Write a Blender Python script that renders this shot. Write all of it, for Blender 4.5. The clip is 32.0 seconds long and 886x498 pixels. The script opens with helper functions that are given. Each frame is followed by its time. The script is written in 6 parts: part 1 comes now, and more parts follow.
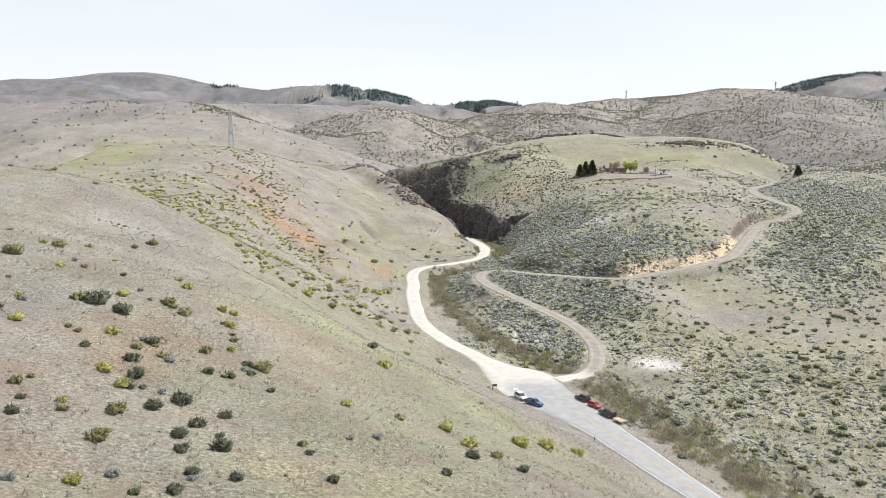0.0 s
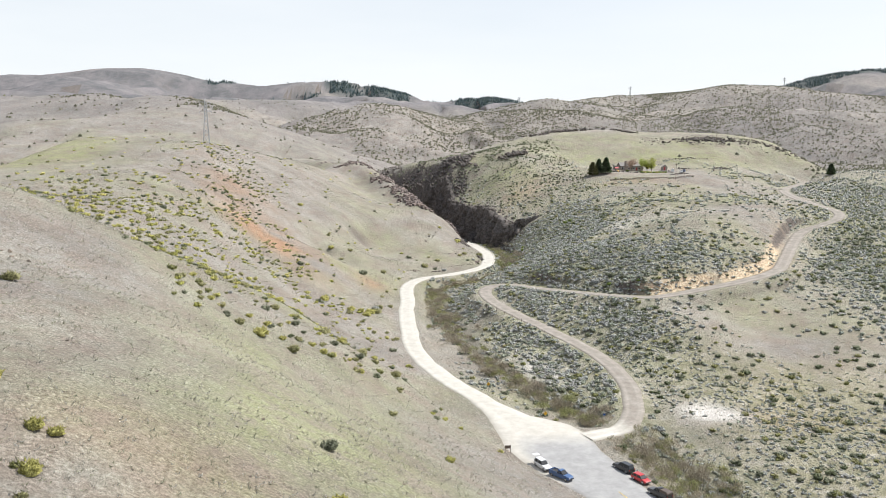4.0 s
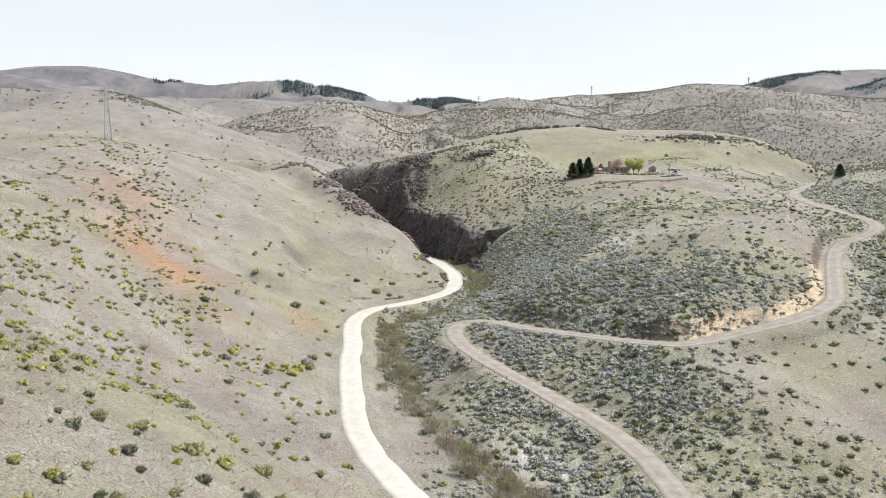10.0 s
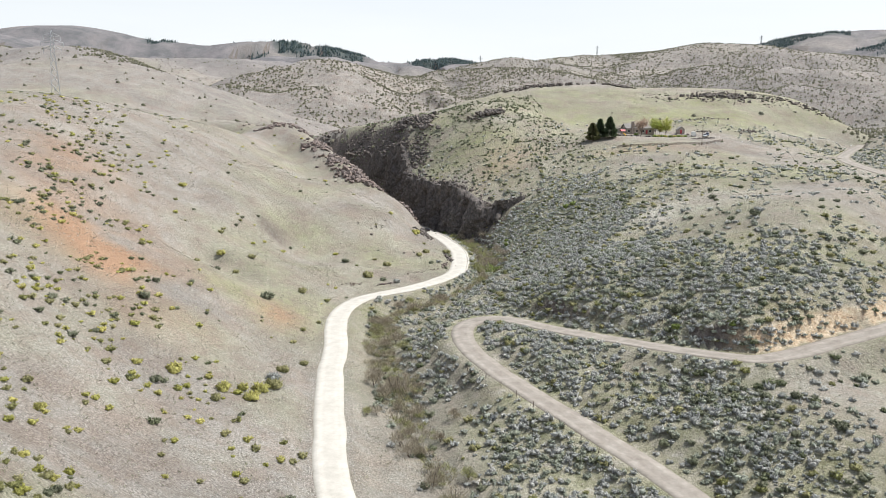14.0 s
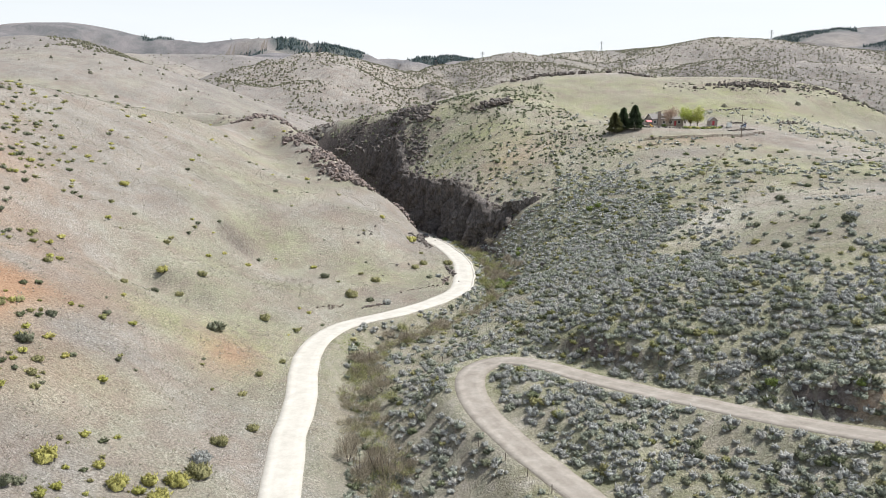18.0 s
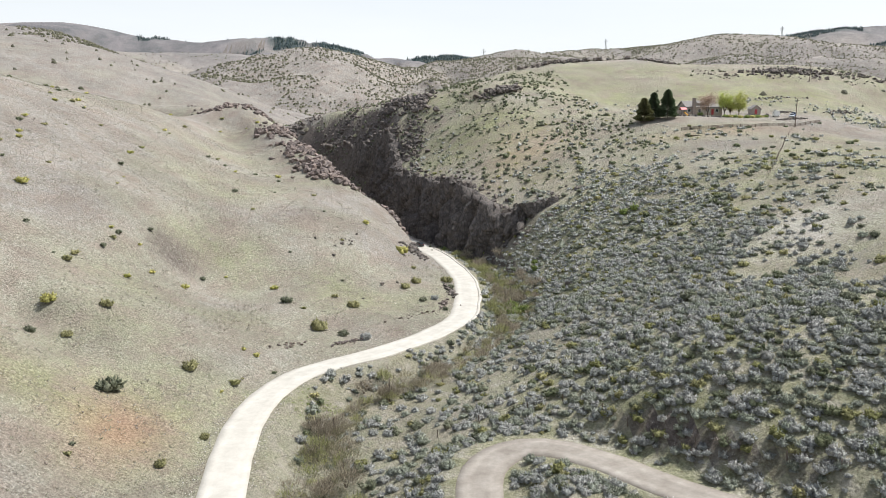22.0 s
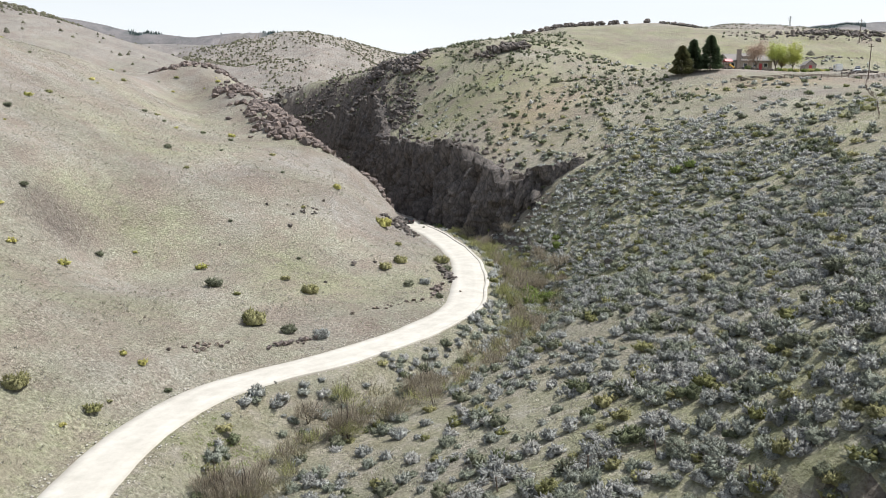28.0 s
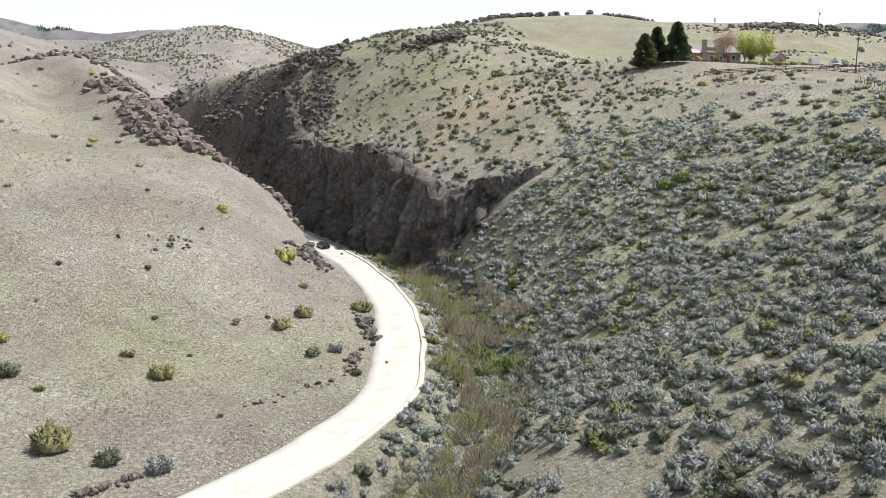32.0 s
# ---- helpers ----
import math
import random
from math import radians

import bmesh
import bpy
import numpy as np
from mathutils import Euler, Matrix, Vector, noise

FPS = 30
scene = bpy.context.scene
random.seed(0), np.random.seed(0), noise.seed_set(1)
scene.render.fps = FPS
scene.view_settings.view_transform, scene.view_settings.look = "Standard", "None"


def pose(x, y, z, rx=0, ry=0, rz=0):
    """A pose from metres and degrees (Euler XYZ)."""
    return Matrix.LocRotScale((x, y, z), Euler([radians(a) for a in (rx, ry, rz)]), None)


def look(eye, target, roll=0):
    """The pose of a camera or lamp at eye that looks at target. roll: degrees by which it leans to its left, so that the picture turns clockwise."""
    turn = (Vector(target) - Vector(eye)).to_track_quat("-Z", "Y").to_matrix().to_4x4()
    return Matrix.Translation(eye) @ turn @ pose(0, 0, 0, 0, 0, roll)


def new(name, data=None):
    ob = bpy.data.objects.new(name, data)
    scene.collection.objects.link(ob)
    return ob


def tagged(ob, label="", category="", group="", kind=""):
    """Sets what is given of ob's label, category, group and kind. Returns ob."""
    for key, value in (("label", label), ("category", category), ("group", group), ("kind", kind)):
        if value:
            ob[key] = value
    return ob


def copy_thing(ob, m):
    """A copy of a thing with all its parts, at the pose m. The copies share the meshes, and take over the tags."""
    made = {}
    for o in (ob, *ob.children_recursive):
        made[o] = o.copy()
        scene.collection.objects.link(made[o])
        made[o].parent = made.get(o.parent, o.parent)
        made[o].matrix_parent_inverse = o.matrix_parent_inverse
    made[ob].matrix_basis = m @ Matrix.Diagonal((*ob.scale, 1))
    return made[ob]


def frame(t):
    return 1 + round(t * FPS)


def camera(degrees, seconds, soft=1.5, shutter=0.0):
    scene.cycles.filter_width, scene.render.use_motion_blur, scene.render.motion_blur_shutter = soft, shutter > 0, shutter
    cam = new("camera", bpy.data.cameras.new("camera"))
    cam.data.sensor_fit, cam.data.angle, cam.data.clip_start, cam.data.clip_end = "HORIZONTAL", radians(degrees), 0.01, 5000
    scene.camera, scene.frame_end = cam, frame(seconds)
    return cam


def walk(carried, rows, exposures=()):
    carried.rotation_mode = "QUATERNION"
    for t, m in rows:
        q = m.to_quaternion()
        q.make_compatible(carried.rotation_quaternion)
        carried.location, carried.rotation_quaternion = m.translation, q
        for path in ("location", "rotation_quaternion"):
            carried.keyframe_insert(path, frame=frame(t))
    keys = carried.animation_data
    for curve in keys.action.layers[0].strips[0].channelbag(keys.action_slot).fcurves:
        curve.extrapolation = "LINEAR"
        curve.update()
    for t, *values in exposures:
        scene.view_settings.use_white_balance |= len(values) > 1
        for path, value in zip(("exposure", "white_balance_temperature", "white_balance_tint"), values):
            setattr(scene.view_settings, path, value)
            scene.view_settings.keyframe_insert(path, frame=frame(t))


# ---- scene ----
cam = camera(58.04, 32.0, 0.9)
PATH = [
    (0, (0.00, 0.00, 65.97), (6.65, 99.12, 54.55), 0.16),
    (0.5, (0.42, 6.28, 65.97), (7.13, 105.39, 54.49), 0.23),
    (1, (0.88, 12.57, 65.94), (7.55, 111.69, 54.46), 0.18),
    (1.5, (1.34, 18.92, 65.88), (7.95, 118.04, 54.37), 0.11),
    (2, (1.76, 25.34, 65.81), (8.38, 124.45, 54.25), 0.18),
    (2.5, (2.18, 31.82, 65.74), (8.85, 130.93, 54.17), 0.14),
    (3, (2.64, 38.38, 65.64), (9.29, 137.47, 53.94), 0.32),
    (3.5, (3.16, 45.00, 65.49), (9.87, 144.09, 53.80), 0.25),
    (5.5, (5.34, 70.86, 64.80), (12.03, 169.95, 53.12), 0.25),
    (6, (5.87, 77.37, 64.66), (12.52, 176.45, 52.93), 0.25),
    (6.5, (6.39, 83.78, 64.54), (13.05, 182.87, 52.84), 0.30),
    (7, (6.94, 90.05, 64.46), (13.63, 189.14, 52.78), 0.30),
    (7.5, (7.56, 96.26, 64.42), (14.12, 195.36, 52.77), 0.24),
    (8, (8.16, 102.54, 64.44), (14.63, 201.66, 52.87), 0.04),
    (8.5, (8.69, 109.03, 64.47), (15.22, 208.13, 52.82), 0.20),
    (9, (9.13, 115.67, 64.41), (16.84, 214.69, 52.74), 0.31),
    (9.5, (9.46, 122.34, 64.21), (21.27, 220.98, 52.73), 0.19),
    (10, (9.75, 128.98, 64.03), (21.68, 227.61, 52.59), 0.19),
    (10.5, (10.11, 135.51, 63.94), (22.02, 233.99, 51.29), 0.28),
    (11, (10.52, 141.90, 63.96), (22.44, 240.18, 49.86), 0.24),
    (11.5, (10.99, 148.20, 64.01), (22.97, 246.30, 48.77), 0.22),
    (12, (11.55, 154.52, 64.02), (23.54, 252.53, 48.18), 0.23),
    (12.5, (12.22, 160.87, 63.92), (24.21, 258.88, 48.10), 0.26),
    (13, (12.97, 167.18, 63.58), (24.87, 265.19, 47.70), 0.17),
    (13.5, (13.75, 173.44, 62.95), (25.53, 271.46, 47.08), 0.15),
    (14, (14.55, 179.70, 62.14), (26.42, 277.71, 46.23), 0.21),
    (14.5, (15.39, 186.00, 61.30), (27.14, 284.01, 45.31), 0.11),
    (16.5, (18.65, 211.30, 58.71), (30.31, 309.32, 42.73), -0.00),
    (17, (19.29, 217.45, 58.34), (31.00, 315.46, 42.33), 0.06),
    (17.5, (19.97, 223.77, 58.07), (31.67, 321.78, 42.01), 0.11),
    (18, (20.71, 230.22, 57.86), (32.47, 328.23, 41.85), 0.14),
    (18.5, (21.52, 236.72, 57.69), (33.30, 334.73, 41.70), 0.12),
    (19, (22.42, 243.28, 57.50), (34.20, 341.30, 41.54), 0.02),
    (19.5, (23.40, 249.87, 57.15), (35.18, 347.90, 41.29), 0.08),
    (20, (24.42, 256.44, 56.55), (36.11, 354.49, 40.75), 0.06),
    (20.5, (25.43, 263.06, 55.74), (37.06, 361.12, 39.99), 0.06),
    (21, (26.35, 269.75, 54.77), (37.94, 367.80, 38.92), 0.06),
    (21.5, (27.15, 276.47, 53.62), (38.77, 374.53, 37.83), 0.06),
    (22, (27.86, 283.14, 52.31), (39.54, 381.21, 36.58), 0.06),
    (22.5, (28.60, 289.74, 50.97), (40.37, 387.80, 35.29), 0.06),
    (23, (29.45, 296.26, 49.67), (41.22, 394.31, 33.91), 0.06),
    (23.5, (30.38, 302.69, 48.36), (42.06, 400.74, 32.58), 0.06),
    (24, (31.35, 308.85, 46.99), (43.07, 406.91, 31.27), 0.06),
    (24.5, (32.30, 314.39, 45.55), (43.82, 412.50, 30.00), 0.06),
    (25, (33.13, 318.96, 44.09), (44.48, 417.10, 28.61), 0.06),
    (25.5, (33.76, 322.38, 42.65), (44.98, 420.54, 27.16), 0.06),
    (26, (34.20, 324.76, 41.25), (45.27, 422.95, 25.89), 0.06),
    (26.5, (34.54, 326.47, 39.92), (45.41, 424.65, 24.34), 0.06),
    (28.5, (34.85, 337.63, 37.64), (47.02, 435.64, 21.93), 0.06),
    (29, (35.62, 342.29, 37.35), (47.53, 440.34, 21.73), 0.06),
    (29.5, (36.47, 347.32, 37.10), (48.31, 445.40, 21.58), 0.06),
    (30, (37.32, 352.61, 36.93), (51.35, 450.39, 21.37), 0.06),
    (30.5, (38.10, 357.88, 36.88), (58.96, 454.46, 21.51), 0.06),
    (31, (38.99, 363.21, 37.05), (59.68, 459.82, 21.65), 0.06),
    (31.5, (40.07, 368.75, 37.45), (60.71, 465.35, 21.91), 0.06),
    (32, (41.27, 374.43, 38.01), (61.82, 471.04, 22.35), 0.06),
]
walk(cam, [(t, look(eye, target, roll)) for t, eye, target, roll in PATH], [(0.0, 0.06), (28.5, 0.06), (31.0, 0.14), (32.0, 0.18)])

# ---- world, sun and sky ----
SUN_AZ, SUN_EL = 74.0, 58.0  # degrees: from +y towards +x, and above the horizon
world = bpy.data.worlds.new("sky")
scene.world = world
world.use_nodes = True
wn = world.node_tree
sky = wn.nodes.new("ShaderNodeTexSky")
sky.sky_type = "NISHITA"
sky.sun_disc = False
sky.sun_elevation = radians(SUN_EL)
sky.sun_rotation = radians(SUN_AZ)
sky.altitude = 900
sky.air_density, sky.dust_density, sky.ozone_density = 1.0, 4.0, 1.0
# a thin white veil of haze and high cloud, thickest towards the horizon
wc = wn.nodes.new("ShaderNodeTexCoord")
wsep = wn.nodes.new("ShaderNodeSeparateXYZ")
wn.links.new(wc.outputs["Generated"], wsep.inputs[0])
wramp = wn.nodes.new("ShaderNodeValToRGB")
wramp.color_ramp.elements[0].position, wramp.color_ramp.elements[0].color = 0.02, (1, 1, 1, 1)
wramp.color_ramp.elements[1].position, wramp.color_ramp.elements[1].color = 0.55, (0.12, 0.12, 0.12, 1)
wn.links.new(wsep.outputs[2], wramp.inputs[0])
wnoise = wn.nodes.new("ShaderNodeTexNoise")
wnoise.inputs["Scale"].default_value, wnoise.inputs["Detail"].default_value = 3.0, 5.0
wmap = wn.nodes.new("ShaderNodeMapping")
wmap.inputs["Scale"].default_value = (1, 1, 5)
wn.links.new(wc.outputs["Generated"], wmap.inputs["Vector"])
wn.links.new(wmap.outputs[0], wnoise.inputs["Vector"])
wfac = wn.nodes.new("ShaderNodeMath")
wfac.operation = "MULTIPLY_ADD"
wfac.inputs[1].default_value = 0.3
wn.links.new(wnoise.outputs["Fac"], wfac.inputs[0])
wmul = wn.nodes.new("ShaderNodeMath")
wmul.operation, wmul.use_clamp = "MULTIPLY", True
wn.links.new(wramp.outputs[0], wfac.inputs[2])
wn.links.new(wfac.outputs[0], wmul.inputs[0])
wmul.inputs[1].default_value = 0.85
wmix = wn.nodes.new("ShaderNodeMix")
wmix.data_type = "RGBA"
wn.links.new(wmul.outputs[0], wmix.inputs[0])
wn.links.new(sky.outputs[0], wmix.inputs[6])
wmix.inputs[7].default_value = (6.9, 7.15, 7.3, 1)
wn.links.new(wmix.outputs[2], wn.nodes["Background"].inputs[0])
wn.nodes["Background"].inputs[1].default_value = 0.14
sun_data = bpy.data.lights.new("sun", "SUN")
sun_data.energy, sun_data.angle, sun_data.color = 5.0, radians(0.55), (1.0, 0.985, 0.955)
sun_dir = Vector((math.sin(radians(SUN_AZ)) * math.cos(radians(SUN_EL)), math.cos(radians(SUN_AZ)) * math.cos(radians(SUN_EL)), math.sin(radians(SUN_EL))))
new("sun", sun_data).matrix_world = look(sun_dir * 500, (0, 0, 0))
scene.view_settings.exposure = 0.06


# ---- helpers of this scene ----
rng = np.random.default_rng(7)


def link(nt, a, b):
    nt.links.new(a, b)


def material(name):
    m = bpy.data.materials.new(name)
    m.use_nodes = True
    return m, m.node_tree, m.node_tree.nodes["Principled BSDF"]


def noise_node(nt, scale, detail=4.0, rough=0.6, coords=None):
    n = nt.nodes.new("ShaderNodeTexNoise")
    n.inputs["Scale"].default_value, n.inputs["Detail"].default_value, n.inputs["Roughness"].default_value = scale, detail, rough
    if coords is None:
        coords = nt.nodes.new("ShaderNodeNewGeometry").outputs["Position"]
    link(nt, coords, n.inputs["Vector"])
    return n.outputs["Fac"]


def ramp(nt, fac, stops):
    n = nt.nodes.new("ShaderNodeValToRGB")
    e = n.color_ramp.elements
    while len(e) < len(stops):
        e.new(0.5)
    for k, (p, c) in enumerate(stops):
        e[k].position, e[k].color = p, (*c, 1)
    link(nt, fac, n.inputs["Fac"])
    return n.outputs["Color"]


def mix(nt, fac, a, b, kind="MIX"):
    n = nt.nodes.new("ShaderNodeMix")
    n.data_type, n.blend_type = "RGBA", kind
    for slot, v in ((0, fac), (6, a), (7, b)):
        if isinstance(v, (int, float)):
            n.inputs[slot].default_value = v
        elif isinstance(v, tuple):
            n.inputs[slot].default_value = (*v, 1)
        else:
            link(nt, v, n.inputs[slot])
    return n.outputs[2]


def bump(nt, bsdf, height, strength, distance):
    b = nt.nodes.new("ShaderNodeBump")
    b.inputs["Strength"].default_value, b.inputs["Distance"].default_value = strength, distance
    link(nt, height, b.inputs["Height"])
    link(nt, b.outputs["Normal"], bsdf.inputs["Normal"])


def simple(name, colour, rough=0.8, metal=0.0, vary=0.25, scale=3.0):
    """A paint or stuff of one colour with slight blotches."""
    m, nt, bsdf = material(name)
    lo = tuple(c * (1 - vary) for c in colour)
    hi = tuple(min(1, c * (1 + vary)) for c in colour)
    link(nt, ramp(nt, noise_node(nt, scale, 5), [(0.3, lo), (0.7, hi)]), bsdf.inputs["Base Color"])
    bsdf.inputs["Roughness"].default_value, bsdf.inputs["Metallic"].default_value = rough, metal
    return m


def leafy(name, dark, light, rough=0.75, through_leaf=0.14):
    """Foliage: differs from plant to plant, from clump to clump and from leaf to leaf."""
    m, nt, bsdf = material(name)
    g = nt.nodes.new("ShaderNodeNewGeometry")
    own = nt.nodes.new("ShaderNodeAttribute")
    own.attribute_name = "plant"
    isl = ramp(nt, g.outputs["Random Per Island"], [(0.0, dark), (1.0, light)])
    tone = ramp(nt, own.outputs["Fac"], [(0.0, (0.72, 0.76, 0.62)), (0.25, (0.92, 0.97, 0.82)), (0.5, (1.0, 1.0, 1.0)), (0.8, (1.1, 1.1, 1.1)), (1.0, (1.3, 1.25, 1.24))])
    col = mix(nt, 1.0, isl, tone, "MULTIPLY")
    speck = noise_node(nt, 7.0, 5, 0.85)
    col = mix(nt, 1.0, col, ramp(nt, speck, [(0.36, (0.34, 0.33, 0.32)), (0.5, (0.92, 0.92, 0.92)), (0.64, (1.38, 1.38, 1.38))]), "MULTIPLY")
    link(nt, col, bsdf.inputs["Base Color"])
    bsdf.inputs["Roughness"].default_value = rough
    bsdf.inputs["Specular IOR Level"].default_value = 0.15
    bump(nt, bsdf, speck, 1.0, 0.22)
    thin = nt.nodes.new("ShaderNodeBsdfTranslucent")
    link(nt, col, thin.inputs["Color"])
    both = nt.nodes.new("ShaderNodeMixShader")
    both.inputs[0].default_value = through_leaf
    link(nt, bsdf.outputs[0], both.inputs[1])
    link(nt, thin.outputs[0], both.inputs[2])
    link(nt, both.outputs[0], nt.nodes["Material Output"].inputs["Surface"])
    return m


def mesh_of(name, verts, faces, mats=(), smooth=False):
    me = bpy.data.meshes.new(name)
    me.from_pydata(verts, [], faces)
    for m in mats:
        me.materials.append(m)
    if smooth:
        me.polygons.foreach_set("use_smooth", [True] * len(me.polygons))
    me.update()
    return me


def big_mesh(name, verts, tris, mats=(), smooth=False):
    """A mesh of triangles from arrays, for the large ones."""
    me = bpy.data.meshes.new(name)
    verts, tris = np.ascontiguousarray(verts, np.float32), np.ascontiguousarray(tris, np.int32)
    me.vertices.add(len(verts))
    me.vertices.foreach_set("co", verts.ravel())
    me.loops.add(tris.size)
    me.loops.foreach_set("vertex_index", tris.ravel())
    me.polygons.add(len(tris))
    me.polygons.foreach_set("loop_start", np.arange(0, tris.size, tris.shape[1], dtype=np.int32))
    if smooth:
        me.polygons.foreach_set("use_smooth", np.ones(len(tris), bool))
    for m in mats:
        me.materials.append(m)
    me.update(calc_edges=True)
    return me


def part(name, bm, mat, parent, label=""):
    me = bpy.data.meshes.new(name)
    bm.to_mesh(me)
    bm.free()
    me.materials.append(mat)
    ob = new(name, me)
    ob.parent = parent
    return tagged(ob, label)


def box(bm, cx, cy, cz, sx, sy, sz, rz=0.0, bevel=0.0):
    """A box with its centre and full sizes, turned about z, its edges rounded by bevel."""
    r = bmesh.ops.create_cube(bm, size=1.0)
    vs = r["verts"]
    m = Matrix.Translation((cx, cy, cz)) @ Matrix.Rotation(radians(rz), 4, "Z") @ Matrix.Diagonal((sx, sy, sz, 1))
    bmesh.ops.transform(bm, matrix=m, verts=vs)
    if bevel > 0:
        es = list({e for v in vs for e in v.link_edges})
        bmesh.ops.bevel(bm, geom=es, offset=bevel, segments=2, affect="EDGES", clamp_overlap=True)
    return bm


def rod(bm, a, b, ra, rb, sides=6):
    """A tapered round bar from a to b."""
    a, b = Vector(a), Vector(b)
    r = bmesh.ops.create_cone(bm, cap_ends=True, segments=sides, radius1=ra, radius2=rb, depth=(b - a).length)
    q = (b - a).to_track_quat("Z", "Y").to_matrix().to_4x4()
    bmesh.ops.transform(bm, matrix=Matrix.Translation((a + b) / 2) @ q, verts=r["verts"])
    return bm


# ---- relief: noise, lines of the land ----
def lattice(ix, iy, seed):
    h = (ix.astype(np.int64) * 374761393 + iy.astype(np.int64) * 668265263 + seed * 982451653) & 0x7FFFFFFF
    h = ((h ^ (h >> 13)) * 1274126177) & 0x7FFFFFFF
    return ((h ^ (h >> 16)) & 0xFFFF) / 32767.5 - 1.0


def wave(x, y, size, seed):
    """Smooth noise from -1 to 1 with bumps of about that size."""
    u, v = x / size, y / size
    i, j = np.floor(u), np.floor(v)
    f, g = u - i, v - j
    f, g = f * f * f * (f * (f * 6 - 15) + 10), g * g * g * (g * (g * 6 - 15) + 10)
    a, b = lattice(i, j, seed), lattice(i + 1, j, seed)
    c, d = lattice(i, j + 1, seed), lattice(i + 1, j + 1, seed)
    return (a + (b - a) * f) * (1 - g) + (c + (d - c) * f) * g


def fbm(x, y, size, seed, octaves=4, fall=0.5):
    out, amp = 0, 1.0
    for k in range(octaves):
        out = out + amp * wave(x + 31.7 * k, y - 17.3 * k, size / 2**k, seed + k)
        amp *= fall
    return out


def step(a, b, v):
    t = np.clip((v - a) / (b - a), 0, 1)
    return t * t * (3 - 2 * t)


def line_of(rows, gap=10.0):
    """Points along a line of the land, at most gap apart."""
    p = np.array(rows, float)
    out = [p[0]]
    for a, b in zip(p[:-1], p[1:]):
        n = max(1, int(np.hypot(*(b - a)[:2]) / gap))
        out += [a + (b - a) * k / n for k in range(1, n + 1)]
    return np.array(out)


def rounded(rows, gap=2.0):
    """A curve through the rows (Catmull-Rom), at steps of about gap."""
    p = np.array(rows, float)
    p = np.vstack([2 * p[0] - p[1], p, 2 * p[-1] - p[-2]])
    out = []
    for k in range(1, len(p) - 2):
        n = max(2, int(np.hypot(*(p[k + 1] - p[k])[:2]) / gap))
        t = np.linspace(0, 1, n, endpoint=False)[:, None]
        a, b, c, d = p[k - 1 : k + 3]
        out.append(0.5 * (2 * b + (c - a) * t + (2 * a - 5 * b + 4 * c - d) * t**2 + (3 * b - a - 3 * c + d) * t**3))
    return np.vstack(out + [p[-2:-1]])


def nearest(x, y, curve, limit=60.0):
    """Distance from each place to a curve, the curve's height there, its index, and the side (positive: right of its direction)."""
    x, y = np.asarray(x, float).ravel(), np.asarray(y, float).ravel()
    best, zz, ii, side = np.full(x.shape, 1e9), np.zeros(x.shape), np.zeros(x.shape), np.zeros(x.shape)
    lo, hi = curve[:, :2].min(0) - limit, curve[:, :2].max(0) + limit
    pick = np.where((x > lo[0]) & (x < hi[0]) & (y > lo[1]) & (y < hi[1]))[0]
    px, py = x[pick], y[pick]
    bb, bz, bi, bs = best[pick], zz[pick], ii[pick], side[pick]
    for k in range(len(curve) - 1):
        a, b = curve[k], curve[k + 1]
        d = b - a
        l2 = d[0] ** 2 + d[1] ** 2 + 1e-9
        t = np.clip(((px - a[0]) * d[0] + (py - a[1]) * d[1]) / l2, 0, 1)
        ex, ey = px - a[0] - t * d[0], py - a[1] - t * d[1]
        r = np.hypot(ex, ey)
        m = r < bb
        bb = np.where(m, r, bb)
        bz = np.where(m, a[2] + t * d[2], bz)
        bi = np.where(m, k + t, bi)
        bs = np.where(m, np.sign(ex * d[1] - ey * d[0]), bs)
    best[pick], zz[pick], ii[pick], side[pick] = bb, bz, bi, bs
    return best, zz, ii, side


# the valley: the gravel road, the creek beside it, the dirt road with its switchback
ROAD = [(104, 30, -4), (92, 70, -3), (77, 110, -1.5), (65, 135, -0.6), (59.8, 151, 0), (55.3, 170, 0), (49.8, 192, 0), (43, 214, 0.3), (37, 232, 0.8), (27.7, 254, 1.6), (18, 276, 2.3),
        (11.8, 304, 3.2), (10, 344, 4.4), (11, 377, 5.5), (11.4, 403, 6.4), (18, 423.2, 7), (32.8, 435.7, 7.3), (44.5, 446.9, 7.7), (53.5, 461, 8.2), (58, 485, 9), (59, 506, 9.5), (56.5, 530, 10), (52.5, 547, 10.5), (45, 570, 11.5), (34, 600, 13), (20, 640, 15)]
CREEK = [(120, 30, -9), (104, 70, -8), (90, 115, -6), (80, 150, -4.5), (74, 185, -3.6), (64, 222, -2.6), (53, 246, -1.8), (41, 274, -0.6), (33, 300, 0.4), (27, 330, 1.2), (24, 360, 2.2),
         (23, 390, 3.4), (27, 411, 4.2), (39, 424, 4.8), (53, 437, 5.2), (64, 455, 5.8), (69, 480, 6.4), (70.5, 505, 7.2), (68, 530, 8), (62, 553, 9), (52, 580, 10.3), (40, 618, 12.5), (20, 660, 17), (0, 700, 22), (-25, 740, 28), (-45, 800, 36)]
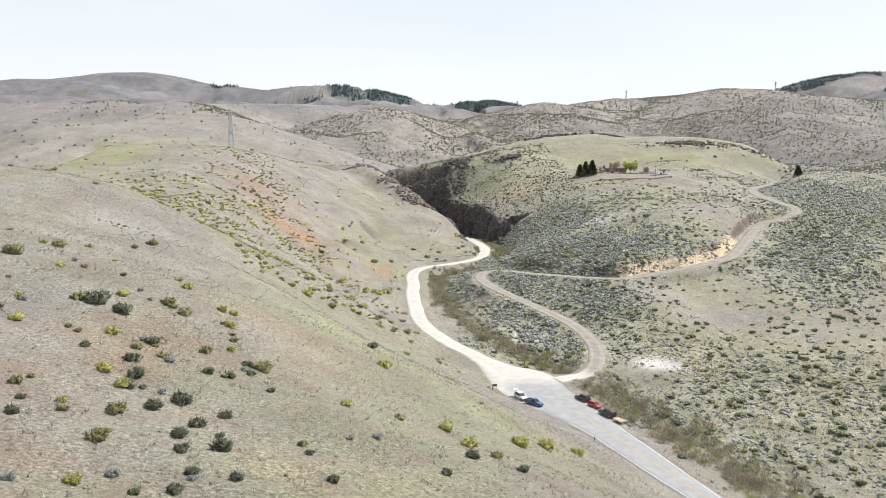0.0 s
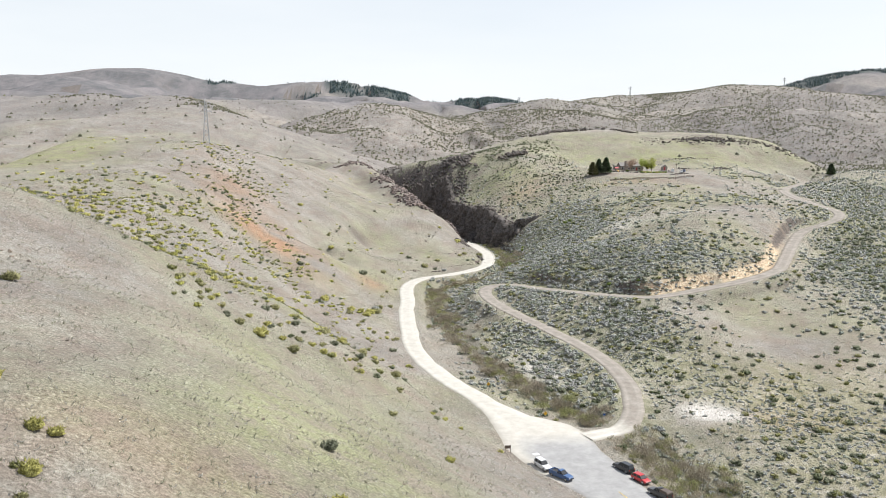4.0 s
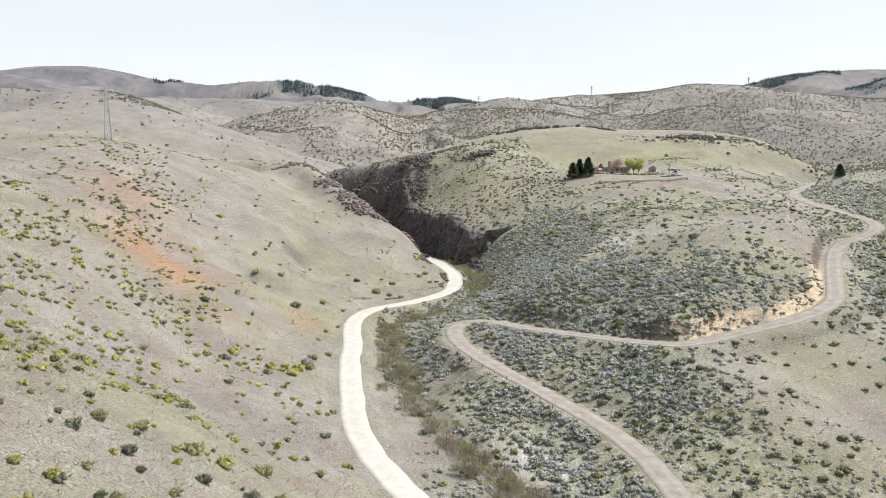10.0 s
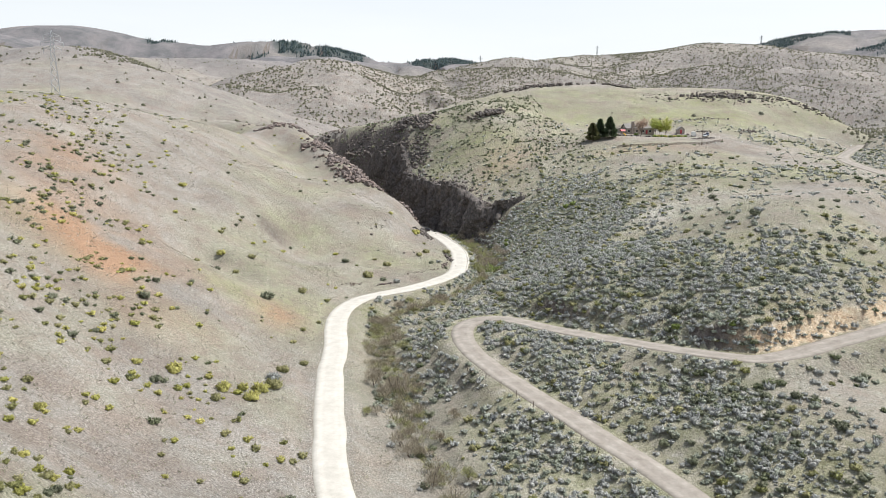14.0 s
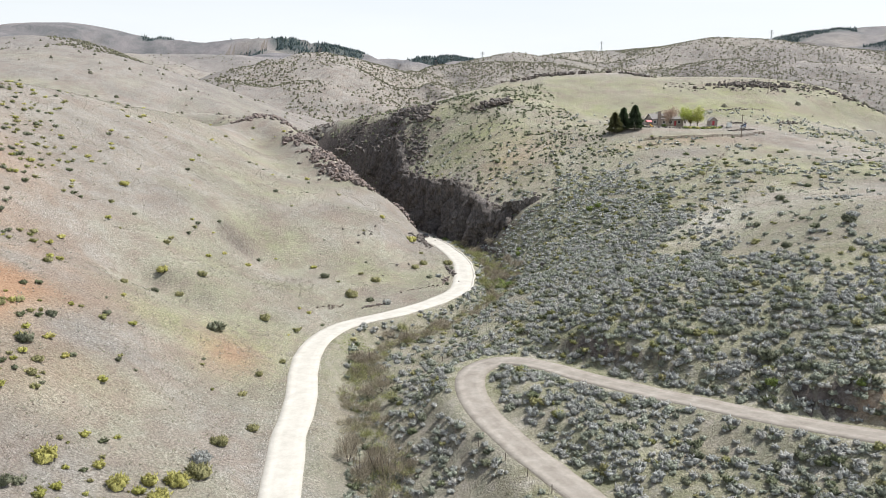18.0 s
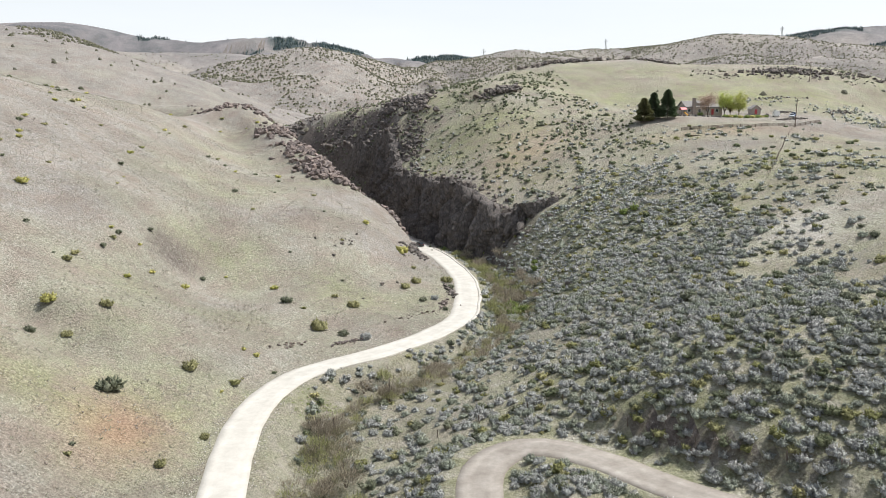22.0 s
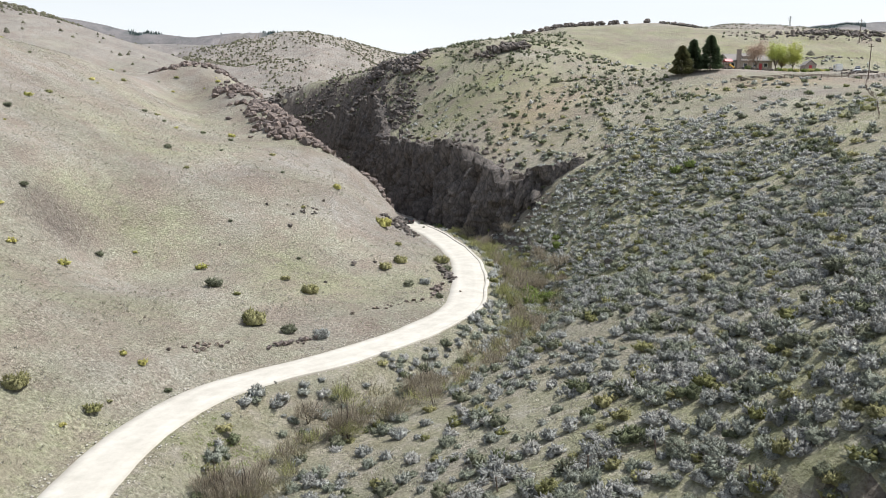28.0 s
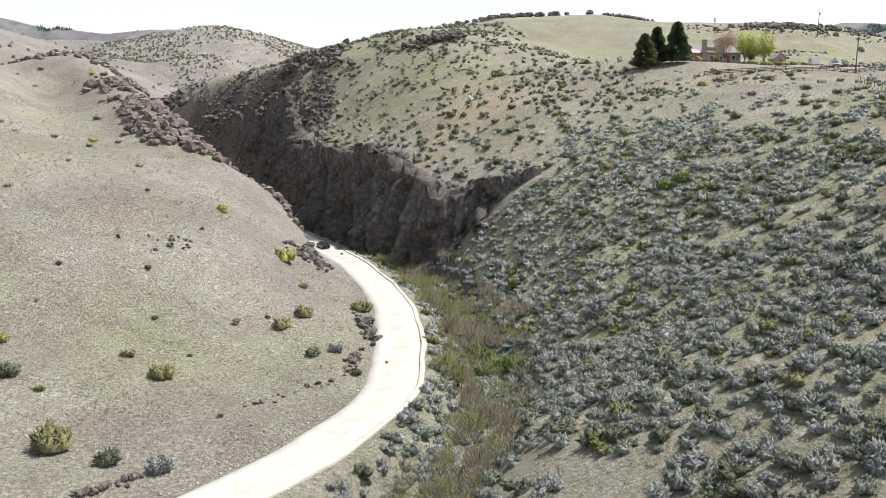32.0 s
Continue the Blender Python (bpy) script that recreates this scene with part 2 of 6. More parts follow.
DIRT = [(49, 227.5, 0.6), (54, 229.6, 0.66), (59.5, 232.6, 0.8), (66, 246, 1.5), (69.8, 268, 2.6), (66.5, 294, 4.4), (57, 317, 6.4), (47.6, 339, 8.4), (42.4, 357, 10), (42.6, 370, 10.8), (47.5, 376.8, 11.4), (54, 375, 12), (64, 359.5, 13), (80, 338, 14.5),
        (90, 327, 15.4), (98, 323, 16), (114, 327.5, 17.5), (134, 333, 20), (150, 345, 21.2), (160, 357, 22.3), (182, 393, 26), (200, 418, 29.6), (214, 427, 32), (226, 434, 34.5), (235, 450, 37), (233, 472, 40), (236, 500, 42.5), (252, 540, 44.5), (285, 585, 46), (330, 640, 48)]
DRIVE = [(252, 540, 44.6), (235, 560, 47), (222, 570, 50), (206, 580, 53.6), (186, 580, 54)]


def road_left(y):
    """Width of the main road left of its middle line: it opens into a car park."""
    return np.interp(y, [140, 152, 165, 183, 191, 200, 207, 217, 226, 236, 247, 258], [3.4, 4.2, 4.8, 5.2, 6.2, 7.6, 9.6, 11.4, 11.0, 8.0, 4.4, 3.25])


def road_right(y):
    return np.interp(y, [140, 152, 165, 183, 200, 216, 226, 233, 240, 250], [3.4, 4.0, 4.6, 5.4, 7.2, 9.0, 12.0, 11.0, 5.0, 3.25])


road_curve, creek_curve, dirt_curve, drive_curve = rounded(ROAD), rounded(CREEK, 4), rounded(DIRT), rounded(DRIVE)

# the slopes west of the road: crest and foot lines of spurs and draws
WEST = [
    [(-23, 60, 44), (-22, 97, 43), (-24, 122, 44), (-37, 140, 46), (-55, 174, 49.5), (-68, 214, 57.3), (-95, 240, 61), (-150, 238, 62), (-190, 225, 61)],
    [(25, 60, 34), (7, 96, 32), (-8, 118, 37), (-24, 122, 44)],
    [(60, 60, 14), (42, 110, 14), (30, 150, 13), (16, 192, 11), (-4, 192, 19.5), (-20, 170, 35), (-38, 165, 45)],
    [(36, 186, 3.2), (28, 205, 3.4), (23, 226, 3), (12, 250, 4), (3, 285, 5), (-1, 338, 8), (-1, 361, 6.5), (1, 395, 8.5)],
    [(5, 225, 13), (5, 241, 12), (-15, 207, 27), (-22, 208, 31), (-45, 222, 44)],
    [(-20, 254, 25), (-22, 289, 17), (-20, 334, 14), (-18, 362, 17), (-25, 404, 23), (-25, 421, 20), (-7, 405, 12.5)],
    [(-35, 358, 25), (-54, 407, 38), (-40, 460, 38), (-57, 482, 49), (-93, 482, 67), (-101, 523, 72)],
    [(-40, 300, 27), (-62, 340, 42), (-80, 380, 52), (-110, 430, 60), (-150, 450, 61), (-190, 430, 60)],
    [(-60, 260, 42), (-85, 300, 50), (-120, 340, 55), (-190, 330, 56)],
    [(-22, 423, 23), (-19, 450, 24), (-20, 460, 28), (-5, 510, 30.5), (-36, 595, 52), (-41, 653, 54), (-60, 720, 50)],
    [(-7, 469, 17), (14, 465, 13), (28, 467, 10.5), (40, 473, 9.8), (50, 492, 10.4), (51.5, 510, 10.8)],
    [(24, 490, 18), (33, 514, 23.5), (38, 520, 20), (43, 517, 15.5)],
    [(33, 514, 23.5), (20, 545, 31), (3, 582, 38), (-20, 622, 46)],
    [(-101, 523, 72), (-140, 600, 70), (-200, 700, 77), (-260, 800, 92)],
]
# the slopes and the mesa east of the creek
EAST = [
    [(90, 190, -1.5), (85, 239, 1), (90, 241, 0.5), (110, 235, 0), (140, 240, 2), (180, 260, 6)],
    [(40, 300, 1.5), (50, 290, 1.5), (58, 272, 1.6), (56, 255, 0.4)],
    [(95, 296, 12), (95, 308, 13.2), (85, 290, 8), (84, 265, 4)],
    [(120, 300, 10), (150, 310, 11), (185, 340, 15), (200, 380, 21), (240, 410, 30)],
    [(95, 334, 21), (110, 340, 25), (132, 360, 30), (150, 378, 34), (172, 405, 37.5), (200, 440, 40)],
    [(89, 349, 18.5), (87, 375, 25), (106, 369, 29), (125, 387, 36), (131, 423, 38.5), (165, 430, 40), (205, 460, 42)],
    [(60, 387, 14), (57, 393, 13.5), (58, 412, 12), (58, 426, 11.2), (64, 440, 11)],
    [(74, 381, 23), (68, 422, 15.5), (78, 424, 20), (86, 421, 23.2), (106, 411, 29), (115, 391, 31)],
    [(73, 442, 15.2), (97, 443, 25.5), (84, 408, 24), (120, 450, 35), (150, 470, 42)],
    [(78, 470, 12), (87, 493, 18.5), (103, 491, 28), (115, 520, 36), (131, 560, 46.5), (150, 545, 47)],
    [(131, 597, 53.5), (145, 571, 51.8), (170, 578, 53.6), (190, 580, 54.2), (206, 580, 54), (207, 562, 51), (180, 545, 48.3), (150, 520, 44), (190, 500, 44)],
    [(166, 598, 55), (200, 605, 56), (150, 640, 60), (120, 680, 74), (94, 667, 71)],
    [(104, 722, 76), (150, 738, 86), (191, 735, 87), (212, 718, 82), (232, 700, 79), (262, 692, 79.5), (290, 690, 78), (309, 690, 74.5), (340, 700, 72)],
    [(280, 620, 52), (302, 579, 53), (330, 600, 55), (360, 640, 60)],
    [(240, 590, 52), (258, 635, 60)],
    [(340, 780, 80), (200, 800, 88), (120, 800, 86)],
    [(88, 525, 25), (80, 545, 27), (68, 562, 31), (60, 590, 31.5), (57, 620, 34), (55, 640, 41), (61, 660, 59), (46, 696, 60), (24, 735, 58), (-3, 762, 58), (-10, 810, 60)],
    [(105, 545, 36), (95, 580, 44), (90, 620, 55)],
]
CLIFF = [(93, 525, 0), (86, 527.5, 0), (78, 532, 0), (71.5, 545, 0), (64, 562, 0), (55, 588, 0), (49, 620, 0), (47, 650, 0), (31, 690, 0), (6, 730, 0), (-22, 772, 0), (-48, 828, 0), (-80, 900, 0), (-160, 1020, 0)]
LOW = [
    [(86, 523, 23.5), (81, 526, 18.5), (77, 528, 14.5)],
    [(85, 511, 19.5), (79, 512, 14.5)],
    [(71, 524, 9.2), (66, 543, 10), (58, 562, 11), (48, 590, 12), (38, 622, 14), (20, 664, 18), (-6, 712, 25), (-32, 770, 33)],
    [(46, 530, 15), (43, 550, 20.5), (30, 571, 26), (22, 569, 36), (17.6, 568, 39), (6, 617, 46.5), (-6, 660, 50), (-22, 700, 52), (-52, 760, 55)],
    [(27, 600, 22), (14, 640, 24), (0, 670, 32)],
]


def spline_of(points, soft=6.0):
    """A thin plate through points of the land: a function of x and y."""
    p = np.array(points, float)
    keep = [0]
    for k in range(1, len(p)):
        if np.min(np.hypot(*(p[keep, :2] - p[k, :2]).T)) > 3.0:
            keep.append(k)
    p = p[keep]
    s = 100.0
    q = p[:, :2] / s
    r2 = ((q[:, None] - q[None]) ** 2).sum(-1)
    k = 0.5 * r2 * np.log(r2 + 1e-12)
    n = len(q)
    a = np.zeros((n + 3, n + 3))
    a[:n, :n] = k + np.eye(n) * soft * 1e-4
    a[:n, n] = 1
    a[:n, n + 1 :] = q
    a[n:, :n] = a[:n, n:].T
    w = np.linalg.solve(a, np.r_[p[:, 2], 0, 0, 0])

    def height(x, y):
        x, y = np.asarray(x, float) / s, np.asarray(y, float) / s
        flat, out = np.stack([x.ravel(), y.ravel()], 1), np.zeros(x.size)
        for b in range(0, len(flat), 20000):
            f = flat[b : b + 20000]
            d2 = ((f[:, None] - q[None]) ** 2).sum(-1)
            out[b : b + 20000] = (0.5 * d2 * np.log(d2 + 1e-12)) @ w[:n] + w[n] + f @ w[n + 1 :]
        return out.reshape(x.shape)

    return height


UP = [[(75, 695, 66), (62, 725, 65), (48, 770, 62), (85, 765, 72)]]
low_spline = spline_of(np.vstack([line_of(r, 12) for r in (*WEST, ROAD[1:], CREEK, DIRT, *LOW, *EAST[:10])]))
up_spline = spline_of(np.vstack([line_of(r, 12) for r in (*EAST, *UP, DIRT[8:])] + [line_of(r, 12) for r in (CREEK[2:17], ROAD[8:16])]))
cliff_curve = rounded(CLIFF, 4)


def near_spline(x, y):
    """The land round the valley: the low ground and the mesa, parted by the cliff."""
    d, _, _, side = nearest(x, y, cliff_curve, 900)
    d = d * side + 1.6 * fbm(x, y, 9, 61, 3)
    w = 17 * step(648, 690, y)
    k = step(-3.0 - w, 3.5 + w, d)
    south = 1 - step(505, 524, y)
    k = k * (1 - south) + south * (x > 90)
    lo, up = np.full(x.shape, -1e3), np.full(x.shape, -1e3)
    lo[k < 1], up[k > 0] = low_spline(x[k < 1], y[k < 1]), up_spline(x[k > 0], y[k > 0])
    return lo * (1 - k) + np.maximum(up, lo - 3) * k


# far ridges: crest lines and how steeply they fall
RIDGES = [
    ([(-2600, 3300, 330), (-1653, 3576, 368), (-1556, 3573, 397), (-1436, 3563, 388), (-1172, 3549, 420), (-1040, 3541, 422), (-860, 3526, 399), (-524, 3499, 359), (-356, 3489, 372), (-219, 3480, 372), (-92, 3468, 344), (75, 3452, 301), (219, 3441, 287), (388, 3432, 312), (507, 3422, 288), (900, 3500, 270)], 0.22),
    ([(290, 2080, 170), (330, 2000, 192), (371, 1907, 197), (442, 1952, 194), (655, 2296, 237), (766, 2289, 242), (833, 2183, 239), (800, 1882, 230), (921, 1874, 229), (1008, 1866, 214), (1180, 1853, 201), (1600, 1800, 205)], 0.30),
    ([(1700, 4050, 330), (1981, 3942, 410), (2123, 3937, 447), (2292, 3930, 484), (2484, 3920, 507), (2688, 3907, 519), (3300, 3700, 520)], 0.22),
    ([(-1500, 1200, 170), (-800, 1080, 138), (-486, 1049, 132), (-345, 1040, 136), (-267, 1035, 134), (-227, 980, 121), (-171, 923, 99)], 0.30),
    ([(-170, 1173, 79), (-131, 1275, 106), (-81, 1324, 131), (-8, 1362, 149), (51, 1417, 135), (104, 1462, 121), (97, 1515, 133), (171, 1511, 144), (256, 1506, 149), (319, 1450, 144), (367, 1394, 124)], 0.42),
    ([(367, 1394, 118), (520, 1486, 134), (647, 1481, 158), (728, 1424, 150), (869, 1363, 138), (1300, 1300, 150)], 0.26),
    ([(-900, 2300, 190), (-500, 2100, 200), (-300, 2300, 215), (-100, 2500, 225), (150, 2600, 230)], 0.22),
]
ridge_curves = [(line_of(r, 40), s) for r, s in RIDGES]


def gully(x, y):
    """Draws between the spurs of the far hills: 1 along their beds, 0 on the spurs."""
    return np.exp(-((fbm(x + 40 * wave(x, y, 130, 37), y, 250, 29, 3) / 0.2) ** 2))


def far_height(x, y):
    d = np.hypot(x - 60, y - 400)
    base = 30 + 0.035 * np.clip(d - 300, 0, 4000) + 16 * fbm(x, y, 420, 11, 3)
    base = np.where(y < 300, np.minimum(base, 20 + 0.04 * np.clip(np.abs(x) - 100, 0, 3000)), base)
    out = base + 0
    for c, s in ridge_curves:
        rough = 70.0 if c[:, 1].mean() > 3000 else 34.0
        lo, hi = c[:, :2].min(0) - 1100, c[:, :2].max(0) + 1100
        pick = np.where((x > lo[0]) & (x < hi[0]) & (y > lo[1]) & (y < hi[1]))[0]
        px, py = x[pick], y[pick]
        near, dist = np.full(px.shape, -1e3), np.full(px.shape, 1e9)
        lean = s * (1 + 0.25 * wave(px, py, 260, 5))
        for a, b, z in c:
            r = np.hypot(px - a, py - b)
            near = np.maximum(near, z - lean * (np.sqrt(r**2 + 60**2) - 60))
            dist = np.minimum(dist, r)
        near = near - np.clip(dist / 220, 0, 1) * rough * np.abs(fbm(px, py, 9.5 * rough, 23, 4)) - np.clip(dist / 90, 0, 1) * 0.55 * rough * gully(px, py)
        was = out[pick]
        out[pick] = np.maximum(was, near) + 6 * np.exp(-np.abs(was - near) / 8)
    return out


def smooth_to(h, dist, z, inner, outer):
    k = 1 - step(inner, outer, dist)
    return h * (1 - k) + z * k


def land(x, y):
    """The height of the ground."""
    x, y = np.asarray(x, float), np.asarray(y, float)
    shape = x.shape
    x, y = x.ravel(), y.ravel()
    h = np.zeros(x.shape)
    core = (x > -165) & (x < 315) & (y > 35) & (y < 735)
    h[~core] = far_height(x[~core], y[~core])
    inside = (x > -260) & (x < 420) & (y > -60) & (y < 880)
    k = np.zeros(x.shape)
    k[inside] = (step(-260, -170, x) * (1 - step(320, 420, x)) * step(-60, 30, y) * (1 - step(740, 850, y)))[inside]
    n = np.zeros(x.shape)
    n[inside] = near_spline(x[inside], y[inside])
    n += 0.55 * fbm(x, y, 26, 41, 4) + 0.9 * fbm(x, y, 70, 47, 2) * step(20, 45, np.minimum(nearest(x, y, road_curve)[0], 60))
    h = h * (1 - k) + n * k
    # the creek's bed
    d, z, _, _ = nearest(x, y, creek_curve)
    fade = 1 - step(600, 700, y)
    h = h * (1 - fade) + smooth_to(h, d, z - 0.6, 1.2, 6.0) * fade
    # the roads lie level across, in cuts and on fills
    d, z, i, side = nearest(x, y, dirt_curve)
    bank = (x > 88) & (x < 195) & (side < 0)
    h = smooth_to(h, d, z, 3.5, np.where(bank, 7.2, 9.5))
    d, z, i, _ = nearest(x, y, drive_curve)
    h = smooth_to(h, d, z, 2.2, 5.0)
    d, z, i, side = nearest(x, y, road_curve)
    wide = np.where(side > 0, road_right(y), road_left(y)) + 0.9
    h = smooth_to(h, d - wide, z, 0.0, 3.6)
    return h.reshape(shape)


def grown(a, b, step_in, low, high, rate=1.075):
    mid = np.arange(a, b + 0.1, step_in)
    out, s, v = [], step_in, b
    while v < high:
        s *= rate
        v += s
        out.append(v)
    back, s, v = [], step_in, a
    while v > low:
        s *= rate
        v -= s
        back.append(v)
    return np.r_[back[::-1], mid, out]


gx = grown(-100, 240, 1.4, -3600, 4200, 1.045)
gy = grown(60, 640, 1.4, -700, 4500, 1.026)
GX, GY = np.meshgrid(gx, gy)
GZ = land(GX, GY)


def ground_z(x, y):
    """Height of the built sheet, read off its grid."""
    x, y = np.asarray(x, float), np.asarray(y, float)
    i = np.clip(np.searchsorted(gx, x) - 1, 0, len(gx) - 2)
    j = np.clip(np.searchsorted(gy, y) - 1, 0, len(gy) - 2)
    u, v = (x - gx[i]) / (gx[i + 1] - gx[i]), (y - gy[j]) / (gy[j + 1] - gy[j])
    return (GZ[j, i] * (1 - u) + GZ[j, i + 1] * u) * (1 - v) + (GZ[j + 1, i] * (1 - u) + GZ[j + 1, i + 1] * u) * v


# ---- ground cover ----
def spot(x, y, cx, cy, rx, ry, turn=0.0):
    c, s = math.cos(radians(turn)), math.sin(radians(turn))
    u, v = (x - cx) * c + (y - cy) * s, -(x - cx) * s + (y - cy) * c
    return np.exp(-((u / rx) ** 2 + (v / ry) ** 2))


SLOPE = np.hypot(np.gradient(GZ, gy, axis=0), np.gradient(GZ, gx, axis=1))


road_side, creek_side = rounded(ROAD, 9), rounded(CREEK, 12)


def east_of_road(x, y):
    """East of the gravel road, and of the creek above its end."""
    shape, x, y = np.shape(x), np.ravel(x), np.ravel(y)
    out, low = np.zeros(x.shape, bool), y < 560
    out[low] = nearest(x[low], y[low], road_side, 3000)[3] > 0
    out[~low] = nearest(x[~low], y[~low], creek_side, 3000)[3] > 0
    return out.reshape(shape)


EASTERN = east_of_road(GX, GY)


def masks(x, y, slope, east):
    """Cover of the ground: green grass, red soil, sagebrush ground, bare pale soil."""
    n1, n2 = fbm(x, y, 60, 71, 4), fbm(x, y, 22, 77, 4)
    green = 0.13 + 0.4 * n1 + 0.25 * n2
    green = green * (1 - step(700, 1000, y)) + 0.25 * step(1500, 2000, y) * n1
    green += 0.6 * spot(x, y, 190, 660, 120, 70) + 0.45 * spot(x, y, 88, 440, 38, 70) + 0.45 * spot(x, y, -6, 150, 24, 50, 25) + 0.35 * spot(x, y, 128, 300, 30, 25) + 0.8 * spot(x, y, -190, 520, 60, 70) + 0.5 * spot(x, y, 88, 600, 30, 50) + 0.5 * spot(x, y, 20, 740, 50, 50) + 0.6 * spot(x, y, -170, 450, 70, 70) + 0.3 * spot(x, y, 150, 480, 50, 30)
    red = 1.1 * spot(x, y, -45, 385, 16, 28, 25) + 0.8 * spot(x, y, -72, 440, 14, 26, 20) + 0.35 * spot(x, y, -20, 112, 12, 12) + 1.1 * spot(x, y, 101, 235, 7, 9, 30) + 0.45 * spot(x, y, 118, 222, 14, 26, 30) + 0.5 * spot(x, y, 140, 215, 55, 55) + 0.42 * spot(x, y, -27, 82, 18, 34, 20) * step(-0.5, 0.4, fbm(x, y, 9, 83, 3)) + 0.3 * spot(x, y, 178, 551, 40, 8)
    red += 0.9 * spot(x, y, 104, 336, 9, 3, 8) + 0.9 * spot(x, y, 150, 352, 16, 4, 38) + 0.9 * spot(x, y, 178, 397, 12, 4, 58)
    red += 0.5 * spot(x, y, 90, 575, 18, 22) + 0.5 * spot(x, y, -4, 392, 6, 10)
    red = np.clip(red * (0.75 + 0.6 * n2), 0, 1)
    dense = 0.9 * spot(x, y, 84, 425, 40, 62) + 0.9 * spot(x, y, 92, 505, 32, 40) + 0.8 * spot(x, y, 84, 285, 11, 55, 10) + 1.3 * spot(x, y, 222, 400, 22, 95, -28) + 0.8 * spot(x, y, 128, 215, 45, 40) + 0.7 * spot(x, y, 106, 356, 28, 20, 20) + 0.6 * spot(x, y, 86, 378, 25, 18) + 0.55 * spot(x, y, 52, 330, 22, 60, 12) + 0.7 * spot(x, y, 59, 272, 11, 38, 10) + 0.7 * spot(x, y, 80, 190, 11, 48, 16) + 0.7 * spot(x, y, 290, 500, 55, 120)
    sage = np.where(east, 0.26 + np.clip(dense, 0, 0.85), 0.0) + np.where(east, 0.2, 0.0) * (n1 + n2)
    sage = sage * (1 - 0.97 * spot(x, y, 175, 580, 60, 26)) * (1 - 0.85 * spot(x, y, 190, 680, 130, 70)) * (1 - 0.85 * spot(x, y, 130, 313, 24, 13)) * (1 - 1.0 * spot(x, y, 86, 241, 10, 6)) * (1 - 0.5 * spot(x, y, 95, 610, 24, 40)) * (1 - 0.78 * spot(x, y, 185, 522, 58, 40)) * (1 - 0.65 * spot(x, y, 146, 428, 34, 26)) * (1 - 0.72 * spot(x, y, 122, 396, 20, 40, -20)) * (1 - 0.6 * spot(x, y, 104, 411, 10, 6, 10)) * (1 - 0.65 * spot(x, y, 73, 333, 9, 15, 30))
    sage = sage + np.where(east, 0.55, 0) * (spot(x, y, 92, 338, 17, 9, 15) + 0.8 * spot(x, y, 70, 364, 9, 14) + 0.5 * spot(x, y, 86, 300, 9, 24) + 0.7 * spot(x, y, 110, 175, 40, 50) + 0.9 * spot(x, y, 98, 332, 9, 9) + 0.7 * spot(x, y, 85, 344, 8, 8) + 0.9 * spot(x, y, 85, 317, 8, 12) + 0.8 * spot(x, y, 98, 324, 8, 10))
    far = step(700, 1100, y)
    sage = sage * (1 - far)
    pale = 1.7 * spot(x, y, 85, 241, 8, 5, 8) + 0.9 * spot(x, y, 50, 285, 4, 12, 20) + 0.55 * spot(x, y, 122, 425, 22, 12, 20) * (0.6 + n2) + 0.18 * spot(x, y, -60, 178, 8, 6) + 0.1 * spot(x, y, -6, 150, 22, 50, 25)
    dd, _, _, ds = nearest(x, y, dirt_curve)
    dd, ds = dd.reshape(np.shape(x)), ds.reshape(np.shape(x))
    sand = step(3.2, 3.8, dd) * (1 - step(6.5, 8.5, dd)) * (ds < 0) * step(88, 94, x) * (1 - step(182, 195, x)) * step(-0.2, 0.25, n2 + 0.9 * spot(x, y, 102, 330, 12, 8))
    return [np.clip(v, 0, 1) for v in (green, red, sage, pale, sand)]


def forest(x, y):
    """How thickly conifers stand on the far mountain ridges."""
    dl = nearest(x, y, ridge_curves[0][0], 500)[0].reshape(np.shape(x))
    dr = nearest(x, y, ridge_curves[2][0], 900)[0].reshape(np.shape(x))
    left = np.where((x > -760) & (x < 620), step(300, 60, dl) * step(-0.1, 0.25, fbm(x, y, 170, 111, 4)), 0)
    return np.clip(left + step(900, 200, dr) * step(-0.05, 0.25, fbm(x, y, 260, 113, 4)), 0, 1)


MASK = masks(GX, GY, SLOPE, EASTERN)

ground_mat, nt, bsdf = material("dry_grass_ground")
att = nt.nodes.new("ShaderNodeAttribute")
att.attribute_name = "cover"
sep = nt.nodes.new("ShaderNodeSeparateColor")
link(nt, att.outputs["Color"], sep.inputs["Color"])
att2 = nt.nodes.new("ShaderNodeAttribute")
att2.attribute_name = "bare"
fine, mid_n, big_n = noise_node(nt, 2.6, 6, 0.7), noise_node(nt, 0.35, 5, 0.65), noise_node(nt, 0.05, 4)
straw = ramp(nt, fine, [(0.28, (0.155, 0.143, 0.126)), (0.5, (0.287, 0.273, 0.247)), (0.72, (0.425, 0.412, 0.38))])
grass = ramp(nt, fine, [(0.28, (0.135, 0.147, 0.07)), (0.5, (0.262, 0.275, 0.15)), (0.72, (0.40, 0.405, 0.265))])
col = mix(nt, sep.outputs[0], straw, grass)
col = mix(nt, ramp(nt, mid_n, [(0.45, (0, 0, 0)), (0.62, (0.6, 0.6, 0.6))]), col, (0.235, 0.207, 0.172))
col = mix(nt, ramp(nt, noise_node(nt, 0.09, 5, 0.7), [(0.46, (0, 0, 0)), (0.64, (0.72, 0.72, 0.72))]), col, ramp(nt, fine, [(0.3, (0.165, 0.135, 0.113)), (0.7, (0.33, 0.28, 0.242))]))
soil = ramp(nt, fine, [(0.3, (0.25, 0.155, 0.10)), (0.7, (0.43, 0.29, 0.195))])
col = mix(nt, sep.outputs[1], col, soil)
